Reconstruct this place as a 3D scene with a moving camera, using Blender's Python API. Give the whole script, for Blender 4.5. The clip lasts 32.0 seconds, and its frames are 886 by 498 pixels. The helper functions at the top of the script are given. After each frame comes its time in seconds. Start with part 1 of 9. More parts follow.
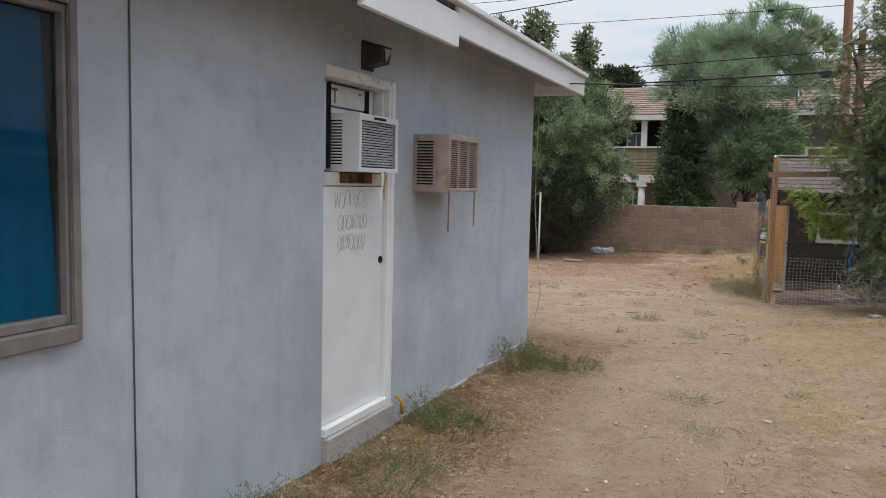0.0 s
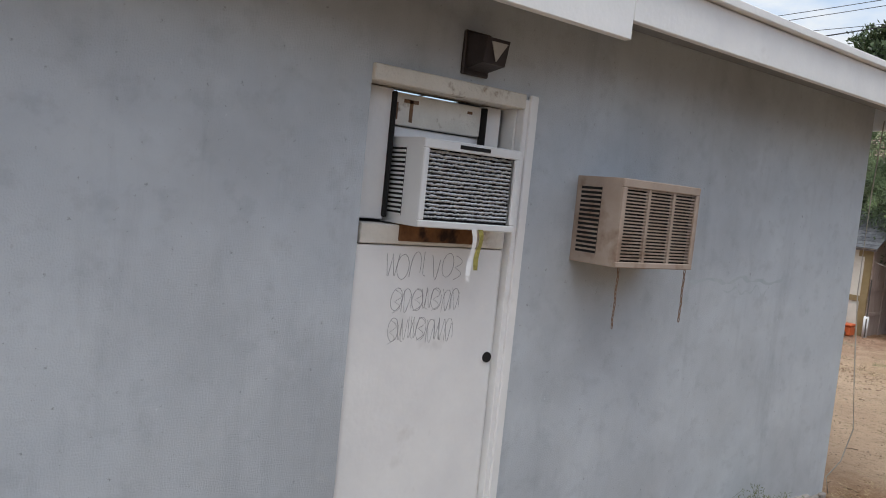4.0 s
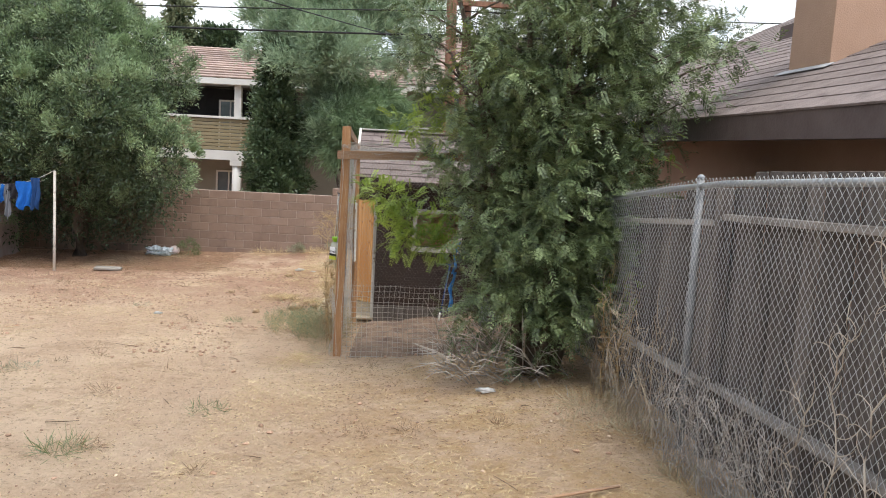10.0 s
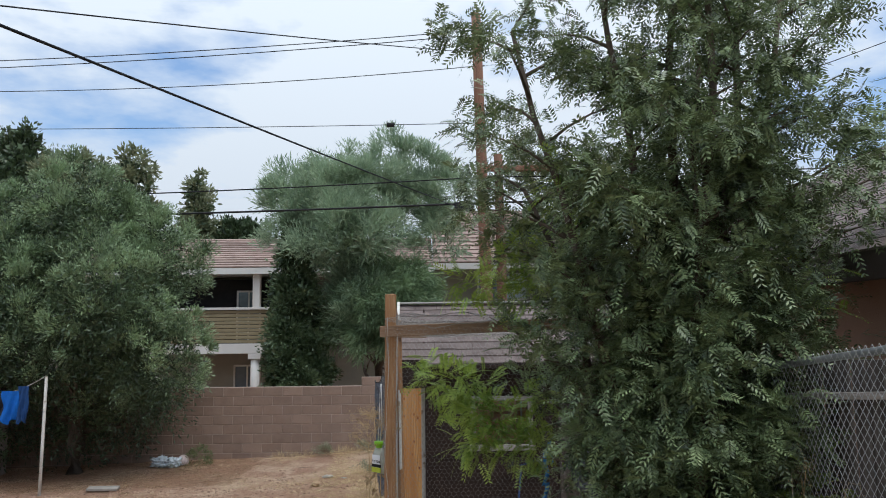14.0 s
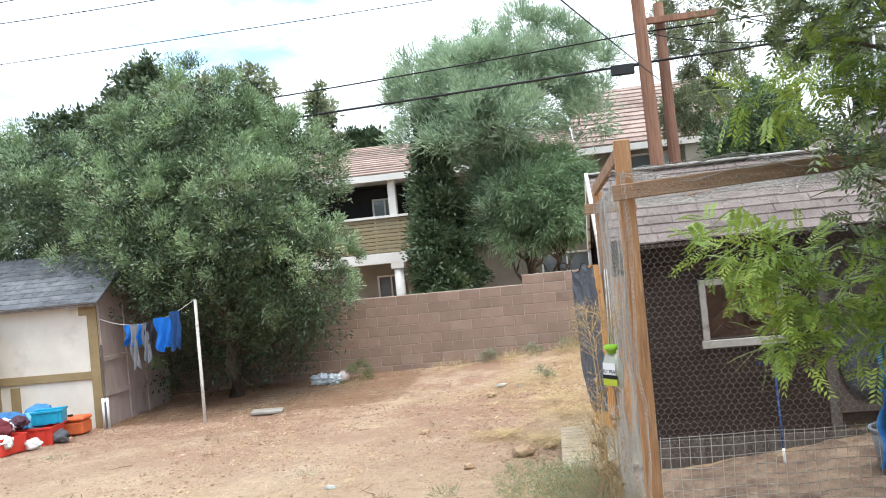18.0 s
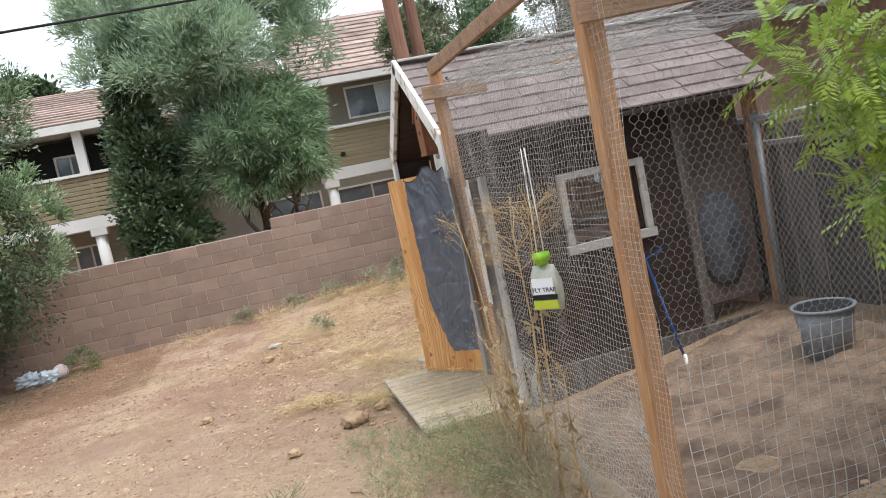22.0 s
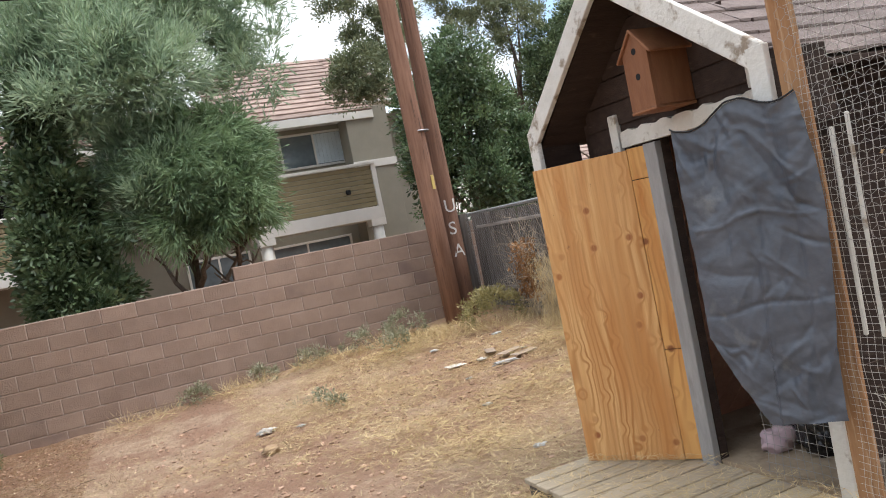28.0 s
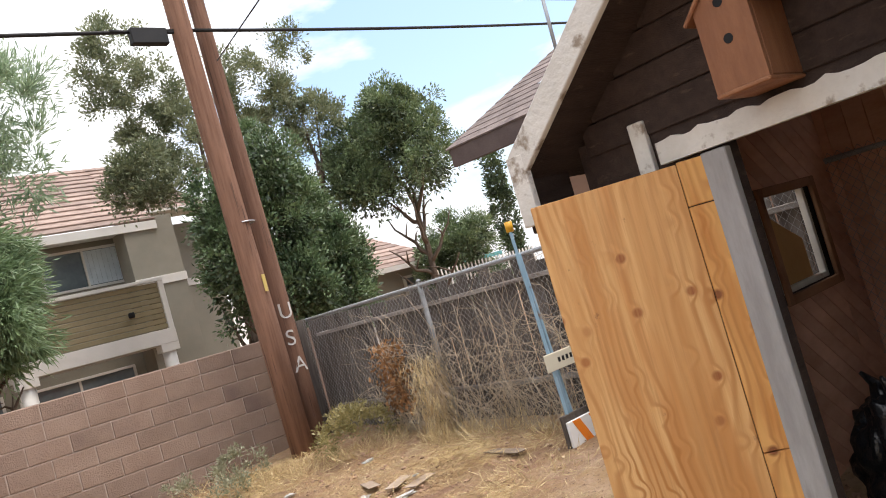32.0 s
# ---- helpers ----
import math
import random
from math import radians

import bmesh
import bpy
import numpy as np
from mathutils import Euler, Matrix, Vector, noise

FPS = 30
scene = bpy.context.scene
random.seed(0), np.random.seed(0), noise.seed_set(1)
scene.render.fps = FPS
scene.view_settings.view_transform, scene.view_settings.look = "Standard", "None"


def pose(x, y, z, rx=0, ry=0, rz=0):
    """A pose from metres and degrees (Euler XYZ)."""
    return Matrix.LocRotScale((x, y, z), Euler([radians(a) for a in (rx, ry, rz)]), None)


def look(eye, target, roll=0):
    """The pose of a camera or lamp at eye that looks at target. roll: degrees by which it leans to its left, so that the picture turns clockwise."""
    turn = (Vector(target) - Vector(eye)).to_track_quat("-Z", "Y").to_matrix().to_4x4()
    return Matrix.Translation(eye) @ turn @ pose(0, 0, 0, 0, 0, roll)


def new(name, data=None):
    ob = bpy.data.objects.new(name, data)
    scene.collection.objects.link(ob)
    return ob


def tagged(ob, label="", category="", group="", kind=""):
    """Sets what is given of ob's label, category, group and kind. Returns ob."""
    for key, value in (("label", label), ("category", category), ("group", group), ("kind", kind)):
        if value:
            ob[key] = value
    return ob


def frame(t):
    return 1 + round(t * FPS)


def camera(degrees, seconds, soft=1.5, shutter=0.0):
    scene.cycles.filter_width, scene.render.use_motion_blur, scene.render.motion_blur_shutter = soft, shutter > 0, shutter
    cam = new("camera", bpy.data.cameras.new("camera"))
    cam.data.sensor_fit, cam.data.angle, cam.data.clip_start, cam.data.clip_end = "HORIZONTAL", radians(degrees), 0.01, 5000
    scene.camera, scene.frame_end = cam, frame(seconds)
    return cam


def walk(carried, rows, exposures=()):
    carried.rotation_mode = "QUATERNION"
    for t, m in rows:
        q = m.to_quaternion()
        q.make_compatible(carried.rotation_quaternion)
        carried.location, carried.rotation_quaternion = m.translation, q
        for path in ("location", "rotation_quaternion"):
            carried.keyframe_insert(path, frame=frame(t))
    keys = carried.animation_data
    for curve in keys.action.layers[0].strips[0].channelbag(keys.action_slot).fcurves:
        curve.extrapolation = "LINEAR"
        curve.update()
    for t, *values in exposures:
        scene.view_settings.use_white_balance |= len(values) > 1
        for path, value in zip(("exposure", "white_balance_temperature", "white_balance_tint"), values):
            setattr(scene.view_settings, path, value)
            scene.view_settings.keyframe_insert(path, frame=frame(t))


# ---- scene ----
cam = camera(59.5, 32.0, soft=1.0)
PATH = [
    (0, (2.425, -8.03, 1.723), (1.641, -6.198, 1.55), 1.3),
    (0.5, (2.498, -7.699, 1.718), (1.661, -5.901, 1.463), 1.3),
    (1, (2.524, -7.456, 1.805), (1.497, -5.757, 1.567), 4.3),
    (1.5, (2.504, -7.113, 1.81), (1.398, -5.447, 1.747), 7.6),
    (2, (2.636, -6.746, 1.895), (1.22, -5.334, 1.922), 5.8),
    (2.5, (2.648, -6.549, 1.953), (1.032, -5.373, 2.025), 8.6),
    (4.5, (2.563, -5.41, 1.867), (1.038, -4.133, 1.664), 5.4),
    (5, (2.599, -5.104, 1.796), (1.189, -3.699, 1.596), 6.7),
    (5.5, (2.646, -4.78, 1.747), (1.343, -3.285, 1.488), 7.5),
    (6, (2.587, -4.432, 1.758), (1.534, -2.746, 1.533), 9.1),
    (6.5, (2.69, -4.172, 1.728), (2.088, -2.287, 1.439), 10.5),
    (7, (2.76, -3.882, 1.758), (2.219, -1.976, 1.486), 7.4),
    (7.5, (2.75, -3.596, 1.762), (2.383, -1.647, 1.501), 6.9),
    (8, (2.81, -3.361, 1.798), (2.79, -1.373, 1.577), 7.4),
    (8.5, (2.932, -3.108, 1.816), (2.933, -1.12, 1.597), 7.5),
    (9, (2.901, -2.872, 1.831), (3.003, -0.885, 1.628), 5.1),
    (9.5, (2.94, -2.63, 1.822), (3.15, -0.651, 1.625), 3.4),
    (10, (2.968, -2.391, 1.826), (3.082, -0.404, 1.63), 2.9),
    (10.5, (2.896, -2.134, 1.791), (2.963, -0.145, 1.591), 0.9),
    (11, (2.931, -1.92, 1.768), (2.956, 0.072, 1.596), -1.2),
    (11.5, (2.987, -1.654, 1.784), (2.899, 0.335, 1.979), 3.6),
    (12, (2.976, -1.406, 1.803), (2.958, 0.576, 2.071), 0.5),
    (12.5, (2.898, -1.187, 1.789), (2.968, 0.794, 2.056), -0.5),
    (13, (2.906, -0.912, 1.785), (2.966, 1.064, 2.087), -0.5),
    (13.5, (2.788, -0.637, 1.785), (2.835, 1.337, 2.106), -0.6),
    (14, (2.635, -0.464, 1.771), (2.69, 1.517, 2.041), -0.7),
    (14.5, (2.612, -0.236, 1.738), (2.626, 1.749, 1.979), -1.0),
    (15, (2.56, 0.01, 1.742), (2.407, 1.991, 1.971), -2.4),
    (15.5, (2.431, 0.236, 1.729), (2.32, 2.224, 1.912), -5.0),
    (17.5, (2.047, 1.102, 1.649), (1.864, 3.093, 1.695), -7.2),
    (18, (1.953, 1.261, 1.653), (1.679, 3.242, 1.695), -5.5),
    (18.5, (1.84, 1.6, 1.621), (1.423, 3.556, 1.65), -4.8),
    (19, (1.746, 1.789, 1.609), (1.59, 3.783, 1.597), -5.8),
    (19.5, (1.728, 2.072, 1.588), (1.587, 4.066, 1.565), -6.0),
    (20, (1.624, 2.299, 1.591), (1.546, 4.297, 1.544), -6.8),
    (20.5, (1.417, 2.398, 1.526), (1.71, 4.373, 1.405), -10.3),
    (21, (1.388, 2.543, 1.513), (1.74, 4.506, 1.362), -10.9),
    (21.5, (1.278, 2.783, 1.494), (1.665, 4.738, 1.326), -10.8),
    (22, (1.064, 2.959, 1.498), (1.519, 4.897, 1.305), -11.7),
    (22.5, (0.871, 3.151, 1.482), (1.115, 5.134, 1.385), -8.6),
    (23, (0.726, 3.381, 1.519), (0.908, 5.372, 1.47), -8.7),
    (23.5, (0.536, 3.512, 1.487), (0.903, 5.476, 1.406), -9.8),
    (24, (0.414, 3.698, 1.46), (0.796, 5.659, 1.364), -9.1),
    (24.5, (0.389, 3.945, 1.462), (0.742, 5.911, 1.365), -9.0),
    (25, (0.338, 4.097, 1.459), (0.842, 6.03, 1.368), -8.8),
    (25.5, (0.312, 4.273, 1.44), (1.092, 6.112, 1.341), -8.3),
    (26, (0.36, 4.588, 1.412), (1.127, 6.433, 1.337), -8.4),
    (26.5, (0.253, 4.865, 1.425), (1.042, 6.703, 1.444), -10.3),
    (28.5, (0.008, 5.979, 1.271), (0.774, 7.825, 1.207), -11.3),
    (29, (0.052, 6.249, 1.289), (0.831, 8.091, 1.27), -11.3),
    (29.5, (0.018, 6.446, 1.296), (1.13, 8.109, 1.296), -12.4),
    (30, (0.016, 6.656, 1.264), (1.196, 8.27, 1.239), -12.8),
    (30.5, (0.074, 6.917, 1.272), (1.256, 8.531, 1.243), -12.8),
    (31, (-0.038, 7.123, 1.291), (1.215, 8.68, 1.365), -12.5),
    (31.5, (-0.046, 7.343, 1.267), (1.226, 8.886, 1.317), -12.3),
    (32, (0.06, 7.519, 1.296), (1.357, 9.038, 1.403), -15.9),
]
walk(cam, [(t, look(e, a, r)) for t, e, a, r in PATH], [(0, -0.28, 6300, 8), (1, 0.04, 6300, 8), (2, -0.4, 6600, 10), (2.5, -0.4, 6550, 10), (5, 0.0, 6350, 8), (6, -0.25, 6500, 10), (6.5, 0.05, 6500, 10), (7, 0.2, 6550, 10), (8, 0.15, 6500, 9), (9, 0.42, 6450, 9), (10.5, 0.5, 6400, 9), (11.2, 0.4, 6400, 9), (12, -0.45, 5800, 7), (13, -0.2, 5950, 8), (14, -0.3, 5950, 7), (15, -0.1, 6000, 7), (17.5, 0.9, 6050, 5), (18, 0.87, 6050, 5), (19, 0.58, 6020, 6), (21, 0.8, 6200, 8), (23, 0.47, 6150, 8), (24, 0.55, 6130, 7), (26, 0.55, 6250, 8), (28.5, 0.5, 6420, 10), (30, 0.65, 6420, 11), (31, 0.6, 6750, 12), (32, 0.6, 6780, 13)])
# ---- world, sun ----
world = bpy.data.worlds.new("sky")
scene.world = world
world.use_nodes = True
wn, wl = world.node_tree.nodes, world.node_tree.links
wn.clear()
w_out = wn.new("ShaderNodeOutputWorld")
w_bg = wn.new("ShaderNodeBackground")
w_sky = wn.new("ShaderNodeTexSky")
w_sky.sky_type, w_sky.sun_disc = "NISHITA", False
w_sky.sun_elevation, w_sky.sun_rotation = radians(68), radians(140)
w_sky.air_density, w_sky.dust_density = 1.0, 1.5
w_tc = wn.new("ShaderNodeTexCoord")
w_map = wn.new("ShaderNodeMapping")
w_map.inputs["Scale"].default_value = (1.0, 1.0, 2.6)
w_noise = wn.new("ShaderNodeTexNoise")
w_noise.inputs["Scale"].default_value = 2.3
w_noise.inputs["Detail"].default_value = 7
w_noise.inputs["Roughness"].default_value = 0.55
w_ramp = wn.new("ShaderNodeValToRGB")
w_ramp.color_ramp.elements[0].position, w_ramp.color_ramp.elements[1].position = 0.39, 0.51
w_mix = wn.new("ShaderNodeMix")
w_mix.data_type = "RGBA"
w_mix.inputs["B"].default_value = (7.6, 7.9, 8.3, 1)
w_bg.inputs["Strength"].default_value = 0.13
wl.new(w_tc.outputs["Generated"], w_map.inputs["Vector"])
wl.new(w_map.outputs["Vector"], w_noise.inputs["Vector"])
wl.new(w_noise.outputs["Fac"], w_ramp.inputs["Fac"])
wl.new(w_ramp.outputs["Color"], w_mix.inputs["Factor"])
w_gain = wn.new("ShaderNodeVectorMath")
w_gain.operation = "SCALE"
w_gain.inputs["Scale"].default_value = 1.7
wl.new(w_sky.outputs["Color"], w_gain.inputs[0])
wl.new(w_gain.outputs["Vector"], w_mix.inputs["A"])
w_sep = wn.new("ShaderNodeSeparateXYZ")
w_rise = wn.new("ShaderNodeMapRange")
w_rise.inputs["From Min"].default_value, w_rise.inputs["From Max"].default_value = 0.0, 1.0
w_rise.inputs["To Min"].default_value, w_rise.inputs["To Max"].default_value = 0.76, 1.6
w_tone = wn.new("ShaderNodeVectorMath")
w_tone.operation = "SCALE"
wl.new(w_tc.outputs["Generated"], w_sep.inputs["Vector"])
wl.new(w_sep.outputs["Z"], w_rise.inputs["Value"])
wl.new(w_mix.outputs["Result"], w_tone.inputs[0])
wl.new(w_rise.outputs["Result"], w_tone.inputs["Scale"])
wl.new(w_tone.outputs["Vector"], w_bg.inputs["Color"])
wl.new(w_bg.outputs["Background"], w_out.inputs["Surface"])
sun = new("sun", bpy.data.lights.new("sun", "SUN"))
sun.data.energy, sun.data.angle, sun.data.color = 2.2, radians(26), (1.0, 0.95, 0.89)
SUN_AZ, SUN_EL = radians(140), radians(68)
sun.rotation_euler = Vector((math.sin(SUN_AZ) * math.cos(SUN_EL), math.cos(SUN_AZ) * math.cos(SUN_EL), math.sin(SUN_EL))).to_track_quat("Z", "Y").to_euler()


# ---- materials ----
def mat(name, c1, c2=None, scale=4.0, rough=0.8, bump=0.15, bscale=60.0, metal=0.0, stain=None, stain_scale=0.7, stain_at=(0.5, 0.7), vary=0.0, stretch=(1, 1, 1), spec=0.3, island=0.0):
    """A surface with two colours mixed by noise, a coarse stain, fine relief and a little difference from piece to piece."""
    m = bpy.data.materials.new(name)
    m.use_nodes = True
    n, l = m.node_tree.nodes, m.node_tree.links
    b = n["Principled BSDF"]
    b.inputs["Roughness"].default_value, b.inputs["Metallic"].default_value = rough, metal
    b.inputs["Specular IOR Level"].default_value = spec
    tc, mp = n.new("ShaderNodeTexCoord"), n.new("ShaderNodeMapping")
    mp.inputs["Scale"].default_value = stretch
    l.new(tc.outputs["Object"], mp.inputs["Vector"])
    vec = mp.outputs["Vector"]
    if vary or island:
        info = n.new("ShaderNodeObjectInfo")
        off = n.new("ShaderNodeVectorMath")
        off.operation = "MULTIPLY_ADD"
        off.inputs[1].default_value = (37.0, 19.0, 53.0)
        l.new(info.outputs["Random"], off.inputs[0])
        l.new(vec, off.inputs[2])
        vec = off.outputs["Vector"]
    nz = n.new("ShaderNodeTexNoise")
    nz.inputs["Scale"].default_value, nz.inputs["Detail"].default_value, nz.inputs["Roughness"].default_value = scale, 6, 0.65
    l.new(vec, nz.inputs["Vector"])
    rp = n.new("ShaderNodeValToRGB")
    rp.color_ramp.elements[0].position, rp.color_ramp.elements[1].position = 0.32, 0.68
    rp.color_ramp.elements[0].color = (*c1, 1)
    rp.color_ramp.elements[1].color = (*(c2 or c1), 1)
    l.new(nz.outputs["Fac"], rp.inputs["Fac"])
    col = rp.outputs["Color"]
    if stain:
        sn = n.new("ShaderNodeTexNoise")
        sn.inputs["Scale"].default_value, sn.inputs["Detail"].default_value, sn.inputs["Roughness"].default_value = stain_scale, 5, 0.6
        l.new(vec, sn.inputs["Vector"])
        sr = n.new("ShaderNodeMapRange")
        sr.inputs["From Min"].default_value, sr.inputs["From Max"].default_value = stain_at
        l.new(sn.outputs["Fac"], sr.inputs["Value"])
        mx = n.new("ShaderNodeMix")
        mx.data_type = "RGBA"
        mx.inputs["B"].default_value = (*stain, 1)
        l.new(sr.outputs["Result"], mx.inputs["Factor"])
        l.new(col, mx.inputs["A"])
        col = mx.outputs["Result"]
    if vary or island:
        hs = n.new("ShaderNodeHueSaturation")
        mr = n.new("ShaderNodeMapRange")
        a = vary or island
        mr.inputs["To Min"].default_value, mr.inputs["To Max"].default_value = 1 - a, 1 + a
        if island:
            geo = n.new("ShaderNodeNewGeometry")
            l.new(geo.outputs["Random Per Island"], mr.inputs["Value"])
        else:
            l.new(info.outputs["Random"], mr.inputs["Value"])
        l.new(mr.outputs["Result"], hs.inputs["Value"])
        l.new(col, hs.inputs["Color"])
        col = hs.outputs["Color"]
    l.new(col, b.inputs["Base Color"])
    if bump:
        bn = n.new("ShaderNodeTexNoise")
        bn.inputs["Scale"].default_value, bn.inputs["Detail"].default_value = bscale, 4
        l.new(vec, bn.inputs["Vector"])
        bp = n.new("ShaderNodeBump")
        bp.inputs["Strength"].default_value, bp.inputs["Distance"].default_value = min(1.0, bump), 0.02
        l.new(bn.outputs["Fac"], bp.inputs["Height"])
        l.new(bp.outputs["Normal"], b.inputs["Normal"])
    return m


def leaf_mat(name, c1, c2, gloss=0.45, trans=0.25, patch=2.5):
    """Leaves: each its own shade, some light through them."""
    m = bpy.data.materials.new(name)
    m.use_nodes = True
    n, l = m.node_tree.nodes, m.node_tree.links
    b = n["Principled BSDF"]
    b.inputs["Roughness"].default_value = gloss
    geo, rp = n.new("ShaderNodeNewGeometry"), n.new("ShaderNodeValToRGB")
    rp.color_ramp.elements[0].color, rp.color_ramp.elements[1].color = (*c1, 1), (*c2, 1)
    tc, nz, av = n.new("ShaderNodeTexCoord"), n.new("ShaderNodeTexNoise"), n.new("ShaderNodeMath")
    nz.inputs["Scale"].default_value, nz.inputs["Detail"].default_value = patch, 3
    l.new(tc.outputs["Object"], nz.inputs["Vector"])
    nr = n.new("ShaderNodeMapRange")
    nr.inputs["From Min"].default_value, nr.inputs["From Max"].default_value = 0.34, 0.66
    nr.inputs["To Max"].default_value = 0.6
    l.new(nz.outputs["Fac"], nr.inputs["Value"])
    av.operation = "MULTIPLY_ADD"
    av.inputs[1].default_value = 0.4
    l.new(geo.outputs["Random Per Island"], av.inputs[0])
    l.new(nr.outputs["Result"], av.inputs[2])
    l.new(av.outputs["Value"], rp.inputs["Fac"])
    l.new(rp.outputs["Color"], b.inputs["Base Color"])
    tr, mx = n.new("ShaderNodeBsdfTranslucent"), n.new("ShaderNodeMixShader")
    l.new(rp.outputs["Color"], tr.inputs["Color"])
    mx.inputs["Fac"].default_value = trans
    l.new(b.outputs["BSDF"], mx.inputs[1])
    l.new(tr.outputs["BSDF"], mx.inputs[2])
    l.new(mx.outputs["Shader"], n["Material Output"].inputs["Surface"])
    return m


def glass_mat(name, tint=(0.55, 0.62, 0.62)):
    m = bpy.data.materials.new(name)
    m.use_nodes = True
    b = m.node_tree.nodes["Principled BSDF"]
    b.inputs["Base Color"].default_value = (*tint, 1)
    b.inputs["Roughness"].default_value, b.inputs["Transmission Weight"].default_value, b.inputs["IOR"].default_value = 0.03, 1.0, 1.45
    return m


def soil_mat(name):
    """Bare dry earth: reddish and tan patches, straw-coloured areas, fine chips and grit."""
    m = bpy.data.materials.new(name)
    m.use_nodes = True
    n, l = m.node_tree.nodes, m.node_tree.links
    b = n["Principled BSDF"]
    b.inputs["Roughness"].default_value, b.inputs["Specular IOR Level"].default_value = 0.95, 0.15
    tc = n.new("ShaderNodeTexCoord")

    def nz(scale, detail, rough=0.6):
        t = n.new("ShaderNodeTexNoise")
        t.inputs["Scale"].default_value, t.inputs["Detail"].default_value, t.inputs["Roughness"].default_value = scale, detail, rough
        l.new(tc.outputs["Object"], t.inputs["Vector"])
        return t.outputs["Fac"]

    def rng_(v, a, c, lo=0.0, hi=1.0):
        t = n.new("ShaderNodeMapRange")
        t.inputs["From Min"].default_value, t.inputs["From Max"].default_value = a, c
        t.inputs["To Min"].default_value, t.inputs["To Max"].default_value = lo, hi
        l.new(v, t.inputs["Value"])
        return t.outputs["Result"]

    def blend(f, a, c, mode="MIX"):
        t = n.new("ShaderNodeMix")
        t.data_type, t.blend_type = "RGBA", mode
        l.new(f, t.inputs["Factor"])
        for key, v in (("A", a), ("B", c)):
            if isinstance(v, tuple):
                t.inputs[key].default_value = (*v, 1)
            else:
                l.new(v, t.inputs[key])
        return t.outputs["Result"]
    sx = n.new("ShaderNodeSeparateXYZ")
    l.new(tc.outputs["Object"], sx.inputs["Vector"])

    def times(a, c):
        t = n.new("ShaderNodeMath")
        t.operation = "MULTIPLY"
        for k, v in enumerate((a, c)):
            if isinstance(v, float):
                t.inputs[k].default_value = v
            else:
                l.new(v, t.inputs[k])
        return t.outputs["Value"]
    px, py = sx.outputs["X"], sx.outputs["Y"]
    # trodden pale earth, with browner loose patches
    c = blend(rng_(nz(0.45, 6, 0.7), 0.40, 0.60), (0.65, 0.460, 0.315), (0.80, 0.61, 0.43))
    c = blend(rng_(nz(1.5, 7, 0.75), 0.50, 0.66, 0.0, 0.8), c, (0.84, 0.655, 0.465))
    c = blend(rng_(nz(2.3, 7, 0.8), 0.52, 0.64, 0.0, 0.7), c, (0.50, 0.335, 0.21))
    # redder soil towards the back wall and along the house
    c = blend(times(rng_(py, 6.0, 11.5, 0.1, 0.95), rng_(nz(0.9, 6, 0.75), 0.36, 0.54)), c, (0.445, 0.262, 0.178))
    c = blend(times(times(rng_(px, 1.3, 0.25), rng_(py, 1.2, 0.2)), rng_(nz(1.6, 6, 0.75), 0.28, 0.52)), c, (0.31, 0.172, 0.092))
    # straw-coloured chaff on the fence side
    c = blend(times(rng_(px, 1.6, 3.4), rng_(nz(2.0, 7, 0.8), 0.42, 0.58, 0.0, 0.8)), c, (0.57, 0.375, 0.195))
    c = blend(rng_(nz(6.0, 6, 0.8), 0.54, 0.66, 0.0, 0.75), c, (0.44, 0.29, 0.185))
    c = blend(rng_(nz(17.0, 5, 0.8), 0.56, 0.66, 0.0, 0.7), c, (0.35, 0.215, 0.14))
    c = blend(rng_(nz(34.0, 4, 0.8), 0.60, 0.68, 0.0, 0.6), c, (0.20, 0.122, 0.078))
    c = blend(rng_(nz(24.0, 5, 0.85), 0.58, 0.70, 0.0, 0.45), c, (0.86, 0.71, 0.51))
    vo = n.new("ShaderNodeTexVoronoi")
    vo.inputs["Scale"].default_value = 26.0
    l.new(tc.outputs["Object"], vo.inputs["Vector"])
    c = blend(rng_(vo.outputs["Distance"], 0.22, 0.14, 0.0, 0.15), c, (0.78, 0.62, 0.42))
    l.new(c, b.inputs["Base Color"])
    ad = n.new("ShaderNodeMath")
    ad.operation = "MULTIPLY_ADD"
    ad.inputs[1].default_value = 2.5
    l.new(nz(9.0, 6, 0.75), ad.inputs[0])
    l.new(nz(45.0, 5, 0.8), ad.inputs[2])
    bp = n.new("ShaderNodeBump")
    bp.inputs["Strength"].default_value, bp.inputs["Distance"].default_value = 1.0, 0.05
    l.new(ad.outputs["Value"], bp.inputs["Height"])
    l.new(bp.outputs["Normal"], b.inputs["Normal"])
    return m


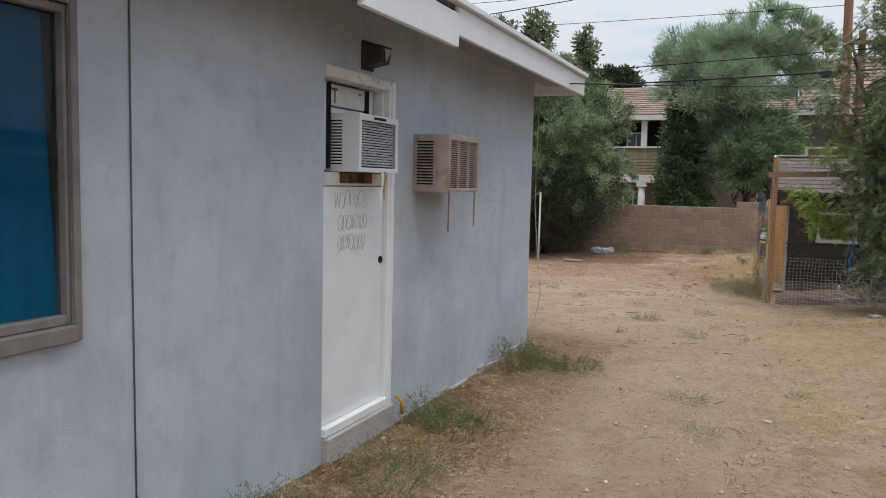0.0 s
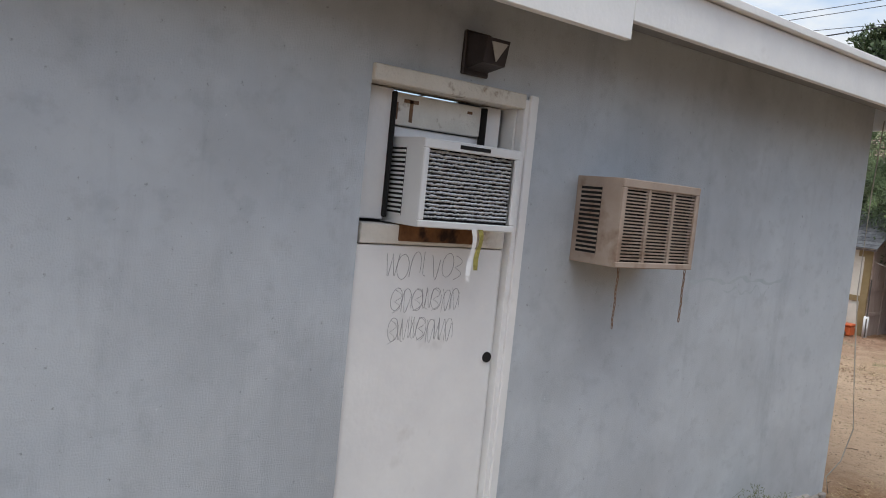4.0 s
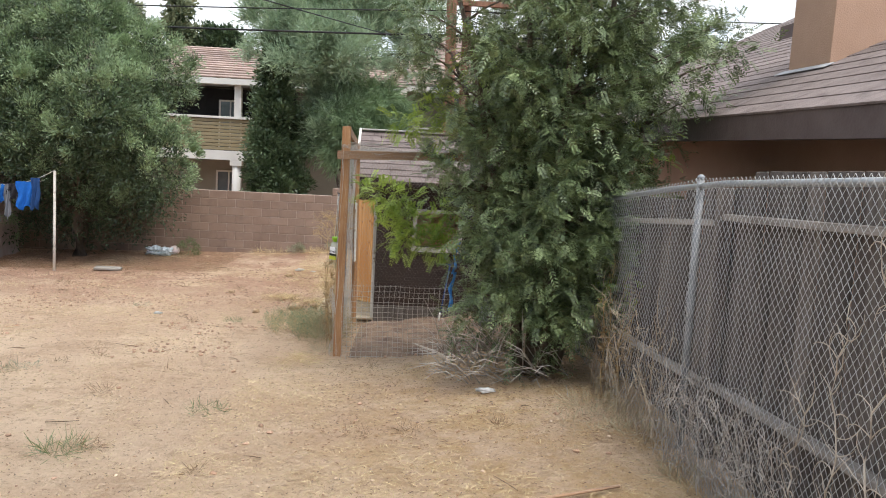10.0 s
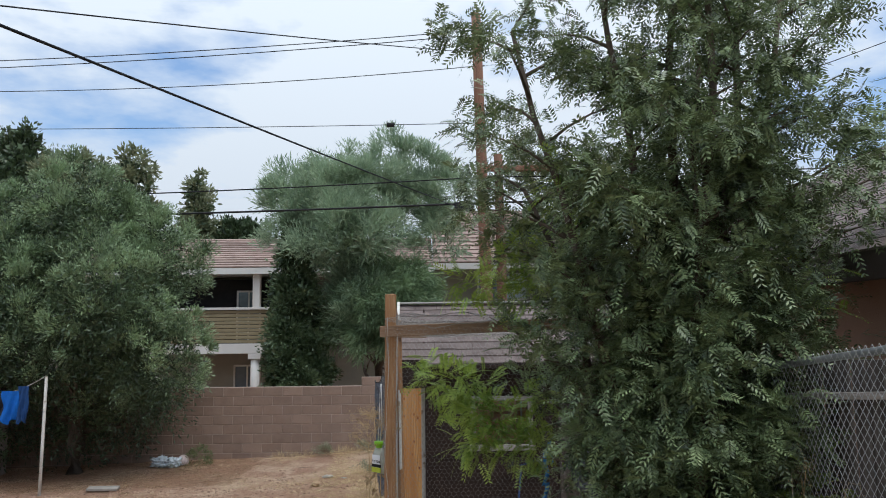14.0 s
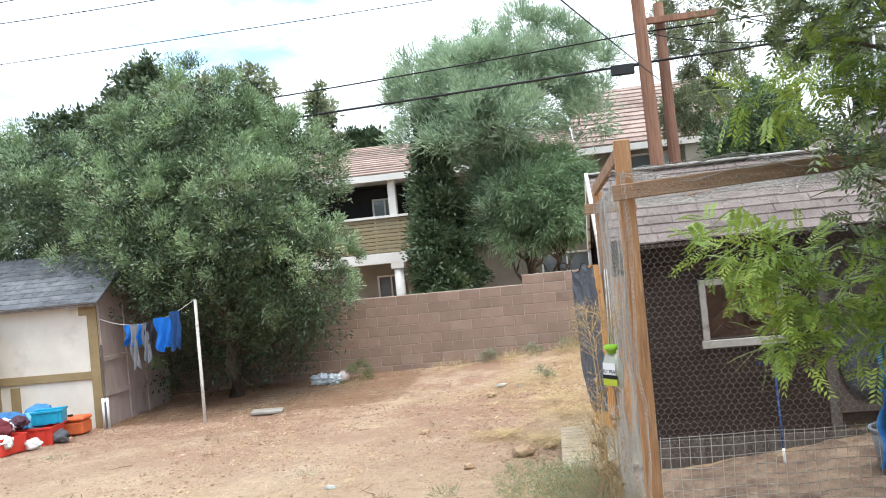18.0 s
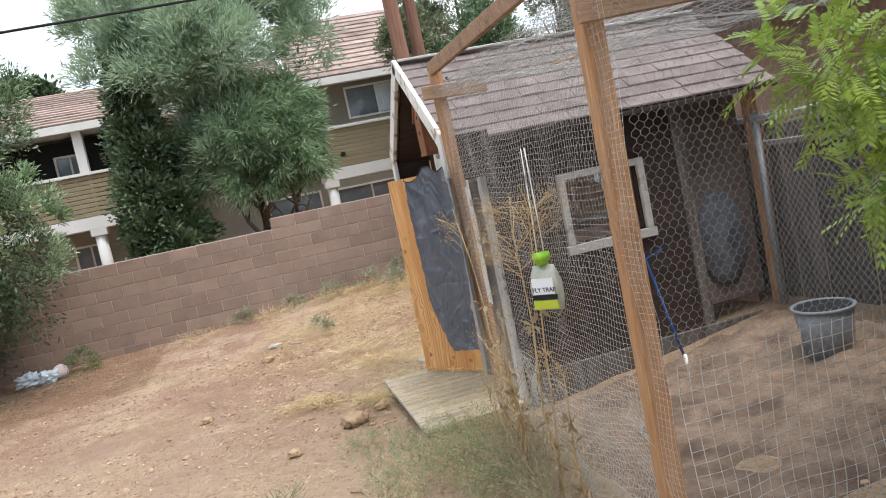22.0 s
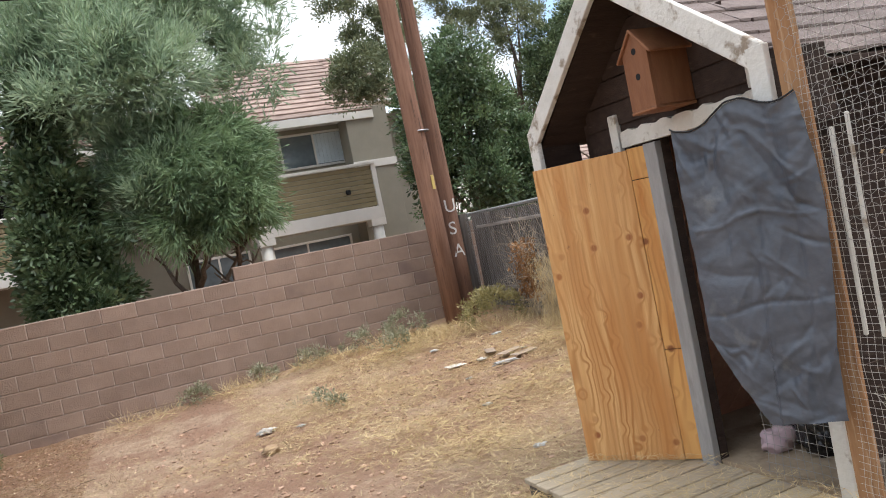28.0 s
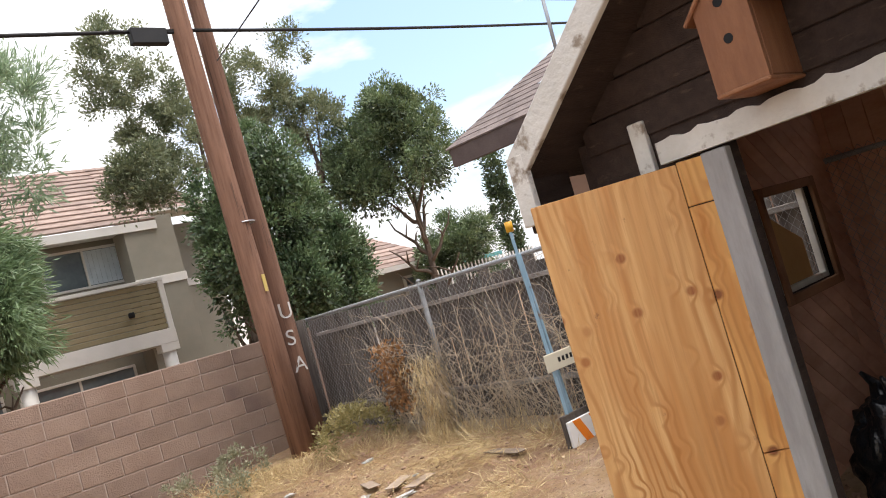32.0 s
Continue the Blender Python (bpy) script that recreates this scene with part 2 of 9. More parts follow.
def overlay(m, colour, scale, stretch, at, most):
    """A second layer of wear with its own shape laid over a surface's colour."""
    n, l = m.node_tree.nodes, m.node_tree.links
    b = n["Principled BSDF"]
    src = b.inputs["Base Color"].links[0].from_socket
    tc, mp, nz, mr, mx = n.new("ShaderNodeTexCoord"), n.new("ShaderNodeMapping"), n.new("ShaderNodeTexNoise"), n.new("ShaderNodeMapRange"), n.new("ShaderNodeMix")
    mp.inputs["Scale"].default_value = stretch
    nz.inputs["Scale"].default_value, nz.inputs["Detail"].default_value, nz.inputs["Roughness"].default_value = scale, 6, 0.65
    mr.inputs["From Min"].default_value, mr.inputs["From Max"].default_value = at
    mr.inputs["To Max"].default_value = most
    mx.data_type = "RGBA"
    mx.inputs["B"].default_value = (*colour, 1)
    l.new(tc.outputs["Object"], mp.inputs["Vector"])
    l.new(mp.outputs["Vector"], nz.inputs["Vector"])
    l.new(nz.outputs["Fac"], mr.inputs["Value"])
    l.new(mr.outputs["Result"], mx.inputs["Factor"])
    l.new(src, mx.inputs["A"])
    l.new(mx.outputs["Result"], b.inputs["Base Color"])
    return m


STUCCO = mat("grey_blue_stucco", (0.455, 0.495, 0.535), (0.535, 0.575, 0.61), 2.4, 0.92, 0.22, 150, stain=(0.39, 0.415, 0.44), stain_scale=0.8, stain_at=(0.46, 0.70))
overlay(STUCCO, (0.27, 0.29, 0.32), 2.2, (1, 1.6, 0.22), (0.56, 0.74), 0.35)
overlay(STUCCO, (0.33, 0.355, 0.385), 9.0, (1, 0.8, 0.9), (0.53, 0.66), 0.3)
overlay(STUCCO, (0.30, 0.32, 0.345), 3.4, (1, 2.2, 0.3), (0.58, 0.72), 0.2)
overlay(STUCCO, (0.52, 0.56, 0.58), 7.0, (1, 1.0, 0.7), (0.60, 0.76), 0.6)
overlay(STUCCO, (0.22, 0.23, 0.24), 34.0, (1, 1, 1), (0.64, 0.71), 0.7)
overlay(STUCCO, (0.66, 0.70, 0.72), 30.0, (1, 1, 0.6), (0.68, 0.74), 0.6)
WHITE = mat("white_paint", (0.73, 0.73, 0.73), (0.81, 0.81, 0.80), 3, 0.55, 0.08, 40, stain=(0.55, 0.53, 0.50), stain_scale=2.5, stain_at=(0.62, 0.8))
OLDWHITE = mat("weathered_white_paint", (0.60, 0.57, 0.51), (0.72, 0.69, 0.63), 6, 0.75, 0.3, 50, stain=(0.30, 0.24, 0.18), stain_scale=7, stain_at=(0.58, 0.66), vary=0.05)
BEIGE = mat("beige_metal", (0.33, 0.26, 0.215), (0.40, 0.33, 0.275), 5, 0.5, 0.05, 60, stain=(0.20, 0.125, 0.085), stain_scale=4, stain_at=(0.54, 0.70))
PLASTIC = mat("white_plastic", (0.68, 0.69, 0.70), (0.72, 0.73, 0.73), 4, 0.4, 0.03, 60)
# Black parts, and painted shade for openings, gaps and unlit rooms.
DARK = mat("black_and_cavity_shade", (0.012, 0.012, 0.013), (0.02, 0.02, 0.02), 5, 0.9, 0.0)
METAL = mat("galvanised_metal", (0.36, 0.37, 0.38), (0.46, 0.47, 0.48), 12, 0.45, 0.1, 80, metal=0.8)
RUST = mat("rusty_steel", (0.16, 0.09, 0.05), (0.26, 0.16, 0.10), 20, 0.8, 0.3, 90, metal=0.3)
SOIL = soil_mat("dry_soil")
BLOCK = mat("concrete_block", (0.232, 0.157, 0.117), (0.305, 0.216, 0.165), 2.2, 0.92, 0.5, 70, stain=(0.19, 0.13, 0.105), stain_scale=0.9, stain_at=(0.56, 0.75), vary=0.10)
MORTAR = mat("mortar", (0.36, 0.28, 0.23), (0.46, 0.37, 0.31), 5, 0.95, 0.4, 80)
CEDAR = mat("orange_lumber", (0.34, 0.17, 0.075), (0.45, 0.25, 0.12), 3, 0.7, 0.25, 30, stain=(0.22, 0.10, 0.045), stain_scale=3, stain_at=(0.55, 0.75), stretch=(6, 6, 0.7), vary=0.12)
overlay(CEDAR, (0.60, 0.42, 0.26), 9.0, (7, 7, 0.4), (0.52, 0.66), 0.6)
overlay(CEDAR, (0.17, 0.075, 0.035), 13.0, (6, 6, 0.5), (0.58, 0.70), 0.6)
CEDAR_H = mat("weathered_lumber", (0.26, 0.15, 0.085), (0.36, 0.23, 0.14), 3, 0.8, 0.3, 30, stain=(0.15, 0.10, 0.07), stain_scale=2, stain_at=(0.5, 0.75), stretch=(0.7, 6, 6), vary=0.12)
overlay(CEDAR_H, (0.44, 0.33, 0.23), 9.0, (0.4, 7, 7), (0.52, 0.66), 0.55)
overlay(CEDAR_H, (0.12, 0.075, 0.05), 13.0, (0.5, 6, 6), (0.58, 0.70), 0.6)
GREYWOOD = mat("grey_wood", (0.090, 0.074, 0.064), (0.175, 0.150, 0.131), 3, 0.85, 0.5, 40, stain=(0.055, 0.044, 0.038), stain_scale=2, stain_at=(0.50, 0.72), stretch=(7, 7, 0.6), vary=0.3)
DARKWOOD = mat("dark_brown_siding", (0.036, 0.023, 0.018), (0.065, 0.042, 0.033), 4, 0.85, 0.4, 40, stretch=(0.8, 4, 5), vary=0.12)
overlay(DARKWOOD, (0.15, 0.10, 0.075), 8.0, (1, 1, 4), (0.60, 0.72), 0.6)
SHINGLE = mat("brown_shingle", (0.150, 0.118, 0.106), (0.225, 0.182, 0.166), 6, 0.95, 0.6, 90, vary=0.14, stain=(0.11, 0.085, 0.078), stain_scale=5, stain_at=(0.54, 0.70))
GREYSHINGLE = mat("grey_shingle", (0.10, 0.105, 0.115), (0.18, 0.185, 0.195), 5, 0.95, 0.6, 90, vary=0.18, stain=(0.07, 0.072, 0.08), stain_scale=9, stain_at=(0.52, 0.66))
CREAM = mat("cream_panel", (0.60, 0.55, 0.465), (0.69, 0.635, 0.55), 2, 0.8, 0.2, 60, stain=(0.45, 0.38, 0.30), stain_scale=1.4, stain_at=(0.6, 0.8))
OCHRE = mat("ochre_trim", (0.235, 0.17, 0.08), (0.30, 0.22, 0.115), 4, 0.8, 0.2, 50)
PINKWOOD = mat("faded_pink_boards", (0.36, 0.28, 0.25), (0.44, 0.36, 0.32), 3, 0.85, 0.3, 50, stain=(0.22, 0.16, 0.14), stain_scale=2, stain_at=(0.56, 0.75), stretch=(3, 3, 0.8))
CONDO = mat("olive_grey_stucco", (0.23, 0.215, 0.175), (0.27, 0.25, 0.205), 1.5, 0.9, 0.3, 60)
SIDING = mat("olive_siding", (0.225, 0.185, 0.108), (0.268, 0.222, 0.134), 2, 0.8, 0.15, 50, vary=0.06)
CTRIM = mat("pale_trim", (0.62, 0.60, 0.56), (0.68, 0.66, 0.62), 2, 0.7, 0.1, 50)
overlay(BLOCK, (0.38, 0.285, 0.22), 1.3, (1, 1, 2.0), (0.56, 0.74), 0.35)
TILE = mat("terracotta_tile", (0.235, 0.165, 0.135), (0.36, 0.27, 0.225), 3, 0.85, 0.3, 40, stain=(0.16, 0.105, 0.085), stain_scale=1.2, stain_at=(0.5, 0.7), vary=0.22)
POLEWOOD = mat("utility_pole_wood", (0.15, 0.078, 0.05), (0.25, 0.135, 0.088), 3, 0.85, 0.5, 40, stretch=(8, 8, 0.5), vary=0.22)
overlay(POLEWOOD, (0.05, 0.032, 0.026), 4.0, (9, 9, 0.35), (0.58, 0.68), 0.75)
BARK = mat("bark", (0.10, 0.075, 0.055), (0.17, 0.13, 0.10), 6, 0.95, 0.6, 40, stretch=(4, 4, 1))
NHWALL = mat("neighbour_stucco", (0.33, 0.20, 0.14), (0.38, 0.24, 0.17), 2, 0.9, 0.3, 80)
NHBEAM = mat("dark_fascia", (0.085, 0.06, 0.055), (0.12, 0.09, 0.08), 4, 0.7, 0.2, 50)
CHIMNEY = mat("tan_stucco", (0.42, 0.265, 0.18), (0.48, 0.31, 0.215), 2, 0.9, 0.3, 80)
CABLE = mat("black_cable", (0.012, 0.012, 0.013), (0.02, 0.02, 0.02), 5, 0.6, 0.0)
GLASS = glass_mat("window_glass")
# OLIVE and ASH: dark ends sunk near black, so colour carries crown shade.
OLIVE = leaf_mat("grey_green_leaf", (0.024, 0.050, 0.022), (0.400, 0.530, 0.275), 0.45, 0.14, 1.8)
PEPPER = leaf_mat("soft_green_leaf", (0.165, 0.240, 0.150), (0.480, 0.590, 0.385), 0.45, 0.5, 1.2)
# Dark evergreen leaf; also put inside other crowns as painted shade.
CYPRESS = leaf_mat("dark_leaf_and_crown_shade", (0.014, 0.028, 0.012), (0.115, 0.165, 0.075), 0.45, 0.15)
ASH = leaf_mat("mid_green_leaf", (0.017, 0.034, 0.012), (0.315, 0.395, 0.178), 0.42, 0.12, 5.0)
ASHNEW = leaf_mat("bright_green_leaf", (0.13, 0.22, 0.035), (0.44, 0.54, 0.10), 0.4, 0.35, 4.0)
FARLEAF = leaf_mat("far_leaf", (0.085, 0.112, 0.058), (0.310, 0.335, 0.190), 0.5, 0.3)
STRAW = leaf_mat("straw", (0.34, 0.22, 0.09), (0.88, 0.72, 0.42), 0.6, 0.15, 9.0)


def ply_mat(name, light, dark, knot):
    """Rotary-cut plywood: wandering grain lines and round knots."""
    m = bpy.data.materials.new(name)
    m.use_nodes = True
    n, l = m.node_tree.nodes, m.node_tree.links
    b = n["Principled BSDF"]
    b.inputs["Roughness"].default_value, b.inputs["Specular IOR Level"].default_value = 0.6, 0.3
    tc = n.new("ShaderNodeTexCoord")
    mp = n.new("ShaderNodeMapping")
    mp.inputs["Scale"].default_value = (1.0, 1.0, 0.24)
    l.new(tc.outputs["Object"], mp.inputs["Vector"])
    vo = n.new("ShaderNodeTexVoronoi")
    vo.inputs["Scale"].default_value, vo.inputs["Randomness"].default_value = 6.0, 1.0
    l.new(mp.outputs["Vector"], vo.inputs["Vector"])
    nz = n.new("ShaderNodeTexNoise")
    nz.inputs["Scale"].default_value, nz.inputs["Detail"].default_value = 2.9, 2
    l.new(mp.outputs["Vector"], nz.inputs["Vector"])
    ma = n.new("ShaderNodeMath")
    ma.operation = "MULTIPLY_ADD"
    ma.inputs[1].default_value = 58.0
    l.new(nz.outputs["Fac"], ma.inputs[0])
    kk = n.new("ShaderNodeMath")
    kk.operation = "MULTIPLY"
    kk.inputs[1].default_value = 5.0
    l.new(vo.outputs["Distance"], kk.inputs[0])
    sx = n.new("ShaderNodeSeparateXYZ")
    l.new(tc.outputs["Object"], sx.inputs["Vector"])
    xx = n.new("ShaderNodeMath")
    xx.operation = "MULTIPLY_ADD"
    xx.inputs[1].default_value = 150.0
    l.new(sx.outputs["X"], xx.inputs[0])
    l.new(kk.outputs["Value"], xx.inputs[2])
    l.new(xx.outputs["Value"], ma.inputs[2])
    si = n.new("ShaderNodeMath")
    si.operation = "SINE"
    l.new(ma.outputs["Value"], si.inputs[0])
    gr = n.new("ShaderNodeMapRange")
    gr.inputs["From Min"].default_value, gr.inputs["From Max"].default_value = 0.05, 0.95
    gr.inputs["To Max"].default_value = 1.0
    l.new(si.outputs["Value"], gr.inputs["Value"])
    m1 = n.new("ShaderNodeMix")
    m1.data_type = "RGBA"
    m1.inputs["A"].default_value, m1.inputs["B"].default_value = (*light, 1), (*dark, 1)
    fade = n.new("ShaderNodeTexNoise")
    fade.inputs["Scale"].default_value, fade.inputs["Detail"].default_value = 4.5, 3
    l.new(mp.outputs["Vector"], fade.inputs["Vector"])
    fr = n.new("ShaderNodeMapRange")
    fr.inputs["From Min"].default_value, fr.inputs["From Max"].default_value = 0.36, 0.62
    fr.inputs["To Min"].default_value = 0.18
    l.new(fade.outputs["Fac"], fr.inputs["Value"])
    fm = n.new("ShaderNodeMath")
    fm.operation = "MULTIPLY"
    l.new(gr.outputs["Result"], fm.inputs[0])
    l.new(fr.outputs["Result"], fm.inputs[1])
    l.new(fm.outputs["Value"], m1.inputs["Factor"])
    mb = n.new("ShaderNodeMapping")
    mb.inputs["Scale"].default_value = (9.0, 1.0, 0.9)
    l.new(tc.outputs["Object"], mb.inputs["Vector"])
    band = n.new("ShaderNodeTexNoise")
    band.inputs["Scale"].default_value, band.inputs["Detail"].default_value = 1.0, 4
    l.new(mb.outputs["Vector"], band.inputs["Vector"])
    br = n.new("ShaderNodeMapRange")
    br.inputs["From Min"].default_value, br.inputs["From Max"].default_value = 0.47, 0.62
    l.new(band.outputs["Fac"], br.inputs["Value"])
    m0 = n.new("ShaderNodeMix")
    m0.data_type = "RGBA"
    m0.inputs["A"].default_value, m0.inputs["B"].default_value = (*light, 1), (light[0] * 0.76, light[1] * 0.58, light[2] * 0.46, 1)
    l.new(br.outputs["Result"], m0.inputs["Factor"])
    l.new(m0.outputs["Result"], m1.inputs["A"])
    kr = n.new("ShaderNodeMapRange")
    kr.inputs["From Min"].default_value, kr.inputs["From Max"].default_value = 0.15, 0.08
    vk = n.new("ShaderNodeTexVoronoi")
    vk.voronoi_dimensions = "2D"
    vk.inputs["Scale"].default_value = 6.4
    sk, ck = n.new("ShaderNodeSeparateXYZ"), n.new("ShaderNodeCombineXYZ")
    l.new(tc.outputs["Object"], sk.inputs["Vector"])
    l.new(sk.outputs["X"], ck.inputs["X"])
    l.new(sk.outputs["Z"], ck.inputs["Y"])
    l.new(ck.outputs["Vector"], vk.inputs["Vector"])
    near = n.new("ShaderNodeMapRange")
    near.interpolation_type = "SMOOTHSTEP"
    near.inputs["From Min"].default_value, near.inputs["From Max"].default_value = 0.34, 0.0
    l.new(vk.outputs["Distance"], near.inputs["Value"])
    l.new(near.outputs["Result"], kk.inputs[0])
    l.new(vk.outputs["Distance"], kr.inputs["Value"])
    m2 = n.new("ShaderNodeMix")
    m2.data_type = "RGBA"
    m2.inputs["B"].default_value = (*knot, 1)
    some = n.new("ShaderNodeMapRange")
    some.inputs["From Min"].default_value, some.inputs["From Max"].default_value = 0.52, 0.58
    l.new(vk.outputs["Color"], some.inputs["Value"])
    both = n.new("ShaderNodeMath")
    both.operation = "MULTIPLY"
    l.new(kr.outputs["Result"], both.inputs[0])
    l.new(some.outputs["Result"], both.inputs[1])
    l.new(both.outputs["Value"], m2.inputs["Factor"])
    l.new(m1.outputs["Result"], m2.inputs["A"])
    l.new(m2.outputs["Result"], b.inputs["Base Color"])
    bp = n.new("ShaderNodeBump")
    bp.inputs["Strength"].default_value, bp.inputs["Distance"].default_value = 0.25, 0.004
    l.new(si.outputs["Value"], bp.inputs["Height"])
    l.new(bp.outputs["Normal"], b.inputs["Normal"])
    return m


PLY = ply_mat("orange_plywood", (0.73, 0.44, 0.185), (0.40, 0.165, 0.045), (0.27, 0.085, 0.032))
PLY_EDGE = ply_mat("orange_plywood_strip", (0.66, 0.35, 0.115), (0.46, 0.20, 0.06), (0.24, 0.085, 0.03))
overlay(PLY, (0.50, 0.215, 0.06), 3.2, (2.2, 1, 0.25), (0.42, 0.64), 0.6)
overlay(PLY, (0.52, 0.245, 0.08), 1.7, (3.4, 1, 0.08), (0.46, 0.58), 0.55)
overlay(PLY, (0.44, 0.21, 0.075), 26.0, (3, 1, 0.10), (0.50, 0.68), 0.55)
overlay(PLY, (0.20, 0.09, 0.04), 22.0, (1, 1, 0.6), (0.68, 0.76), 0.7)


# ---- building helpers ----
def thing(name, x=0, y=0, z=0, rz=0, label="", category="", group="", kind=""):
    ob = new(name)
    ob.empty_display_size = 0.1
    ob.location, ob.rotation_euler = (x, y, z), (0, 0, radians(rz))
    return tagged(ob, label, category, group, kind)


def part(name, bm, material, parent=None, label=""):
    """Links a bmesh as one mesh object under a thing or a part."""
    me = bpy.data.meshes.new(name)
    bm.normal_update()
    bm.to_mesh(me)
    bm.free()
    me.materials.append(material)
    ob = new(name, me)
    ob.parent = parent
    return tagged(ob, label)


def pydata(name, verts, faces, material, parent=None, label="", smooth=False):
    me = bpy.data.meshes.new(name)
    me.from_pydata(verts, [], faces)
    me.materials.append(material)
    if smooth:
        me.shade_smooth()
    ob = new(name, me)
    ob.parent = parent
    return tagged(ob, label)


def box(bm, x0, x1, y0, y1, z0, z1, m=None, bevel=0.0):
    c = bmesh.ops.create_cube(bm, size=1.0)
    vs = c["verts"]
    bmesh.ops.scale(bm, vec=(abs(x1 - x0), abs(y1 - y0), abs(z1 - z0)), verts=vs)
    bmesh.ops.translate(bm, vec=((x0 + x1) / 2, (y0 + y1) / 2, (z0 + z1) / 2), verts=vs)
    if bevel:
        es = list({e for v in vs for e in v.link_edges})
        r = bmesh.ops.bevel(bm, geom=es, offset=bevel, segments=1, affect="EDGES")
        vs = [v for v in r["verts"]] if not m else list({v for f in r["faces"] for v in f.verts} | {v for v in vs if v.is_valid})
    if m:
        bmesh.ops.transform(bm, matrix=m, verts=vs)
    return bm


def slab(name, x0, x1, y0, y1, z0, z1, material, parent=None, label="", bevel=0.004, m=None):
    """One box-shaped board or panel as a part, with eased edges."""
    return part(name, box(bmesh.new(), x0, x1, y0, y1, z0, z1, m, bevel), material, parent, label)


def bar_matrix(a, b):
    a, b = Vector(a), Vector(b)
    return Matrix.Translation((a + b) / 2) @ (b - a).to_track_quat("Z", "Y").to_matrix().to_4x4(), (b - a).length


def beam(name, a, b, w, d, material, parent=None, label="", bevel=0.004):
    """A board of section w x d from a to b."""
    m, n = bar_matrix(a, b)
    return part(name, box(bmesh.new(), -w / 2, w / 2, -d / 2, d / 2, -n / 2, n / 2, m, bevel), material, parent, label)


def tube(bm, pts, radii, sides=6):
    """A tapered tube along points."""
    rings = []
    pts = [Vector(p) for p in pts]
    for i, p in enumerate(pts):
        d = (pts[min(i + 1, len(pts) - 1)] - pts[max(i - 1, 0)]).normalized()
        q = d.to_track_quat("Z", "Y")
        r = radii[i] if hasattr(radii, "__len__") else radii
        rings.append([bm.verts.new(p + q @ Vector((r * math.cos(k * math.tau / sides), r * math.sin(k * math.tau / sides), 0))) for k in range(sides)])
    for u, v in zip(rings, rings[1:]):
        for k in range(sides):
            f = bm.faces.new((u[k], u[(k + 1) % sides], v[(k + 1) % sides], v[k]))
            f.smooth = True
    bm.faces.new(rings[0][::-1])
    bm.faces.new(rings[-1])
    return bm


def rod(name, pts, r, material, parent=None, label="", sides=6):
    return part(name, tube(bmesh.new(), pts, r, sides), material, parent, label)


def sag(a, b, drop, n=12):
    a, b = Vector(a), Vector(b)
    return [a.lerp(b, k / n) - Vector((0, 0, drop * 4 * (k / n) * (1 - k / n))) for k in range(n + 1)]


rng = np.random.default_rng(7)


def leaves(name, centres, normals_bias, length, width, material, parent=None, label="", fold=0.15, r=None):
    """Many small pointed leaves at the given places; each leaf is one bent pair of triangles."""
    r = r or rng
    n = len(centres)
    d = r.normal(size=(n, 3)) + normals_bias
    d /= np.linalg.norm(d, axis=1)[:, None]
    s = np.cross(d, r.normal(size=(n, 3)))
    s /= np.linalg.norm(s, axis=1)[:, None] + 1e-9
    up = np.cross(d, s)
    le = (length * r.uniform(0.6, 1.25, n))[:, None]
    wi = (width * r.uniform(0.7, 1.2, n))[:, None]
    v = np.stack([centres, centres + d * le * 0.5 + s * wi * 0.5 + up * wi * fold, centres + d * le, centres + d * le * 0.5 - s * wi * 0.5 + up * wi * fold], 1).reshape(-1, 3)
    me = bpy.data.meshes.new(name)
    me.vertices.add(4 * n)
    me.vertices.foreach_set("co", v.astype(np.float32).ravel())
    me.loops.add(4 * n)
    me.loops.foreach_set("vertex_index", np.arange(4 * n, dtype=np.int32))
    me.polygons.add(n)
    me.polygons.foreach_set("loop_start", np.arange(0, 4 * n, 4, dtype=np.int32))
    me.update(calc_edges=True)
    me.materials.append(material)
    ob = new(name, me)
    ob.parent = parent
    return tagged(ob, label)


GX, GY = (-6.0, 0.0, 2.5, 5.0), (-8.0, 0.0, 5.0, 9.0, 13.0, 16.0)
GH = ((0.10, 0.08, 0.06, 0.10), (-0.05, 0.0, 0.03, 0.13), (-0.20, -0.12, -0.10, 0.12), (-0.32, -0.25, -0.27, 0.03), (-0.42, -0.32, -0.20, 0.05), (-0.40, -0.24, -0.06, 0.12))


def ground_z(x, y):
    """The lie of the yard: it falls gently to the far left and rises to the fence."""
    def cell(v, k):
        v = max(k[0], min(k[-1] - 1e-6, v))
        i = max(j for j in range(len(k) - 1) if k[j] <= v)
        u = (v - k[i]) / (k[i + 1] - k[i])
        return i, 0.5 * u + 0.5 * u * u * (3 - 2 * u)
    i, u = cell(x, GX)
    j, w = cell(y, GY)
    a = GH[j][i] * (1 - u) + GH[j][i + 1] * u
    b = GH[j + 1][i] * (1 - u) + GH[j + 1][i + 1] * u
    return a * (1 - w) + b * w


# ---- ground ----
def lumps(x, y):
    return 0.012 * noise.noise((x * 0.8, y * 0.8, 0)) + 0.010 * noise.noise((x * 2.9, y * 2.9, 3)) + 0.016 * noise.noise((x * 6, y * 6, 5)) + 0.009 * noise.noise((x * 13, y * 13, 8))


def spaced(lo, hi, fine_lo, fine_hi, fine):
    a = list(np.arange(fine_lo, fine_hi, fine))
    far = [2.0, 6.0, 14.0, 40.0, 120.0, 500.0]
    return [lo_v for lo_v in sorted([fine_lo - d for d in far if fine_lo - d > lo])] + a + [fine_hi + d for d in far if fine_hi + d < hi]


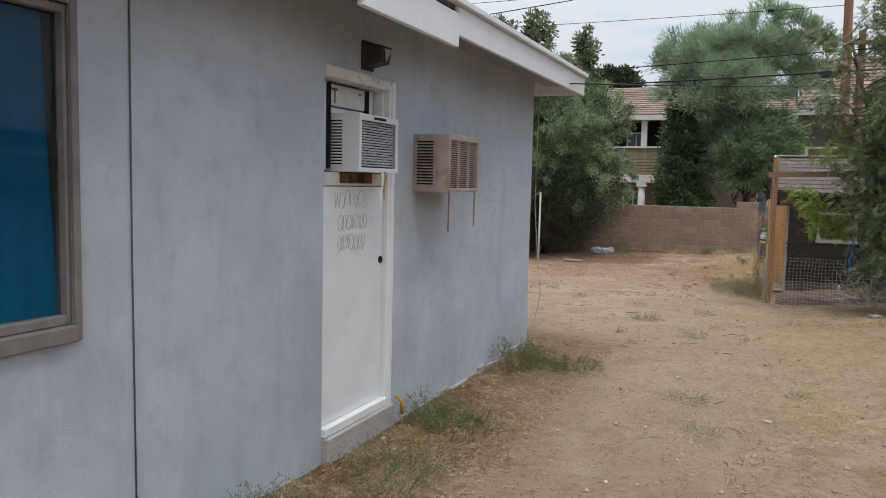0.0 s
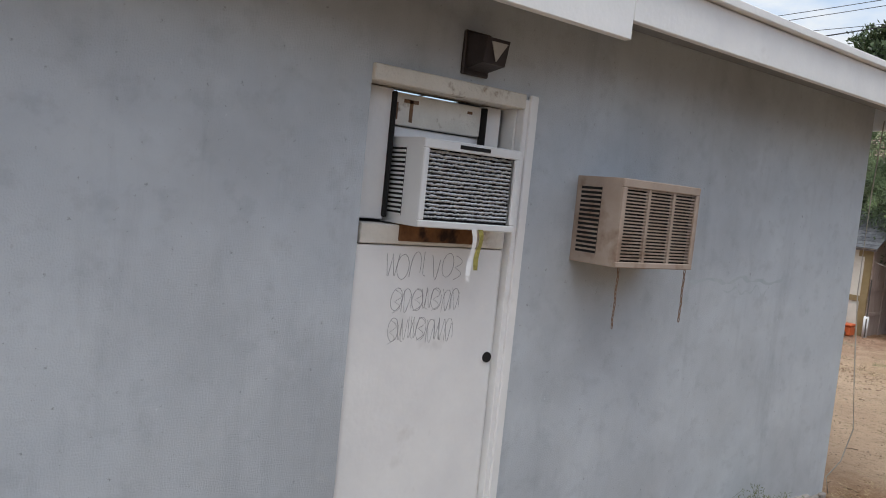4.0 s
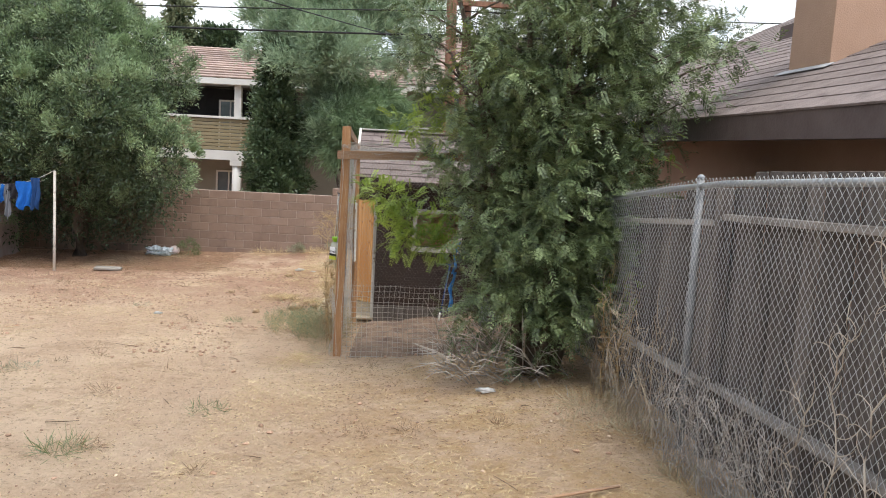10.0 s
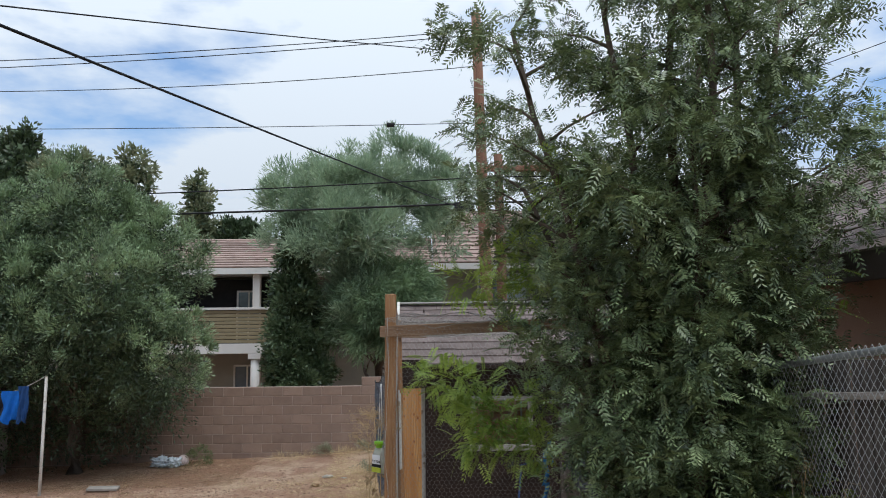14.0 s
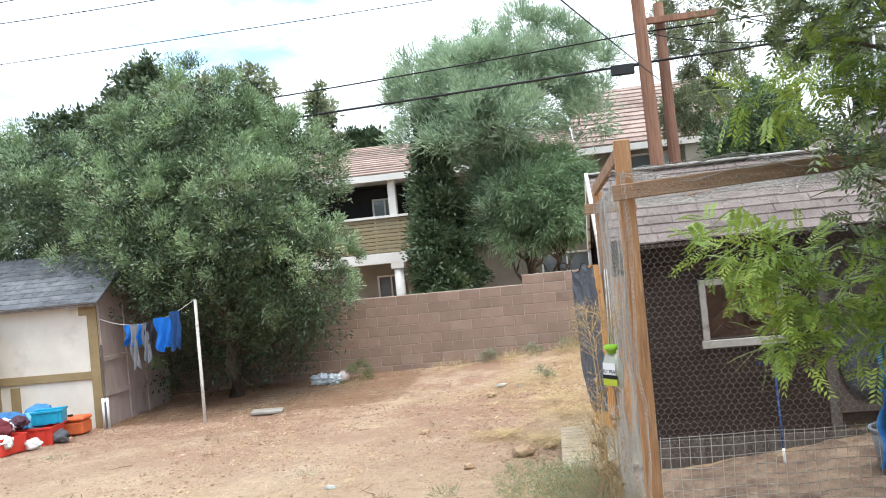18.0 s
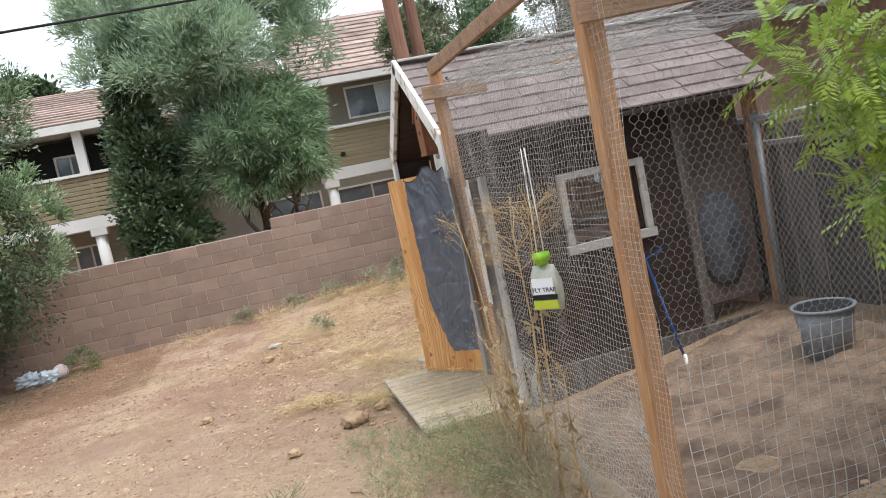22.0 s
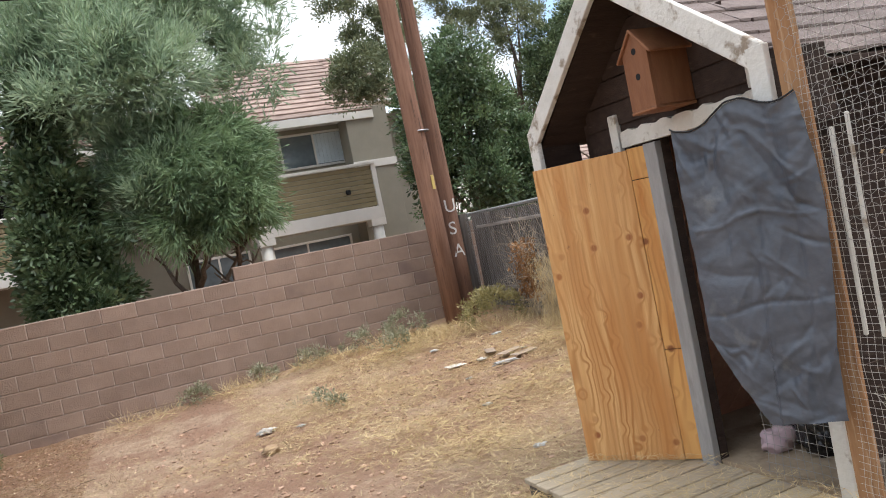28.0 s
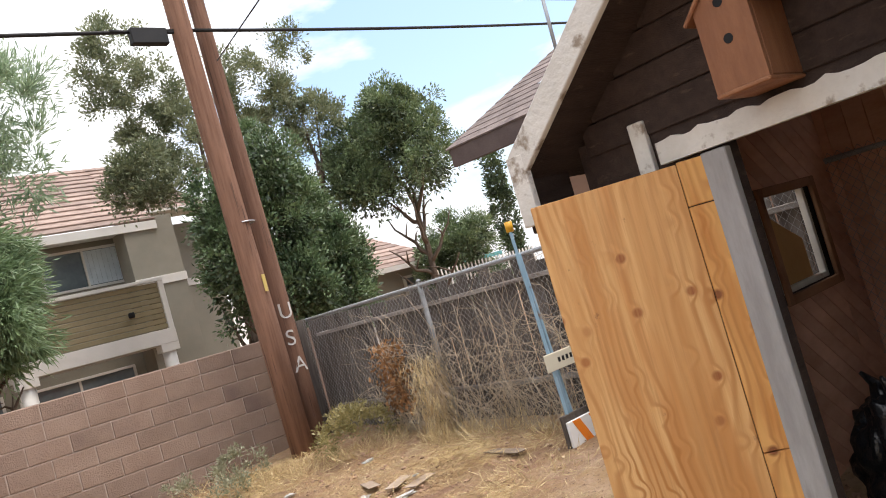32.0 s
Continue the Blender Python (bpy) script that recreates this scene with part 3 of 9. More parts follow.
def build_ground():
    xs, ys = spaced(-600, 600, -11, 7, 0.075), spaced(-600, 600, -10, 16.4, 0.075)
    vs = []
    for y in ys:
        for x in xs:
            z = ground_z(x, y)
            if -11 < x < 7 and -10 < y < 16.4:
                z += lumps(x, y)
                z -= 0.02
            vs.append((x, y, z))
    nx = len(xs)
    fs = [(j * nx + i, j * nx + i + 1, (j + 1) * nx + i + 1, (j + 1) * nx + i) for j in range(len(ys) - 1) for i in range(nx - 1)]
    ob = pydata("ground", vs, fs, SOIL, None, "dry tan dirt yard with straw and sparse weeds", True)
    return tagged(ob, "", "ground", kind="structure")


build_ground()


# ---- the grey house ----
def build_house():
    h = thing("house", 0, 0, 0, label="single-storey house with blue-grey stucco and white fascia", category="house")
    T, N, S, W = 0.22, 0.0, -13.0, -9.0
    wy0, wy1, wz0, wz1 = -7.25, -5.90, 1.14, 2.36
    dy0, dy1, dz0, dz1 = -4.15, -3.30, 0.20, 2.36
    for y0, y1, z0, z1 in ((S, wy0, -0.5, 2.95), (wy0, wy1, -0.5, wz0), (wy0, wy1, wz1, 2.95), (wy1, dy0, -0.5, 2.95), (dy0, dy1, -0.5, dz0), (dy0, dy1, dz1, 2.95), (dy1, N, -0.5, 2.95)):
        slab("wall", -T, 0, y0, y1, z0, z1, STUCCO, h, bevel=0)
    slab("wall", W, -T, N - T, N, -0.5, 2.95, STUCCO, h, bevel=0)
    slab("wall", W, W + T, S, N - T, -0.5, 2.95, STUCCO, h, bevel=0)
    slab("wall", W + T, -T, S, S + T, -0.5, 2.95, STUCCO, h, bevel=0)
    ridge_x, rise = -4.5, 1.0
    for sgn in (1, -1):
        ex = 0.40 if sgn > 0 else W - 0.40
        bm = bmesh.new()
        q = [(ex, S - 0.4, 2.86), (ex, 0.44, 2.86), (ridge_x, 0.44, 2.86 + rise), (ridge_x, S - 0.4, 2.86 + rise)]
        lo = [bm.verts.new(p) for p in q]
        hi = [bm.verts.new((p[0], p[1], p[2] + 0.06)) for p in q]
        for k in range(4):
            bm.faces.new((lo[k], lo[(k + 1) % 4], hi[(k + 1) % 4], hi[k]))
        bm.faces.new(lo[::-1])
        bm.faces.new(hi)
        bmesh.ops.recalc_face_normals(bm, faces=bm.faces)
        part("roof", bm, SHINGLE if sgn < 0 else mat("grey_roofing", (0.16, 0.155, 0.15), (0.22, 0.215, 0.21), 6, 0.95, 0.5, 80), h)
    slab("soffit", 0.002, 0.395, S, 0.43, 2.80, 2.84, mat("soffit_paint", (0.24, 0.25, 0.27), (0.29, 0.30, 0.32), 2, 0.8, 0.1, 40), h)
    slab("fascia_board", 0.40, 0.435, S, -4.50, 2.645, 2.86, WHITE, h)
    slab("fascia_board", 0.403, 0.44, -4.495, -3.20, 2.610, 2.83, WHITE, h)
    slab("fascia_board", 0.40, 0.435, -3.195, 0.42, 2.690, 2.88, WHITE, h)
    slab("drip_edge", 0.40, 0.47, S, -4.46, 2.862, 2.905, WHITE, h)
    slab("drip_edge", 0.40, 0.47, -4.40, 0.46, 2.885, 2.925, WHITE, h)
    slab("barge_board", -4.5, 0.43, 0.425, 0.46, 2.70, 2.90, WHITE, h, m=Matrix.Translation((0.4, 0, 2.8)) @ Matrix.Rotation(0.0, 4, "Y") @ Matrix.Translation((-0.4, 0, -2.8)))
    rf = random.Random(21)
    fy = dy1 + 0.02
    while fy < 0.0:
        ly = rf.uniform(0.12, 0.42)
        slab("footing_chunk", -0.02, rf.uniform(0.008, 0.035), fy, min(0.01, fy + ly - rf.uniform(0.004, 0.02)), -0.12, rf.uniform(-0.01, 0.055), mat("broken_footing", (0.26, 0.235, 0.21), (0.40, 0.385, 0.37), 7, 0.95, 0.6, 40, vary=0.2) if fy < dy1 + 0.03 else bpy.data.materials["broken_footing"], h, "", 0.008, Matrix.Rotation(0.0, 4, "X"))
        fy += ly
    # pale smear of filler on the wall
    for zz, ya, yb, wd, sd in ((1.56, -2.0, -0.95, 0.030, 1), (1.50, -1.6, -1.1, 0.018, 5), (1.36, -0.62, -0.55, 0.05, 9)):
        nk = 40
        sv = [(0.0015, ya + (yb - ya) * k / nk, zz + 0.05 * noise.noise((k * 0.16, sd, 1)) + sg * wd * max(0.02, 0.5 + noise.noise((k * 0.4, sd, 7)))) for k in range(nk + 1) for sg in (-0.6, 0.6)]
        pydata("filler_smear", sv, [(2 * k, 2 * k + 2, 2 * k + 3, 2 * k + 1) for k in range(nk)], mat("pale_filler", (0.46, 0.50, 0.52), (0.40, 0.455, 0.49), 12, 0.9, 0.2, 80) if sd == 1 else bpy.data.materials["pale_filler"], h, "pale smear of filler")
    slab("foundation", -0.1, 0.006, dy1, 0.005, -0.35, 0.012, mat("old_concrete", (0.22, 0.195, 0.17), (0.32, 0.29, 0.26), 5, 0.95, 0.6, 40), h, "cracked concrete footing", 0.012)
    rod("eave_cable", sag((0.39, -9.0, 2.66), (0.39, -4.6, 2.66), 0.05, 10), 0.006, WHITE, h, "white cable slung under the eave")
    # a thin conduit down the wall
    rod("conduit", [(0.006, -5.62, 2.66), (0.006, -5.62, 1.4), (0.006, -5.61, 0.05)], 0.0038, mat("painted_conduit", (0.10, 0.11, 0.12), (0.13, 0.14, 0.15), 4, 0.7, 0), h)
    # window
    w = thing("window_1", 0, 0, 0, label="aluminium window with bright blue curtains behind glass", category="window", kind="structure")
    FR = mat("old_window_trim", (0.17, 0.15, 0.135), (0.26, 0.235, 0.21), 8, 0.7, 0.2, 60, stain=(0.22, 0.18, 0.14), stain_scale=6, stain_at=(0.55, 0.7))
    for nm, a in (("trim", (0.0, 0.018, wy1 - 0.012, wy1 + 0.02, wz0 - 0.05, wz1 + 0.04)), ("trim", (0.0, 0.018, wy0, wy1 - 0.014, wz1 - 0.02, wz1 + 0.04)), ("window_sill", (-0.02, 0.03, wy0, wy1 - 0.014, wz0 - 0.05, wz0 + 0.012)),
                  ("frame", (-0.07, -0.005, wy1 - 0.030, wy1 - 0.014, wz0 + 0.013, wz1 - 0.021)), ("frame", (-0.07, -0.005, wy0, wy1 - 0.032, wz0 + 0.013, wz0 + 0.05)), ("frame", (-0.07, -0.005, wy0, wy1 - 0.032, wz1 - 0.055, wz1 - 0.021))):
        slab(nm, *a, FR, w)
    g = slab("pane", -0.045, -0.040, wy0, wy1 - 0.031, wz0 + 0.05, wz1 - 0.055, GLASS, w, bevel=0)
    g.visible_shadow = False
    n, CUT = 60, 0.085
    vs, fs = [], []
    for k in range(n + 1):
        y = wy0 + (wy1 - CUT - wy0) * k / n
        for z in (wz0 - 0.1, wz0 + 0.75, wz1 + 0.05):
            vs.append((-0.064 + 0.008 * math.sin(k * 1.1) + 0.004 * math.sin(k * 2.7 + z), y + 0.05 * (wz1 - z), z))
    for k in range(n):
        for r in (0, 1):
            fs.append((k * 3 + r, k * 3 + 3 + r, k * 3 + 4 + r, k * 3 + 1 + r))
    cu = pydata("curtain", vs, fs, mat("blue_curtain", (0.0, 0.24, 0.50), (0.01, 0.31, 0.60), 6, 0.8, 0.1, 60), None, "bright turquoise blue cloth curtain hanging inside window", True)
    tagged(cu, "", "curtain")
    # Added near-black sheet stands for the dim room behind the glass.
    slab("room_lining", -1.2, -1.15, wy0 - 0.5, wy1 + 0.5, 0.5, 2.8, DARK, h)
    # door
    d = thing("door_1", 0, 0, 0, label="white painted flush door, cut for an air conditioner, with scribbled graffiti", category="door", kind="structure")
    slab("door_panel", -0.06, -0.02, dy0, dy1 - 0.072, 0.235, 1.68, WHITE, d)
    slab("door_stop", -0.12, -0.030, dy1 - 0.068, dy1 - 0.056, 0.235, dz1 - 0.03, WHITE, d)
    slab("jamb", -0.16, 0.012, dy1 - 0.055, dy1, dz0, dz1, WHITE, d)
    slab("casing", 0.002, 0.024, dy1 - 0.03, dy1 + 0.018, dz0 - 0.12, dz1 + 0.02, WHITE, d)
    slab("head", -0.16, 0.022, dy0, dy1 - 0.056, dz1 - 0.045, dz1 + 0.02, OLDWHITE, d)
    slab("sill", -0.16, 0.03, dy0, dy1 - 0.056, dz0 - 0.02, 0.232, WHITE, d)
    slab("step", -0.10, 0.05, dy0 - 0.0, dy1 + 0.02, 0.0, dz0 - 0.022, mat("step_concrete", (0.34, 0.31, 0.28), (0.44, 0.42, 0.39), 5, 0.95, 0.5, 40), d, "", 0.01)
    slab("rail", -0.13, -0.012, dy0 + 0.02, dy1 - 0.072, 1.685, 1.765, OLDWHITE, d)
    slab("side_filler", -0.13, -0.08, dy0 + 0.02, dy0 + 0.16, 1.78, dz1 - 0.05, WHITE, d)
    slab("side_filler", -0.13, -0.09, dy1 - 0.20, dy1 - 0.10, 1.78, dz1 - 0.05, WHITE, d)
    slab("upper_board", -0.13, -0.085, dy0 + 0.17, dy1 - 0.22, 2.17, dz1 - 0.06, OLDWHITE, d)
    for a in ((-3.905, -3.888, 2.185, 2.275), (-3.935, -3.862, 2.262, 2.277), (-3.975, -3.962, 2.19, 2.26), (-3.60, -3.572, 2.262, 2.274)):
        slab("paint_mark", -0.0848, -0.0835, a[0], a[1], a[2], a[3], RUST, d, bevel=0)
    slab("upper_board", -0.15, -0.11, dy0 + 0.16, dy1 - 0.20, 2.0, 2.165, WHITE, d)
    # Near-black strips paint the shade in the gaps beside the unit.
    slab("gap_foam", -0.11, -0.05, dy0 + 0.150, dy0 + 0.162, 1.79, dz1 - 0.06, DARK, d, "near-black strip standing for the shaded gap", 0.006)
    slab("gap_foam", -0.11, -0.06, dy1 - 0.212, dy1 - 0.202, 2.13, dz1 - 0.06, DARK, d, "near-black strip standing for the shaded gap", 0.006)
    bm = bmesh.new()
    # Solid near-black disc stands for the shade in the lock hole.
    tube(bm, [(-0.025, -3.40, 1.19), (-0.012, -3.40, 1.19)], 0.024, 14)
    part("lock_bore", bm, DARK, d)
    slab("rust_board", -0.09, -0.004, dy0 + 0.2, dy1 - 0.25, 1.70, 1.768, mat("charred_wood", (0.10, 0.045, 0.02), (0.24, 0.115, 0.05), 9, 0.8, 0.4, 40, stain=(0.03, 0.015, 0.01), stain_scale=8, stain_at=(0.5, 0.62)), d)
    return h


build_house()


def air_conditioner(name, y0, y1, z0, z1, depth, back, body_mat, label, grille):
    """A window unit: a case with louvred sides, a bezel and a front grille."""
    a = thing(name, 0, (y0 + y1) / 2, z0, label=label, category="air conditioner")
    w, hgt = (y1 - y0) / 2, z1 - z0
    lip = 0.012
    slab("side_panel", back, depth, -w, -w + lip, 0, hgt, body_mat, a, bevel=0.002)
    slab("side_panel", back, depth, w - lip, w, 0, hgt, body_mat, a, bevel=0.002)
    slab("bottom_panel", back, depth, -w + lip, w - lip, 0, lip, body_mat, a, bevel=0)
    slab("top_panel", back, depth, -w + lip, w - lip, hgt - lip, hgt, body_mat, a, bevel=0)
    # Near-black block stands for the shade inside the case.
    slab("core", back, depth - 0.03, -w + lip, w - lip, lip, hgt - lip, DARK, a, bevel=0)
    for nm, b in (("bezel", (-w, w, 0, 0.028)), ("bezel", (-w, w, hgt - 0.04, hgt)), ("bezel", (-w, -w + 0.028, 0.028, hgt - 0.04)), ("bezel", (w - 0.028, w, 0.028, hgt - 0.04))):
        slab(nm, depth - 0.004, depth + 0.012, b[0], b[1], b[2], b[3], body_mat, a)
    # side louvres
    n = 16
    s0, s1 = back + (depth - back) * 0.12, back + (depth - back) * 0.58
    # Near-black sheet paints the dark behind the louvres.
    slab("side_vent", s0, s1, -w - 0.002, -w + 0.002, hgt * 0.10, hgt * 0.90, DARK, a, bevel=0)
    for k in range(n):
        z = hgt * (0.11 + 0.78 * k / (n - 1))
        slab("louvre", s0, s1, -w - 0.007, -w - 0.002, z - 0.004, z + 0.005, body_mat, a, bevel=0)
    if grille == "slats":
        cols = ((-w + 0.03, -w / 3 - 0.006), (-w / 3 + 0.012, w / 3 - 0.012), (w / 3 + 0.006, w - 0.03))
        for c0, c1 in cols[:-1]:
            slab("divider", depth - 0.01, depth + 0.006, c1, c1 + 0.018, 0.028, hgt - 0.04, body_mat, a, bevel=0)
        m = 22
        for c0, c1 in cols:
            for k in range(m):
                z = 0.04 + (hgt - 0.085) * k / (m - 1)
                slab("slat", depth - 0.012, depth + 0.002, c0, c1, z - 0.0035, z + 0.0035, body_mat, a, bevel=0)
    else:
        FIN = mat("bent_aluminium_fins", (0.46, 0.47, 0.49), (0.66, 0.67, 0.69), 60, 0.4, 0.3, 90, metal=0.3)
        # Near-black sheet paints the shaded depth between the fins.
        slab("coil", depth - 0.022, depth - 0.014, -w + 0.028, w - 0.028, 0.028, hgt - 0.04, DARK, a, bevel=0)
        rows, n1 = 17, 70
        pitch = (hgt - 0.075) / rows
        for j in range(rows):
            vs = []
            for i in range(n1 + 1):
                y = -w + 0.03 + (2 * w - 0.06) * i / n1
                mid = 0.034 + pitch * (j + 0.5) + 0.22 * pitch * noise.noise((i * 0.33, j * 3.1, 2))
                half = pitch * (0.30 + 0.20 * noise.noise((i * 0.8, j * 5.7, 6)))
                out = depth - 0.006 + 0.006 * noise.noise((i * 0.9, j * 2.3, 4))
                vs += [(out - 0.006, y, mid - half), (out, y, mid), (out - 0.004, y, mid + half)]
            fs = []
            for i in range(n1):
                o = 3 * i
                fs += [(o, o + 3, o + 4, o + 1), (o + 1, o + 4, o + 5, o + 2)]
            pydata("fin", vs, fs, FIN, a)
        slab("badge", depth + 0.012, depth + 0.014, -0.08, 0.08, hgt - 0.028, hgt - 0.012, DARK, a, bevel=0)
    return a


air_conditioner("air_conditioner", -3.965, -3.455, 1.77, 2.12, 0.12, -0.14, PLASTIC, "white window air conditioner set into a door", "foil")
air_conditioner("air_conditioner", -2.95, -2.365, 1.65, 2.06, 0.275, 0.0, BEIGE, "weathered beige through-wall air conditioner with slatted grille", "slats")


# ---- block wall at the back ----
WALL_Y = 15.95
WALL_X0, WALL_X1, STEP_X = -11.0, 5.20, 1.36


def build_block_wall():
    w = thing("wall_north", 0, WALL_Y, 0, label="tan concrete block boundary wall with a step in its top", category="wall", kind="structure")
    L, H, G, D = 0.405, 0.19, 0.010, 0.15
    top_low, top_high = 1.155, 1.335
    slab("mortar_core", WALL_X0, WALL_X1, 0.008, D - 0.008, -0.7, top_low - 0.004, MORTAR, w, bevel=0)
    slab("mortar_core", STEP_X, WALL_X1, 0.008, D - 0.008, top_low - 0.004, top_high - 0.004, MORTAR, w, bevel=0)
    made = {}
    rest = bmesh.new()
    row = 0
    z = top_high
    while z > -0.6:
        x0 = STEP_X if row == 0 else WALL_X0
        x = x0 + (L / 2 if row % 2 and row else 0.0)
        spans = []
        if row % 2 and row:
            spans.append((x0, x0 + L / 2))
        while x < WALL_X1:
            spans.append((x, min(x + L, WALL_X1)))
            x += L
        hh = (top_high - top_low) if row == 0 else H
        for a, b in spans:
            if b - a < 0.05:
                continue
            if a > -4.6 and z - hh > -0.45:
                key = (round(b - a, 2), round(hh, 3))
                if key not in made:
                    bm = box(bmesh.new(), 0, b - a - G, 0, D, 0, hh - G, None, 0.006)
                    made[key] = part("block", bm, BLOCK, w).data
                    first = [o for o in w.children if o.data == made[key]][0]
                    first.location = (a, 0, z - hh)
                else:
                    ob = new("block", made[key])
                    ob.parent = w
                    ob.location = (a, 0.0 + 0.003 * noise.noise((a * 9, z * 9, 1)), z - hh)
            else:
                box(rest, a, b - G, 0, D, z - hh, z - G)
        z -= hh
        row += 1
    o = part("block_courses", rest, BLOCK, w)
    o["kind"] = "stuff"


# ---- white shed with ochre trim ----
def build_shed():
    x0, x1, y0, y1, zb = -10.6, -5.42, 12.95, 15.1, -0.45
    s = thing("shed", 0, 0, 0, label="cream garden shed with ochre trim and grey shingle roof", category="shed")
    ez, rz, ry = 1.62, 2.42, 14.05
    dx0, dx1 = -8.12, -7.30
    slab("front_wall", x0, dx0, y0, y0 + 0.06, zb, ez, CREAM, s, bevel=0)
    slab("front_wall", dx1, x1, y0, y0 + 0.06, zb, ez, CREAM, s, bevel=0)
    slab("door_header", dx0, dx1, y0, y0 + 0.06, ez - 0.12, ez, DARKWOOD, s, bevel=0)
    for xx in (x1 - 0.05, x0):
        bm = bmesh.new()
        f = [bm.verts.new(p) for p in ((xx, y0 + 0.06, zb), (xx, y1, zb), (xx, y1, ez), (xx, ry, rz), (xx, y0 + 0.06, ez))]
        g = [bm.verts.new((v.co.x + 0.05, v.co.y, v.co.z)) for v in f]
        bm.faces.new(f[::-1])
        bm.faces.new(g)
        for k in range(5):
            bm.faces.new((f[k], f[(k + 1) % 5], g[(k + 1) % 5], g[k]))
        bmesh.ops.recalc_face_normals(bm, faces=bm.faces)
        part("side_wall", bm, PINKWOOD, s)
    slab("back_wall", x0, x1, y1, y1 + 0.05, zb, ez, PINKWOOD, s)
    slab("floor_deck", x0 + 0.05, x1 - 0.05, y0 + 0.06, y1, zb, zb + 0.06, GREYWOOD, s)
    t = 0.03
    for a, b, c, d in ((x1 - 0.16, x1 + 0.01, zb, ez - 0.05), (x1 - 1.62, x1 - 1.46, zb, ez - 0.05 - 1.25), (dx1, dx1 + 0.07, zb, ez - 0.1), (dx0 - 0.07, dx0, zb, ez - 0.1), (x0 - 0.01, x0 + 0.15, zb, ez - 0.05), (dx0 - 0.55, dx0 - 0.40, zb, 0.5), (-9.75, -9.6, zb, 0.5)):
        slab("post_trim", a, b, y0 - t, y0, c, d, OCHRE, s)
    for a, b, z in ((dx1 + 0.07, x1 - 0.16, 0.36), (x0 + 0.15, dx0 - 0.07, 0.36)):
        slab("rail_trim", a, b, y0 - t, y0, z, z + 0.13, OCHRE, s)
    slab("corner_bracket", x1 - 0.30, x1 - 0.16, y0 - t, y0, ez - 0.22, ez - 0.05, OCHRE, s)
    slab("eave_board", x0 - 0.14, x1 + 0.16, y0 - 0.20, y0 - 0.17, ez - 0.075, ez - 0.035, GREYWOOD, s)
    # Added near-black sheet: the unlit shed interior put into colour.
    slab("interior_lining", x0 + 0.06, x1 - 0.06, y0 + 0.75, y0 + 0.78, zb + 0.07, ez, DARK, s, bevel=0)
    # side boards
    for k, z in enumerate((0.05, 0.62)):
        slab("side_rail", x1, x1 + 0.025, y0, y1, z, z + 0.08, PINKWOOD, s)
    for yy in (y0 + 0.02, 13.7, 14.3):
        slab("side_batten", x1, x1 + 0.03, yy, yy + 0.06, zb, ez - 0.02, PINKWOOD, s)
    # roof with rows of shingles
    nrow = 11
    for sgn, ya, yb in ((1, y0 - 0.22, ry), (-1, y1 + 0.2, ry)):
        za = ez - 0.02
        for k in range(nrow):
            u0, u1 = k / nrow, (k + 1.25) / nrow
            a = Vector((0, ya + (yb - ya) * u0, za + (rz + 0.06 - za) * u0 + 0.012))
            b = Vector((0, ya + (yb - ya) * min(u1, 1), za + (rz + 0.06 - za) * min(u1, 1)))
            bm = bmesh.new()
            xx = x0 - 0.15
            while xx < x1 + 0.17:
                xe = min(xx + random.uniform(0.22, 0.38), x1 + 0.17)
                lift = random.uniform(0, 0.006)
                vv = [bm.verts.new(p) for p in ((xx, a.y, a.z + lift), (xe - 0.004, a.y, a.z + lift), (xe - 0.004, b.y, b.z), (xx, b.y, b.z))]
                ww = [bm.verts.new((v.co.x, v.co.y, v.co.z - 0.02)) for v in vv]
                bm.faces.new(vv)
                bm.faces.new(ww[::-1])
                for q in range(4):
                    bm.faces.new((ww[q], ww[(q + 1) % 4], vv[(q + 1) % 4], vv[q]))
                xx = xe
            bmesh.ops.recalc_face_normals(bm, faces=bm.faces)
            part("shingle_course", bm, GREYSHINGLE, s)
    # two door leaves standing open
    for hx, ang, inner in ((dx1, 62, CEDAR), (dx0, 38, PINKWOOD)):
        leaf = new("door_leaf")
        leaf.parent = s
        leaf.location, leaf.rotation_euler = (hx, y0 - 0.04, zb + 0.08), (0, 0, radians(-ang if hx == dx1 else 180 + ang))
        lw, lh = (0.52, 1.72) if hx == dx1 else (0.55, 1.72)
        slab("panel", 0, lw, 0, 0.02, 0, lh, CREAM, leaf)
        for e in (0, lw - 0.06):
            slab("stile", e, e + 0.06, -0.025, 0, 0, lh, inner, leaf)
            slab("stile", e, e + 0.06, 0.021, 0.045, 0, lh, CEDAR_H, leaf)
        for e in (0.02, lh * 0.36, lh * 0.68, lh - 0.09):
            slab("rail", 0.06, lw - 0.06, -0.022, 0, e, e + 0.06, inner, leaf)
            slab("rail", 0.06, lw - 0.06, 0.021, 0.042, e, e + 0.06, CEDAR_H, leaf)
    return s


build_shed()


# ---- brown playhouse ----
PX0, PX1, PY0, PY1 = 2.66, 4.82, 8.05, 9.55
PEZ, PRZ, PRY = 1.72, 2.30, 8.80


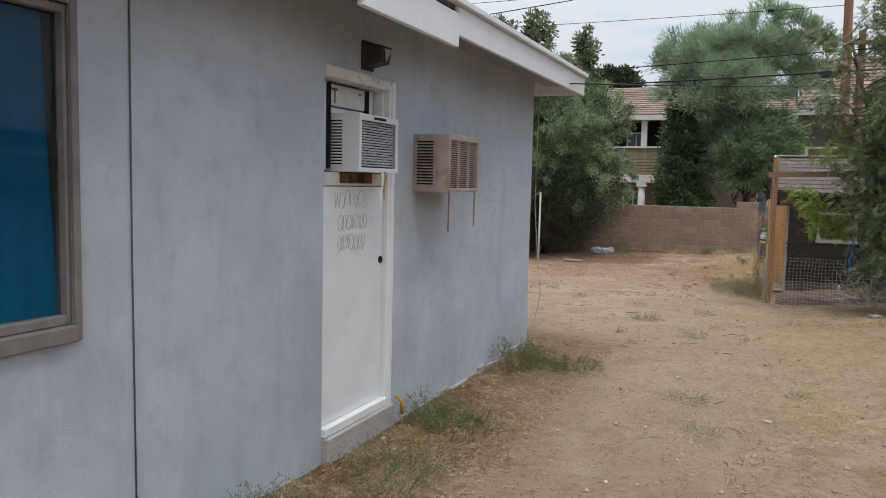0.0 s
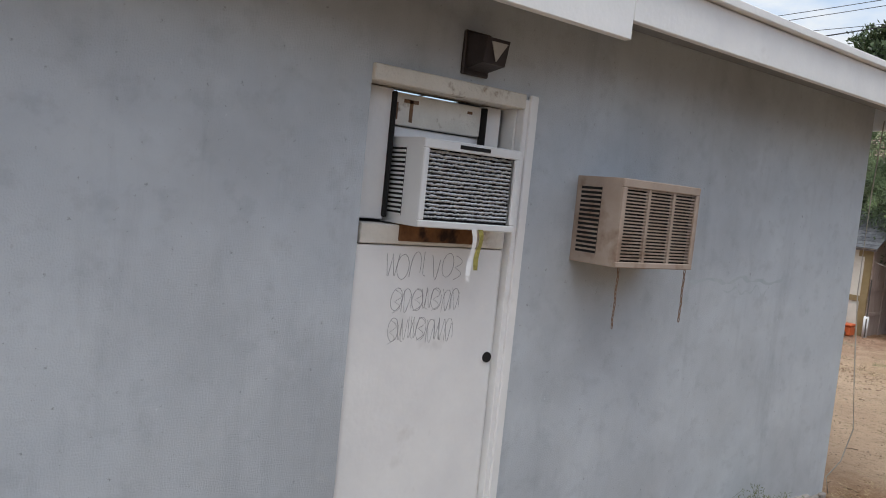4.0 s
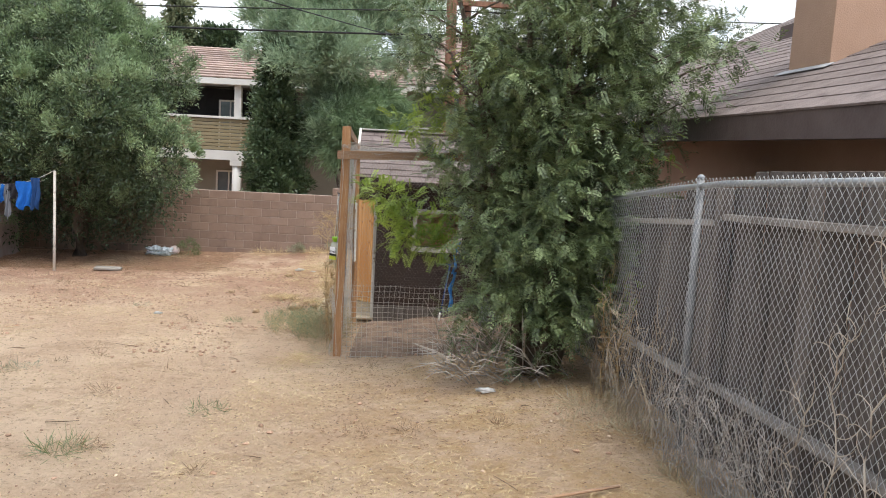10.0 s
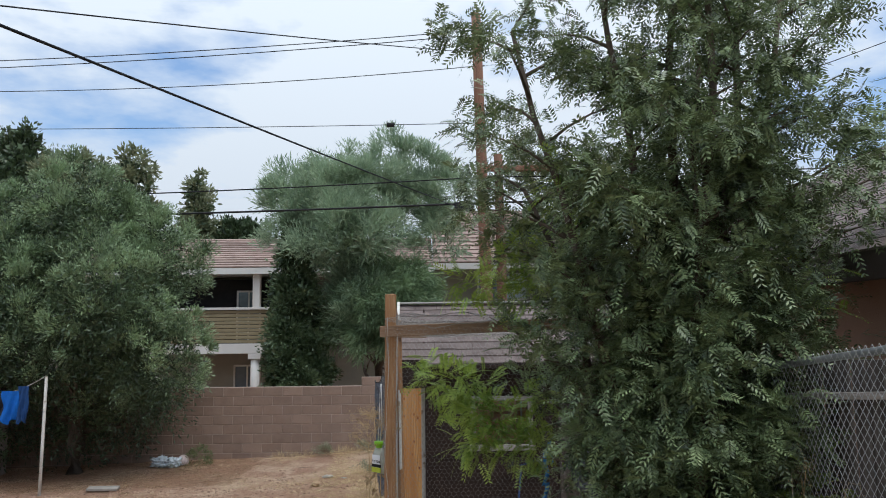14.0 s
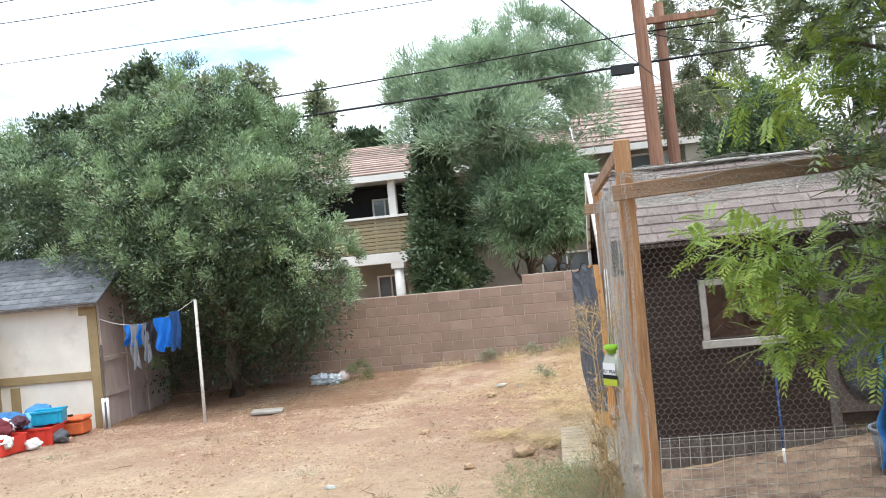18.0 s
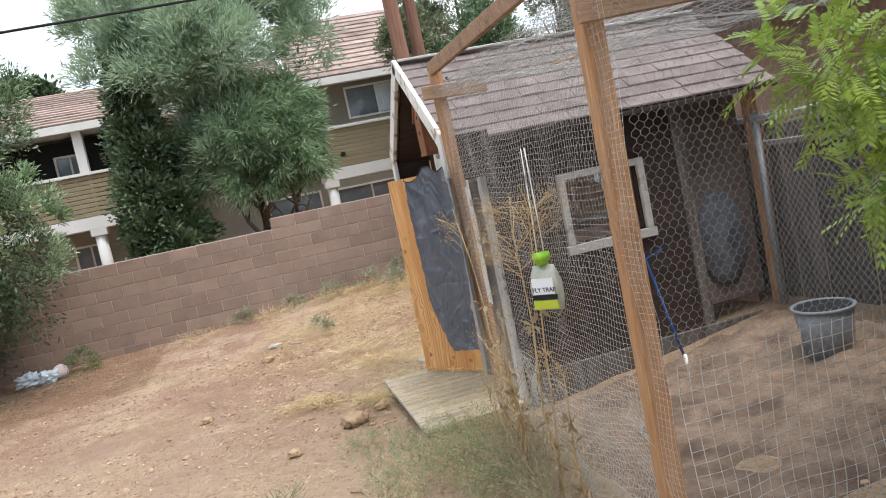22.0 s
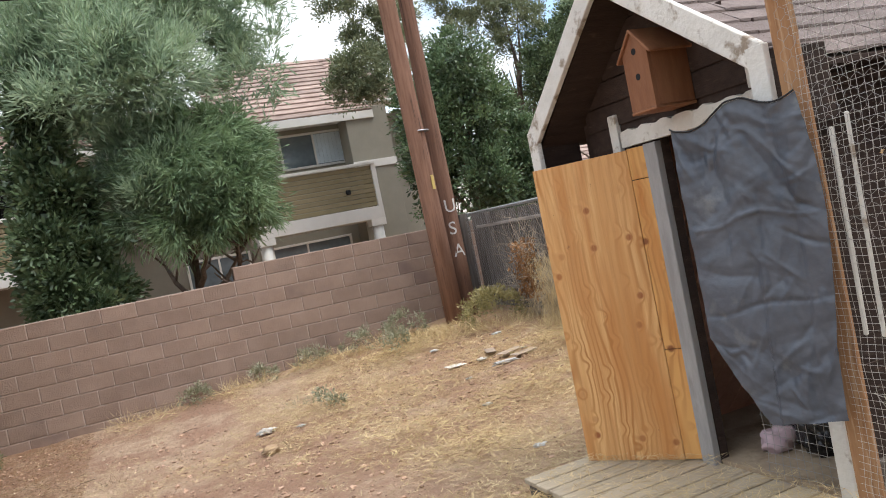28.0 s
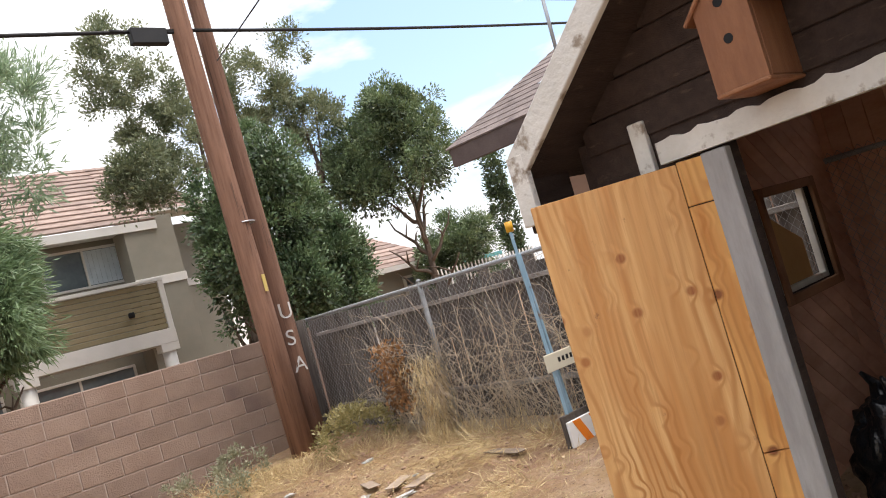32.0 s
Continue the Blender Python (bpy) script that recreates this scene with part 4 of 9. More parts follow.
def build_playhouse():
    p = thing("playhouse", 0, 0, 0, label="small dark brown wooden playhouse with shingle roof and white gable trim", category="playhouse")
    zb = -0.24
    # long wall towards the pen, with a window opening
    wx0, wx1, wz0, wz1 = 3.20, 3.76, 0.82, 1.27
    for a in ((PX0, wx0, zb, PEZ), (wx1, 4.08, zb, PEZ), (wx0, wx1, zb, wz0), (wx0, wx1, wz1, PEZ)):
        slab("side_wall", a[0], a[1], PY0, PY0 + 0.05, a[2], a[3], DARKWOOD, p, bevel=0)
    # inner window in the far wall
    bx0, bx1, bz0, bz1 = 3.86, 4.42, 0.80, 1.31
    for a in ((PX0, bx0, zb, PEZ), (bx1, PX1, zb, PEZ), (bx0, bx1, zb, bz0), (bx0, bx1, bz1, PEZ)):
        slab("side_wall", a[0], a[1], PY1 - 0.05, PY1, a[2], a[3], DARKWOOD, p, bevel=0)
    for a in ((bx0 - 0.05, bx0, bz0 - 0.05, bz1 + 0.05), (bx1, bx1 + 0.05, bz0 - 0.05, bz1 + 0.05), (bx0, bx1, bz1, bz1 + 0.05), (bx0, bx1, bz0 - 0.05, bz0)):
        slab("inner_window_frame", a[0], a[1], PY1 - 0.10, PY1 - 0.078, a[2], a[3], mat("frame_red_wood", (0.26, 0.13, 0.07), (0.36, 0.19, 0.105), 4, 0.7, 0.2, 40), p)
    for a in ((bx0, bx0 + 0.03, bz0, bz1), (bx1 - 0.03, bx1, bz0, bz1), (bx0 + 0.03, bx1 - 0.03, bz0, bz0 + 0.03)):
        slab("inner_window_sash", a[0], a[1], PY1 - 0.05, PY1 - 0.01, a[2], a[3], OLDWHITE, p)
    bm = bmesh.new()
    vv = [bm.verts.new(q) for q in ((bx0 + 0.03, PY1 - 0.008, bz0 + 0.03), (bx1 - 0.10, PY1 - 0.008, bz0 + 0.03), (bx1 - 0.10, PY1 - 0.008, bz0 + 0.24), (bx0 + 0.22, PY1 - 0.008, bz1 - 0.14), (bx0 + 0.03, PY1 - 0.008, bz1 - 0.02))]
    ww = [bm.verts.new((v.co.x, v.co.y + 0.01, v.co.z)) for v in vv]
    bm.faces.new(vv)
    bm.faces.new(ww[::-1])
    for q in range(5):
        bm.faces.new((ww[q], ww[(q + 1) % 5], vv[(q + 1) % 5], vv[q]))
    part("broken_board", bm, mat("brown_cardboard", (0.48, 0.27, 0.10), (0.56, 0.33, 0.14), 3, 0.9, 0.1, 40), p, "torn brown board across the window")
    # siding boards
    z = zb + 0.02
    k = 0
    while z < PEZ - 0.05:
        for a, b in (((PX0, wx0 - 0.06), (wx1 + 0.06, 4.08)) if wz0 - 0.1 < z + 0.06 < wz1 + 0.06 else ((PX0, 4.08),)):
            m = Matrix.Translation((0, PY0, z)) @ Matrix.Rotation(radians(4), 4, "X")
            slab("siding_board", a, b, -0.022, -0.006, 0, 0.128, DARKWOOD, p, bevel=0, m=m)
        z += 0.122
    WF = mat("weathered_grey_trim", (0.40, 0.365, 0.32), (0.52, 0.48, 0.43), 6, 0.8, 0.3, 50, stain=(0.24, 0.20, 0.16), stain_scale=7, stain_at=(0.56, 0.68))
    for nm, a in (("window_trim", (wx0 - 0.055, wx0 - 0.002, wz0 - 0.008, wz1 + 0.05)), ("window_trim", (wx1 + 0.002, wx1 + 0.055, wz0 - 0.008, wz1 + 0.05)), ("window_trim", (wx0, wx1, wz1, wz1 + 0.05)), ("window_sill", (wx0 - 0.07, wx1 + 0.075, wz0 - 0.075, wz0 - 0.01))):
        slab(nm, a[0], a[1], PY0 - 0.05, PY0 - 0.012, a[2], a[3], WF, p)
    # front wall, door opening and board panel
    dy0, dy1, dz1 = 8.14, 8.90, 1.50
    slab("front_wall", PX0, PX0 + 0.05, dy1, PY1 - 0.05, zb, 1.549, DARKWOOD, p, bevel=0)
    slab("front_wall", PX0, PX0 + 0.05, PY0 + 0.05, dy0, zb, 1.549, DARKWOOD, p, bevel=0)
    bm = bmesh.new()
    v = [bm.verts.new(q) for q in ((PX0, PY0 + 0.05, 1.55), (PX0, PY1 - 0.05, 1.55), (PX0, PY1 - 0.05, PEZ), (PX0, PRY, PRZ), (PX0, PY0 + 0.05, PEZ))]
    w = [bm.verts.new((c.co.x + 0.05, c.co.y, c.co.z)) for c in v]
    bm.faces.new(v[::-1])
    bm.faces.new(w)
    for q in range(5):
        bm.faces.new((v[q], v[(q + 1) % 5], w[(q + 1) % 5], w[q]))
    bmesh.ops.recalc_face_normals(bm, faces=bm.faces)
    part("gable_wall", bm, DARKWOOD, p)
    slab("floor_deck", PX0, PX1 - 0.05, PY0 + 0.05, PY1 - 0.05, zb, zb + 0.08, mat("trodden_floor", (0.30, 0.22, 0.15), (0.46, 0.36, 0.25), 5, 0.9, 0.4, 60, stain=(0.20, 0.14, 0.09), stain_scale=4, stain_at=(0.55, 0.7)), p)
    slab("door_post", PX0 - 0.045, PX0 - 0.002, 8.90, 9.0, -0.2, 1.52, mat("grey_painted_timber", (0.27, 0.26, 0.25), (0.37, 0.36, 0.35), 5, 0.75, 0.2, 40, stain=(0.20, 0.18, 0.16), stain_scale=3, stain_at=(0.60, 0.78), stretch=(3, 3, 0.7)), p)
    slab("door_post", PX0 - 0.045, PX0 - 0.002, 8.06, 8.14, -0.2, 1.52, OLDWHITE, p)
    bm = bmesh.new()
    nw = 26
    top = [(8.16 + 1.0 * k / nw, 1.615 + 0.007 * math.sin(k * 1.6) + 0.004 * math.sin(k * 3.7)) for k in range(nw + 1)]
    for (ya, za), (yb, zb2) in zip(top, top[1:]):
        v8 = [bm.verts.new(c) for c in ((PX0 - 0.05, ya, 1.53), (PX0 - 0.05, yb, 1.53), (PX0 - 0.05, yb, zb2), (PX0 - 0.05, ya, za), (PX0 - 0.003, ya, 1.53), (PX0 - 0.003, yb, 1.53), (PX0 - 0.003, yb, zb2), (PX0 - 0.003, ya, za))]
        for f in ((0, 1, 2, 3), (4, 5, 6, 7), (3, 2, 6, 7), (0, 1, 5, 4)):
            bm.faces.new([v8[i] for i in f])
    bmesh.ops.remove_doubles(bm, verts=bm.verts[:], dist=0.0005)
    bmesh.ops.recalc_face_normals(bm, faces=bm.faces[:])
    part("lintel", bm, OLDWHITE, p)
    slab("trim_stub", PX0 - 0.035, PX0 - 0.003, 9.20, 9.27, 1.50, 1.72, OLDWHITE, p)
    slab("trim_stub", PX0 - 0.035, PX0 - 0.003, 8.17, 8.24, 1.63, 1.80, OLDWHITE, p)
    for gk in range(5):
        zz = 1.66 + 0.13 * gk
        half = max(0.03, (PRZ - zz) / (PRZ - PEZ) * 0.72) if zz > PEZ else 0.70
        slab("gable_board", PX0 - 0.014, PX0 - 0.002, PRY - half, PRY + half, zz, min(zz + 0.124, PRZ), DARKWOOD, p, bevel=0.003)
    # inner lining of reddish boards
    INN = mat("reddish_lining", (0.54, 0.285, 0.185), (0.70, 0.41, 0.285), 3, 0.7, 0.2, 30, stretch=(1, 1, 3), vary=0.12)
    # boards laid on the slant, meeting in a point
    for k in range(-12, 20):
        for side in (0, 1):
            xa, xb = (PX0 + 0.06, 3.62) if side == 0 else (3.625, PX1 - 0.06)
            bm = bmesh.new()
            sl = 0.9 if side == 0 else -0.9
            base = k * 0.125 + (0 if side == 0 else 0.9 * (xb - xa))
            q = [(xa, base), (xb, base + sl * (xb - xa)), (xb, base + sl * (xb - xa) + 0.12), (xa, base + 0.12)]
            lo, hi = zb + 0.08, PEZ
            if max(z for _, z in q) < lo or min(z for _, z in q) > hi:
                bm.free()
                continue
            f = [bm.verts.new((x, PY1 - 0.075, z)) for x, z in q]
            g = [bm.verts.new((x, PY1 - 0.053, z)) for x, z in q]
            bm.faces.new(f)
            bm.faces.new(g[::-1])
            for e in range(4):
                bm.faces.new((g[e], g[(e + 1) % 4], f[(e + 1) % 4], f[e]))
            for co, no in (((0, 0, lo), (0, 0, -1)), ((0, 0, hi), (0, 0, 1))):
                r = bmesh.ops.bisect_plane(bm, geom=bm.verts[:] + bm.edges[:] + bm.faces[:], plane_co=co, plane_no=no, clear_outer=True)
                bmesh.ops.holes_fill(bm, edges=[e for e in bm.edges if e.is_boundary])
            # keep the window clear
            if side == 1:
                for lo_x, hi_x, keep in ((xa, bx0 - 0.05, "l"), (bx1 + 0.05, xb, "r")):
                    pc = bm.copy()
                    for co, no in (((lo_x, 0, 0), (-1, 0, 0)), ((hi_x, 0, 0), (1, 0, 0))):
                        bmesh.ops.bisect_plane(pc, geom=pc.verts[:] + pc.edges[:] + pc.faces[:], plane_co=co, plane_no=no, clear_outer=True)
                    if len(pc.faces):
                        part("lining_board", pc, INN, p)
                    else:
                        pc.free()
                for z0, z1 in ((lo, bz0 - 0.05), (bz1 + 0.05, hi)):
                    pc = bm.copy()
                    for co, no in (((bx0 - 0.05, 0, 0), (-1, 0, 0)), ((bx1 + 0.05, 0, 0), (1, 0, 0)), ((0, 0, z0), (0, 0, -1)), ((0, 0, z1), (0, 0, 1))):
                        bmesh.ops.bisect_plane(pc, geom=pc.verts[:] + pc.edges[:] + pc.faces[:], plane_co=co, plane_no=no, clear_outer=True)
                    if len(pc.faces):
                        part("lining_board", pc, INN, p)
                    else:
                        pc.free()
                bm.free()
            else:
                part("lining_board", bm, INN, p)
    for k in range(11):
        ya = PY0 + 0.22 + k * 0.115
        slab("end_board", PX1 - 0.09, PX1 - 0.07, ya, min(ya + 0.112, PY1 - 0.08), zb + 0.09, PEZ, INN, p, bevel=0.002)
    # porch end: post, oval panel, brown post
    slab("corner_post", 4.09, 4.18, PY0 - 0.03, PY0 + 0.05, zb, PEZ, GREYWOOD, p)
    slab("corner_post", 4.74, 4.82, PY0 - 0.03, PY0 + 0.05, zb, PEZ, CEDAR, p)
    slab("end_panel", 4.18, 4.74, PY0 + 0.12, PY0 + 0.16, 0.1, PEZ, mat("grey_brown_panel", (0.13, 0.10, 0.085), (0.19, 0.15, 0.13), 3, 0.85, 0.2, 40), p)
    bm = bmesh.new()
    bmesh.ops.create_uvsphere(bm, u_segments=24, v_segments=12, radius=1.0, matrix=Matrix.Translation((4.44, PY0 + 0.11, 0.58)) @ Matrix.Diagonal((0.21, 0.05, 0.37, 1)))
    for f in bm.faces:
        f.smooth = True
    part("oval_panel", bm, mat("dull_grey_oval", (0.055, 0.06, 0.07), (0.15, 0.155, 0.17), 7, 0.45, 0.3, 30), p, "dull grey oval plate")
    slab("base_board", PX0, PX1, PY0 - 0.06, PY0 - 0.025, zb, 0.0, GREYWOOD, p)
    # roof slopes of shingle courses with overhang over the gable
    rx0, rx1, nrow = 2.37, 4.90, 9
    for ya, yb in ((7.86, PRY), (9.66, PRY)):
        za, zt = 1.66, 2.36
        deck = bmesh.new()
        q = [(rx0 + 0.03, ya, za - 0.01), (rx1, ya, za - 0.01), (rx1, yb, zt - 0.02), (rx0 + 0.03, yb, zt - 0.02)]
        lo = [deck.verts.new((x, y, z - 0.025)) for x, y, z in q]
        hi = [deck.verts.new(c) for c in q]
        for i in range(4):
            deck.faces.new((lo[i], lo[(i + 1) % 4], hi[(i + 1) % 4], hi[i]))
        deck.faces.new(lo[::-1])
        deck.faces.new(hi)
        bmesh.ops.recalc_face_normals(deck, faces=deck.faces)
        part("roof_deck", deck, DARKWOOD, p)
        for k in range(nrow):
            u0, u1 = k / nrow, min((k + 1.2) / nrow, 1)
            xx = rx0
            cm = bmesh.new()
            while xx < rx1:
                xe = min(xx + random.uniform(0.16, 0.30), rx1)
                li = 0.016 + random.uniform(0, 0.008)
                a = [(xx, ya + (yb - ya) * u0, za + (zt - za) * u0 + li), (xe - 0.004, ya + (yb - ya) * u0, za + (zt - za) * u0 + li), (xe - 0.004, ya + (yb - ya) * u1, za + (zt - za) * u1 + 0.004), (xx, ya + (yb - ya) * u1, za + (zt - za) * u1 + 0.004)]
                t = [cm.verts.new(c) for c in a]
                b = [cm.verts.new((c[0], c[1], c[2] - 0.012)) for c in a]
                cm.faces.new(t)
                cm.faces.new(b[::-1])
                for i in range(4):
                    cm.faces.new((b[i], b[(i + 1) % 4], t[(i + 1) % 4], t[i]))
                xx = xe
            bmesh.ops.recalc_face_normals(cm, faces=cm.faces)
            part("shingle_course", cm, SHINGLE, p)
    slab("ridge_cap", rx0, rx1, PRY - 0.06, PRY + 0.06, 2.372, 2.392, mat("pale_ridge", (0.40, 0.38, 0.35), (0.5, 0.48, 0.45), 5, 0.8, 0.2, 40), p)
    # white gable trim: two raking boards and two short uprights
    for ya, sgn in ((7.90, 1), (9.62, -1)):
        m, n = bar_matrix((2.355, ya - sgn * 0.0, 1.70), (2.355, PRY, 2.34))
        part("barge_board", box(bmesh.new(), -0.055, 0.055, -0.016, 0.016, -n / 2, n / 2 + 0.03, Matrix.Translation(m.translation) @ Matrix.Rotation(math.atan2(PRY - ya, 2.34 - 1.70) * -1, 4, "X") @ Matrix.Rotation(radians(90), 4, "Z"), 0.004), OLDWHITE, p)
        slab("trim_upright", 2.338, 2.372, ya - 0.045, ya + 0.045, 1.45, 1.74, OLDWHITE, p)
        slab("wing_panel", 2.374, PX0 + 0.01, ya - 0.03 * sgn - 0.01, ya - 0.03 * sgn + 0.012, 1.42, 1.72, DARKWOOD, p)
    return p


build_playhouse()


def build_plywood():
    """A knotty plywood sheet standing aslant beside the doorway."""
    b = thing("plywood_door", 2.64, 9.0, -0.17, math.degrees(math.atan2(9.54 - 9.01, 2.29 - 2.67)), label="knotty orange plywood door leaf hinged open beside the doorway", category="door")
    slab("sheet", 0.104, 0.655, 0, 0.018, 0.0, 1.68, PLY, b, "", 0.003)
    for z0, z1 in ((0.004, 0.60), (0.604, 1.515), (1.519, 1.685)):
        slab("edge_board", 0.002, 0.101, -0.002, 0.019, z0, z1, PLY_EDGE, b, "", 0.003)
    for z0 in (0.22, 1.36):
        h = slab("hinge", -0.05, 0.004, 0.014, 0.024, z0, z0 + 0.10, RUST, b, "small rusty strap hinge", 0.002)
        for zz in (0.02, 0.05, 0.08):
            rod("screw", [(-0.025, 0.024, z0 + zz), (-0.025, 0.028, z0 + zz)], 0.005, DARK, h, sides=6)
    return b


build_plywood()


# ---- the neighbour's house ----
def build_neighbour():
    n = thing("neighbour_house", 6.2, 0, -0.15, label="neighbouring house with brown shingle roof and tan chimney", category="house")
    n.rotation_euler = (0.033, 0, 0)
    pitch = 0.5
    lean = -math.atan(pitch)
    slab("wall", 0, 0.2, -8, 13.0, -0.4, 2.35, NHWALL, n)
    slab("wall", 0.2, 8, 12.8, 13.0, -0.4, 2.35, NHWALL, n)
    slab("fascia", -0.65, -0.60, -8.4, 13.5, 2.22, 2.425, NHBEAM, n)
    slab("soffit", -0.60, -0.0, -8.4, 13.5, 2.36, 2.41, NHBEAM, n)
    slab("wall_plate", 0.0, 0.2, -8.3, 13.0, 2.35, 2.70, NHWALL, n)
    for k in range(26):
        x = -0.66 + 4.8 * k / 26
        z = 2.41 + pitch * (x + 0.66)
        slab("shingle_course", 0, 0.235, -8.45, 13.55, 0, 0.016, SHINGLE, n, bevel=0, m=Matrix.Translation((x, 0, z)) @ Matrix.Rotation(lean + 0.03, 4, "Y"))
    slab("roof_deck", -0.6, 5.4, -8.4, 13.5, -0.03, -0.005, SHINGLE, n, m=Matrix.Translation((0, 0, 2.41 + 0.33)) @ Matrix.Rotation(lean, 4, "Y"))
    slab("rake_board", 0, 5.3, 13.5, 13.54, -0.16, -0.01, NHBEAM, n, m=Matrix.Translation((-0.64, 0, 2.41)) @ Matrix.Rotation(lean, 4, "Y"))
    slab("chimney", 0.30, 1.6, 4.15, 4.85, 2.3, 5.4, CHIMNEY, n)
    slab("chimney_flashing", -0.10, 0.0, 4.05, 4.92, 0.02, 0.03, mat("dull_flashing", (0.30, 0.30, 0.30), (0.40, 0.40, 0.40), 6, 0.7, 0.1), n, m=Matrix.Translation((0.30, 0, 2.41 + pitch * 0.96)) @ Matrix.Rotation(lean, 4, "Y"))
    slab("roof_vent", 2.2, 2.45, 8.7, 9.1, 3.75, 4.05, NHBEAM, n)
    rod("mast", [(0.35, 12.6, 2.85), (0.35, 12.6, 4.15)], 0.02, METAL, n)
    slab("mast_flashing", -0.2, 0.2, 12.4, 12.8, 0.022, 0.03, METAL, n, m=Matrix.Translation((0.35, 0, 2.41 + pitch * 1.01)) @ Matrix.Rotation(lean, 4, "Y"))
    return n


build_neighbour()


# ---- apartment block beyond the wall ----
def build_condo():
    c = thing("apartment_building", 0, 26.5, 0, label="two-storey apartment building with olive siding balconies and tile roof", category="building")
    slab("wall", -16, 7.5, 0, 0.3, -0.3, 5.0, CONDO, c)
    slab("wall", 7.2, 7.5, 0.3, 9, -0.3, 5.0, CONDO, c)
    slab("wall", 6.3, 7.5, -0.8, 0.0, -0.3, 4.95, CONDO, c)
    slab("wall", 7.5, 9.2, 1.0, 1.3, -0.3, 5.0, CONDO, c)
    slab("band_trim", 7.5, 9.2, 0.97, 0.999, 3.30, 3.50, CTRIM, c)
    # balcony bays
    for x0, x1, colx in ((3.3, 6.55, (3.45, 6.35)), (-6.4, -0.9, (-6.0, -2.75))):
        for k in range(9):
            slab("siding_board", x0 + 0.12, x1 - 0.12, -1.72, -1.68, 2.22 + k * 0.118, 2.22 + k * 0.118 + 0.104, SIDING, c, bevel=0.01)
        slab("balcony_cap", x0, x1, -1.78, -1.62, 3.285, 3.36, CTRIM, c)
        slab("balcony_beam", x0, x1, -1.78, -0.4, 1.88, 2.20, CTRIM, c)
        for e in (x0, x1 - 0.12):
            slab("balcony_corner", e, e + 0.12, -1.76, -1.64, 2.2, 3.285, CTRIM, c)
            slab("balcony_side", e + 0.03, e + 0.09, -1.62, 0.0, 2.2, 3.285, SIDING, c)
        for e in colx:
            rod("column", [(e, -1.6, -0.3), (e, -1.6, 1.7)], 0.15, CTRIM, c, sides=12)
            slab("capital", e - 0.2, e + 0.2, -1.78, -1.42, 1.70, 1.878, CTRIM, c)
    slab("band_trim", 6.29, 7.52, -0.83, -0.801, 3.30, 3.50, CTRIM, c)
    slab("pillar", -2.85, -2.62, -1.75, -1.5, 3.36, 4.45, CTRIM, c)
    # No real recess here: a near-black slab stands for the balcony's shade.
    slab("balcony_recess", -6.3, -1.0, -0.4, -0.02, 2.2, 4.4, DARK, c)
    for x0, x1, z0, z1, nm in ((4.62, 6.42, 3.68, 4.52, "window"), (1.68, 3.2, 0.9, 1.66, "window"), (3.6, 6.0, -0.2, 1.6, "patio_door"), (-3.75, -2.95, -0.2, 1.45, "patio_door"), (-3.6, -2.9, 2.3, 3.95, "patio_door"), (-9.5, -8.0, 3.2, 4.3, "window")):
        w = new(nm)
        w.parent = c
        y = -0.42 if x0 < -2 and z0 > 2 and x0 > -6 else 0
        fr = 0.06
        for a in ((x0 - fr, x0, z0 - fr, z1 + fr), (x1, x1 + fr, z0 - fr, z1 + fr), (x0, x1, z1, z1 + fr), (x0, x1, z0 - fr, z0), ((x0 + x1) / 2 - 0.025, (x0 + x1) / 2 + 0.025, z0, z1)):
            slab("frame", a[0], a[1], y - 0.06, y + 0.0, a[2], a[3], CTRIM, w)
        if nm == "window" and z0 > 3:
            for k in range(8, 16):
                bx = x0 + 0.03 + (x1 - x0 - 0.06) * k / 16
                slab("blind_slat", bx, bx + (x1 - x0) / 16 - 0.008, y - 0.03, y - 0.024, z0 + 0.02, z1 - 0.01, mat("blind_vinyl", (0.48, 0.54, 0.58), (0.60, 0.66, 0.70), 3, 0.4, 0) if k == 8 and x0 > 0 else bpy.data.materials["blind_vinyl"], w, bevel=0)
        # Opaque pane: reflected sky and curtain tone are put into its colour.
        pg = slab("pane", x0, x1, y - 0.02, y - 0.012, z0, z1, mat("far_pane", (0.10, 0.125, 0.14), (0.20, 0.235, 0.255), 1.2, 0.06, 0, spec=0.6), w, bevel=0)
    for lx, lz in ((5.64, 2.60), (3.86, 2.50)):
        slab("spotlight", lx, lx + 0.13, -1.80, -1.725, lz, lz + 0.12, DARK, c, "small black outdoor spotlight", 0.02)
    # eaves and roof of tile courses
    for x0, x1, ey, ez, ry, rz in ((-16, 3.0, -1.95, 4.50, 3.5, 6.25), (3.01, 6.6, -0.85, 4.72, 3.5, 7.3), (7.11, 8.6, 0.5, 5.2, 3.5, 7.3)):
        nrow = 14
        for k in range(nrow):
            u0, u1 = k / nrow, (k + 1.15) / nrow
            a0 = (ey + (ry - ey) * u0, ez + 0.15 + (rz - ez) * u0)
            a1 = (ey + (ry - ey) * u1, ez + 0.10 + (rz - ez) * u1)
            ins = 1.1 * u0 if x1 > 7 else 0.0 if x1 > 5 else 0.5
            slab("tile_course", x0, x1 + 0.5 - ins, 0, math.dist(a0, a1), -0.05, 0.0, TILE, c, bevel=0.01, m=Matrix.Translation((0, a0[0], a0[1] + 0.03)) @ Matrix.Rotation(math.atan2(a1[1] - a0[1], a1[0] - a0[0]), 4, "X"))
        slab("eave_fascia", x0, x1 + (0.5 if x1 > 5 else 0.0), ey, ey + 0.06, ez - 0.08, ez + 0.12, CTRIM, c)
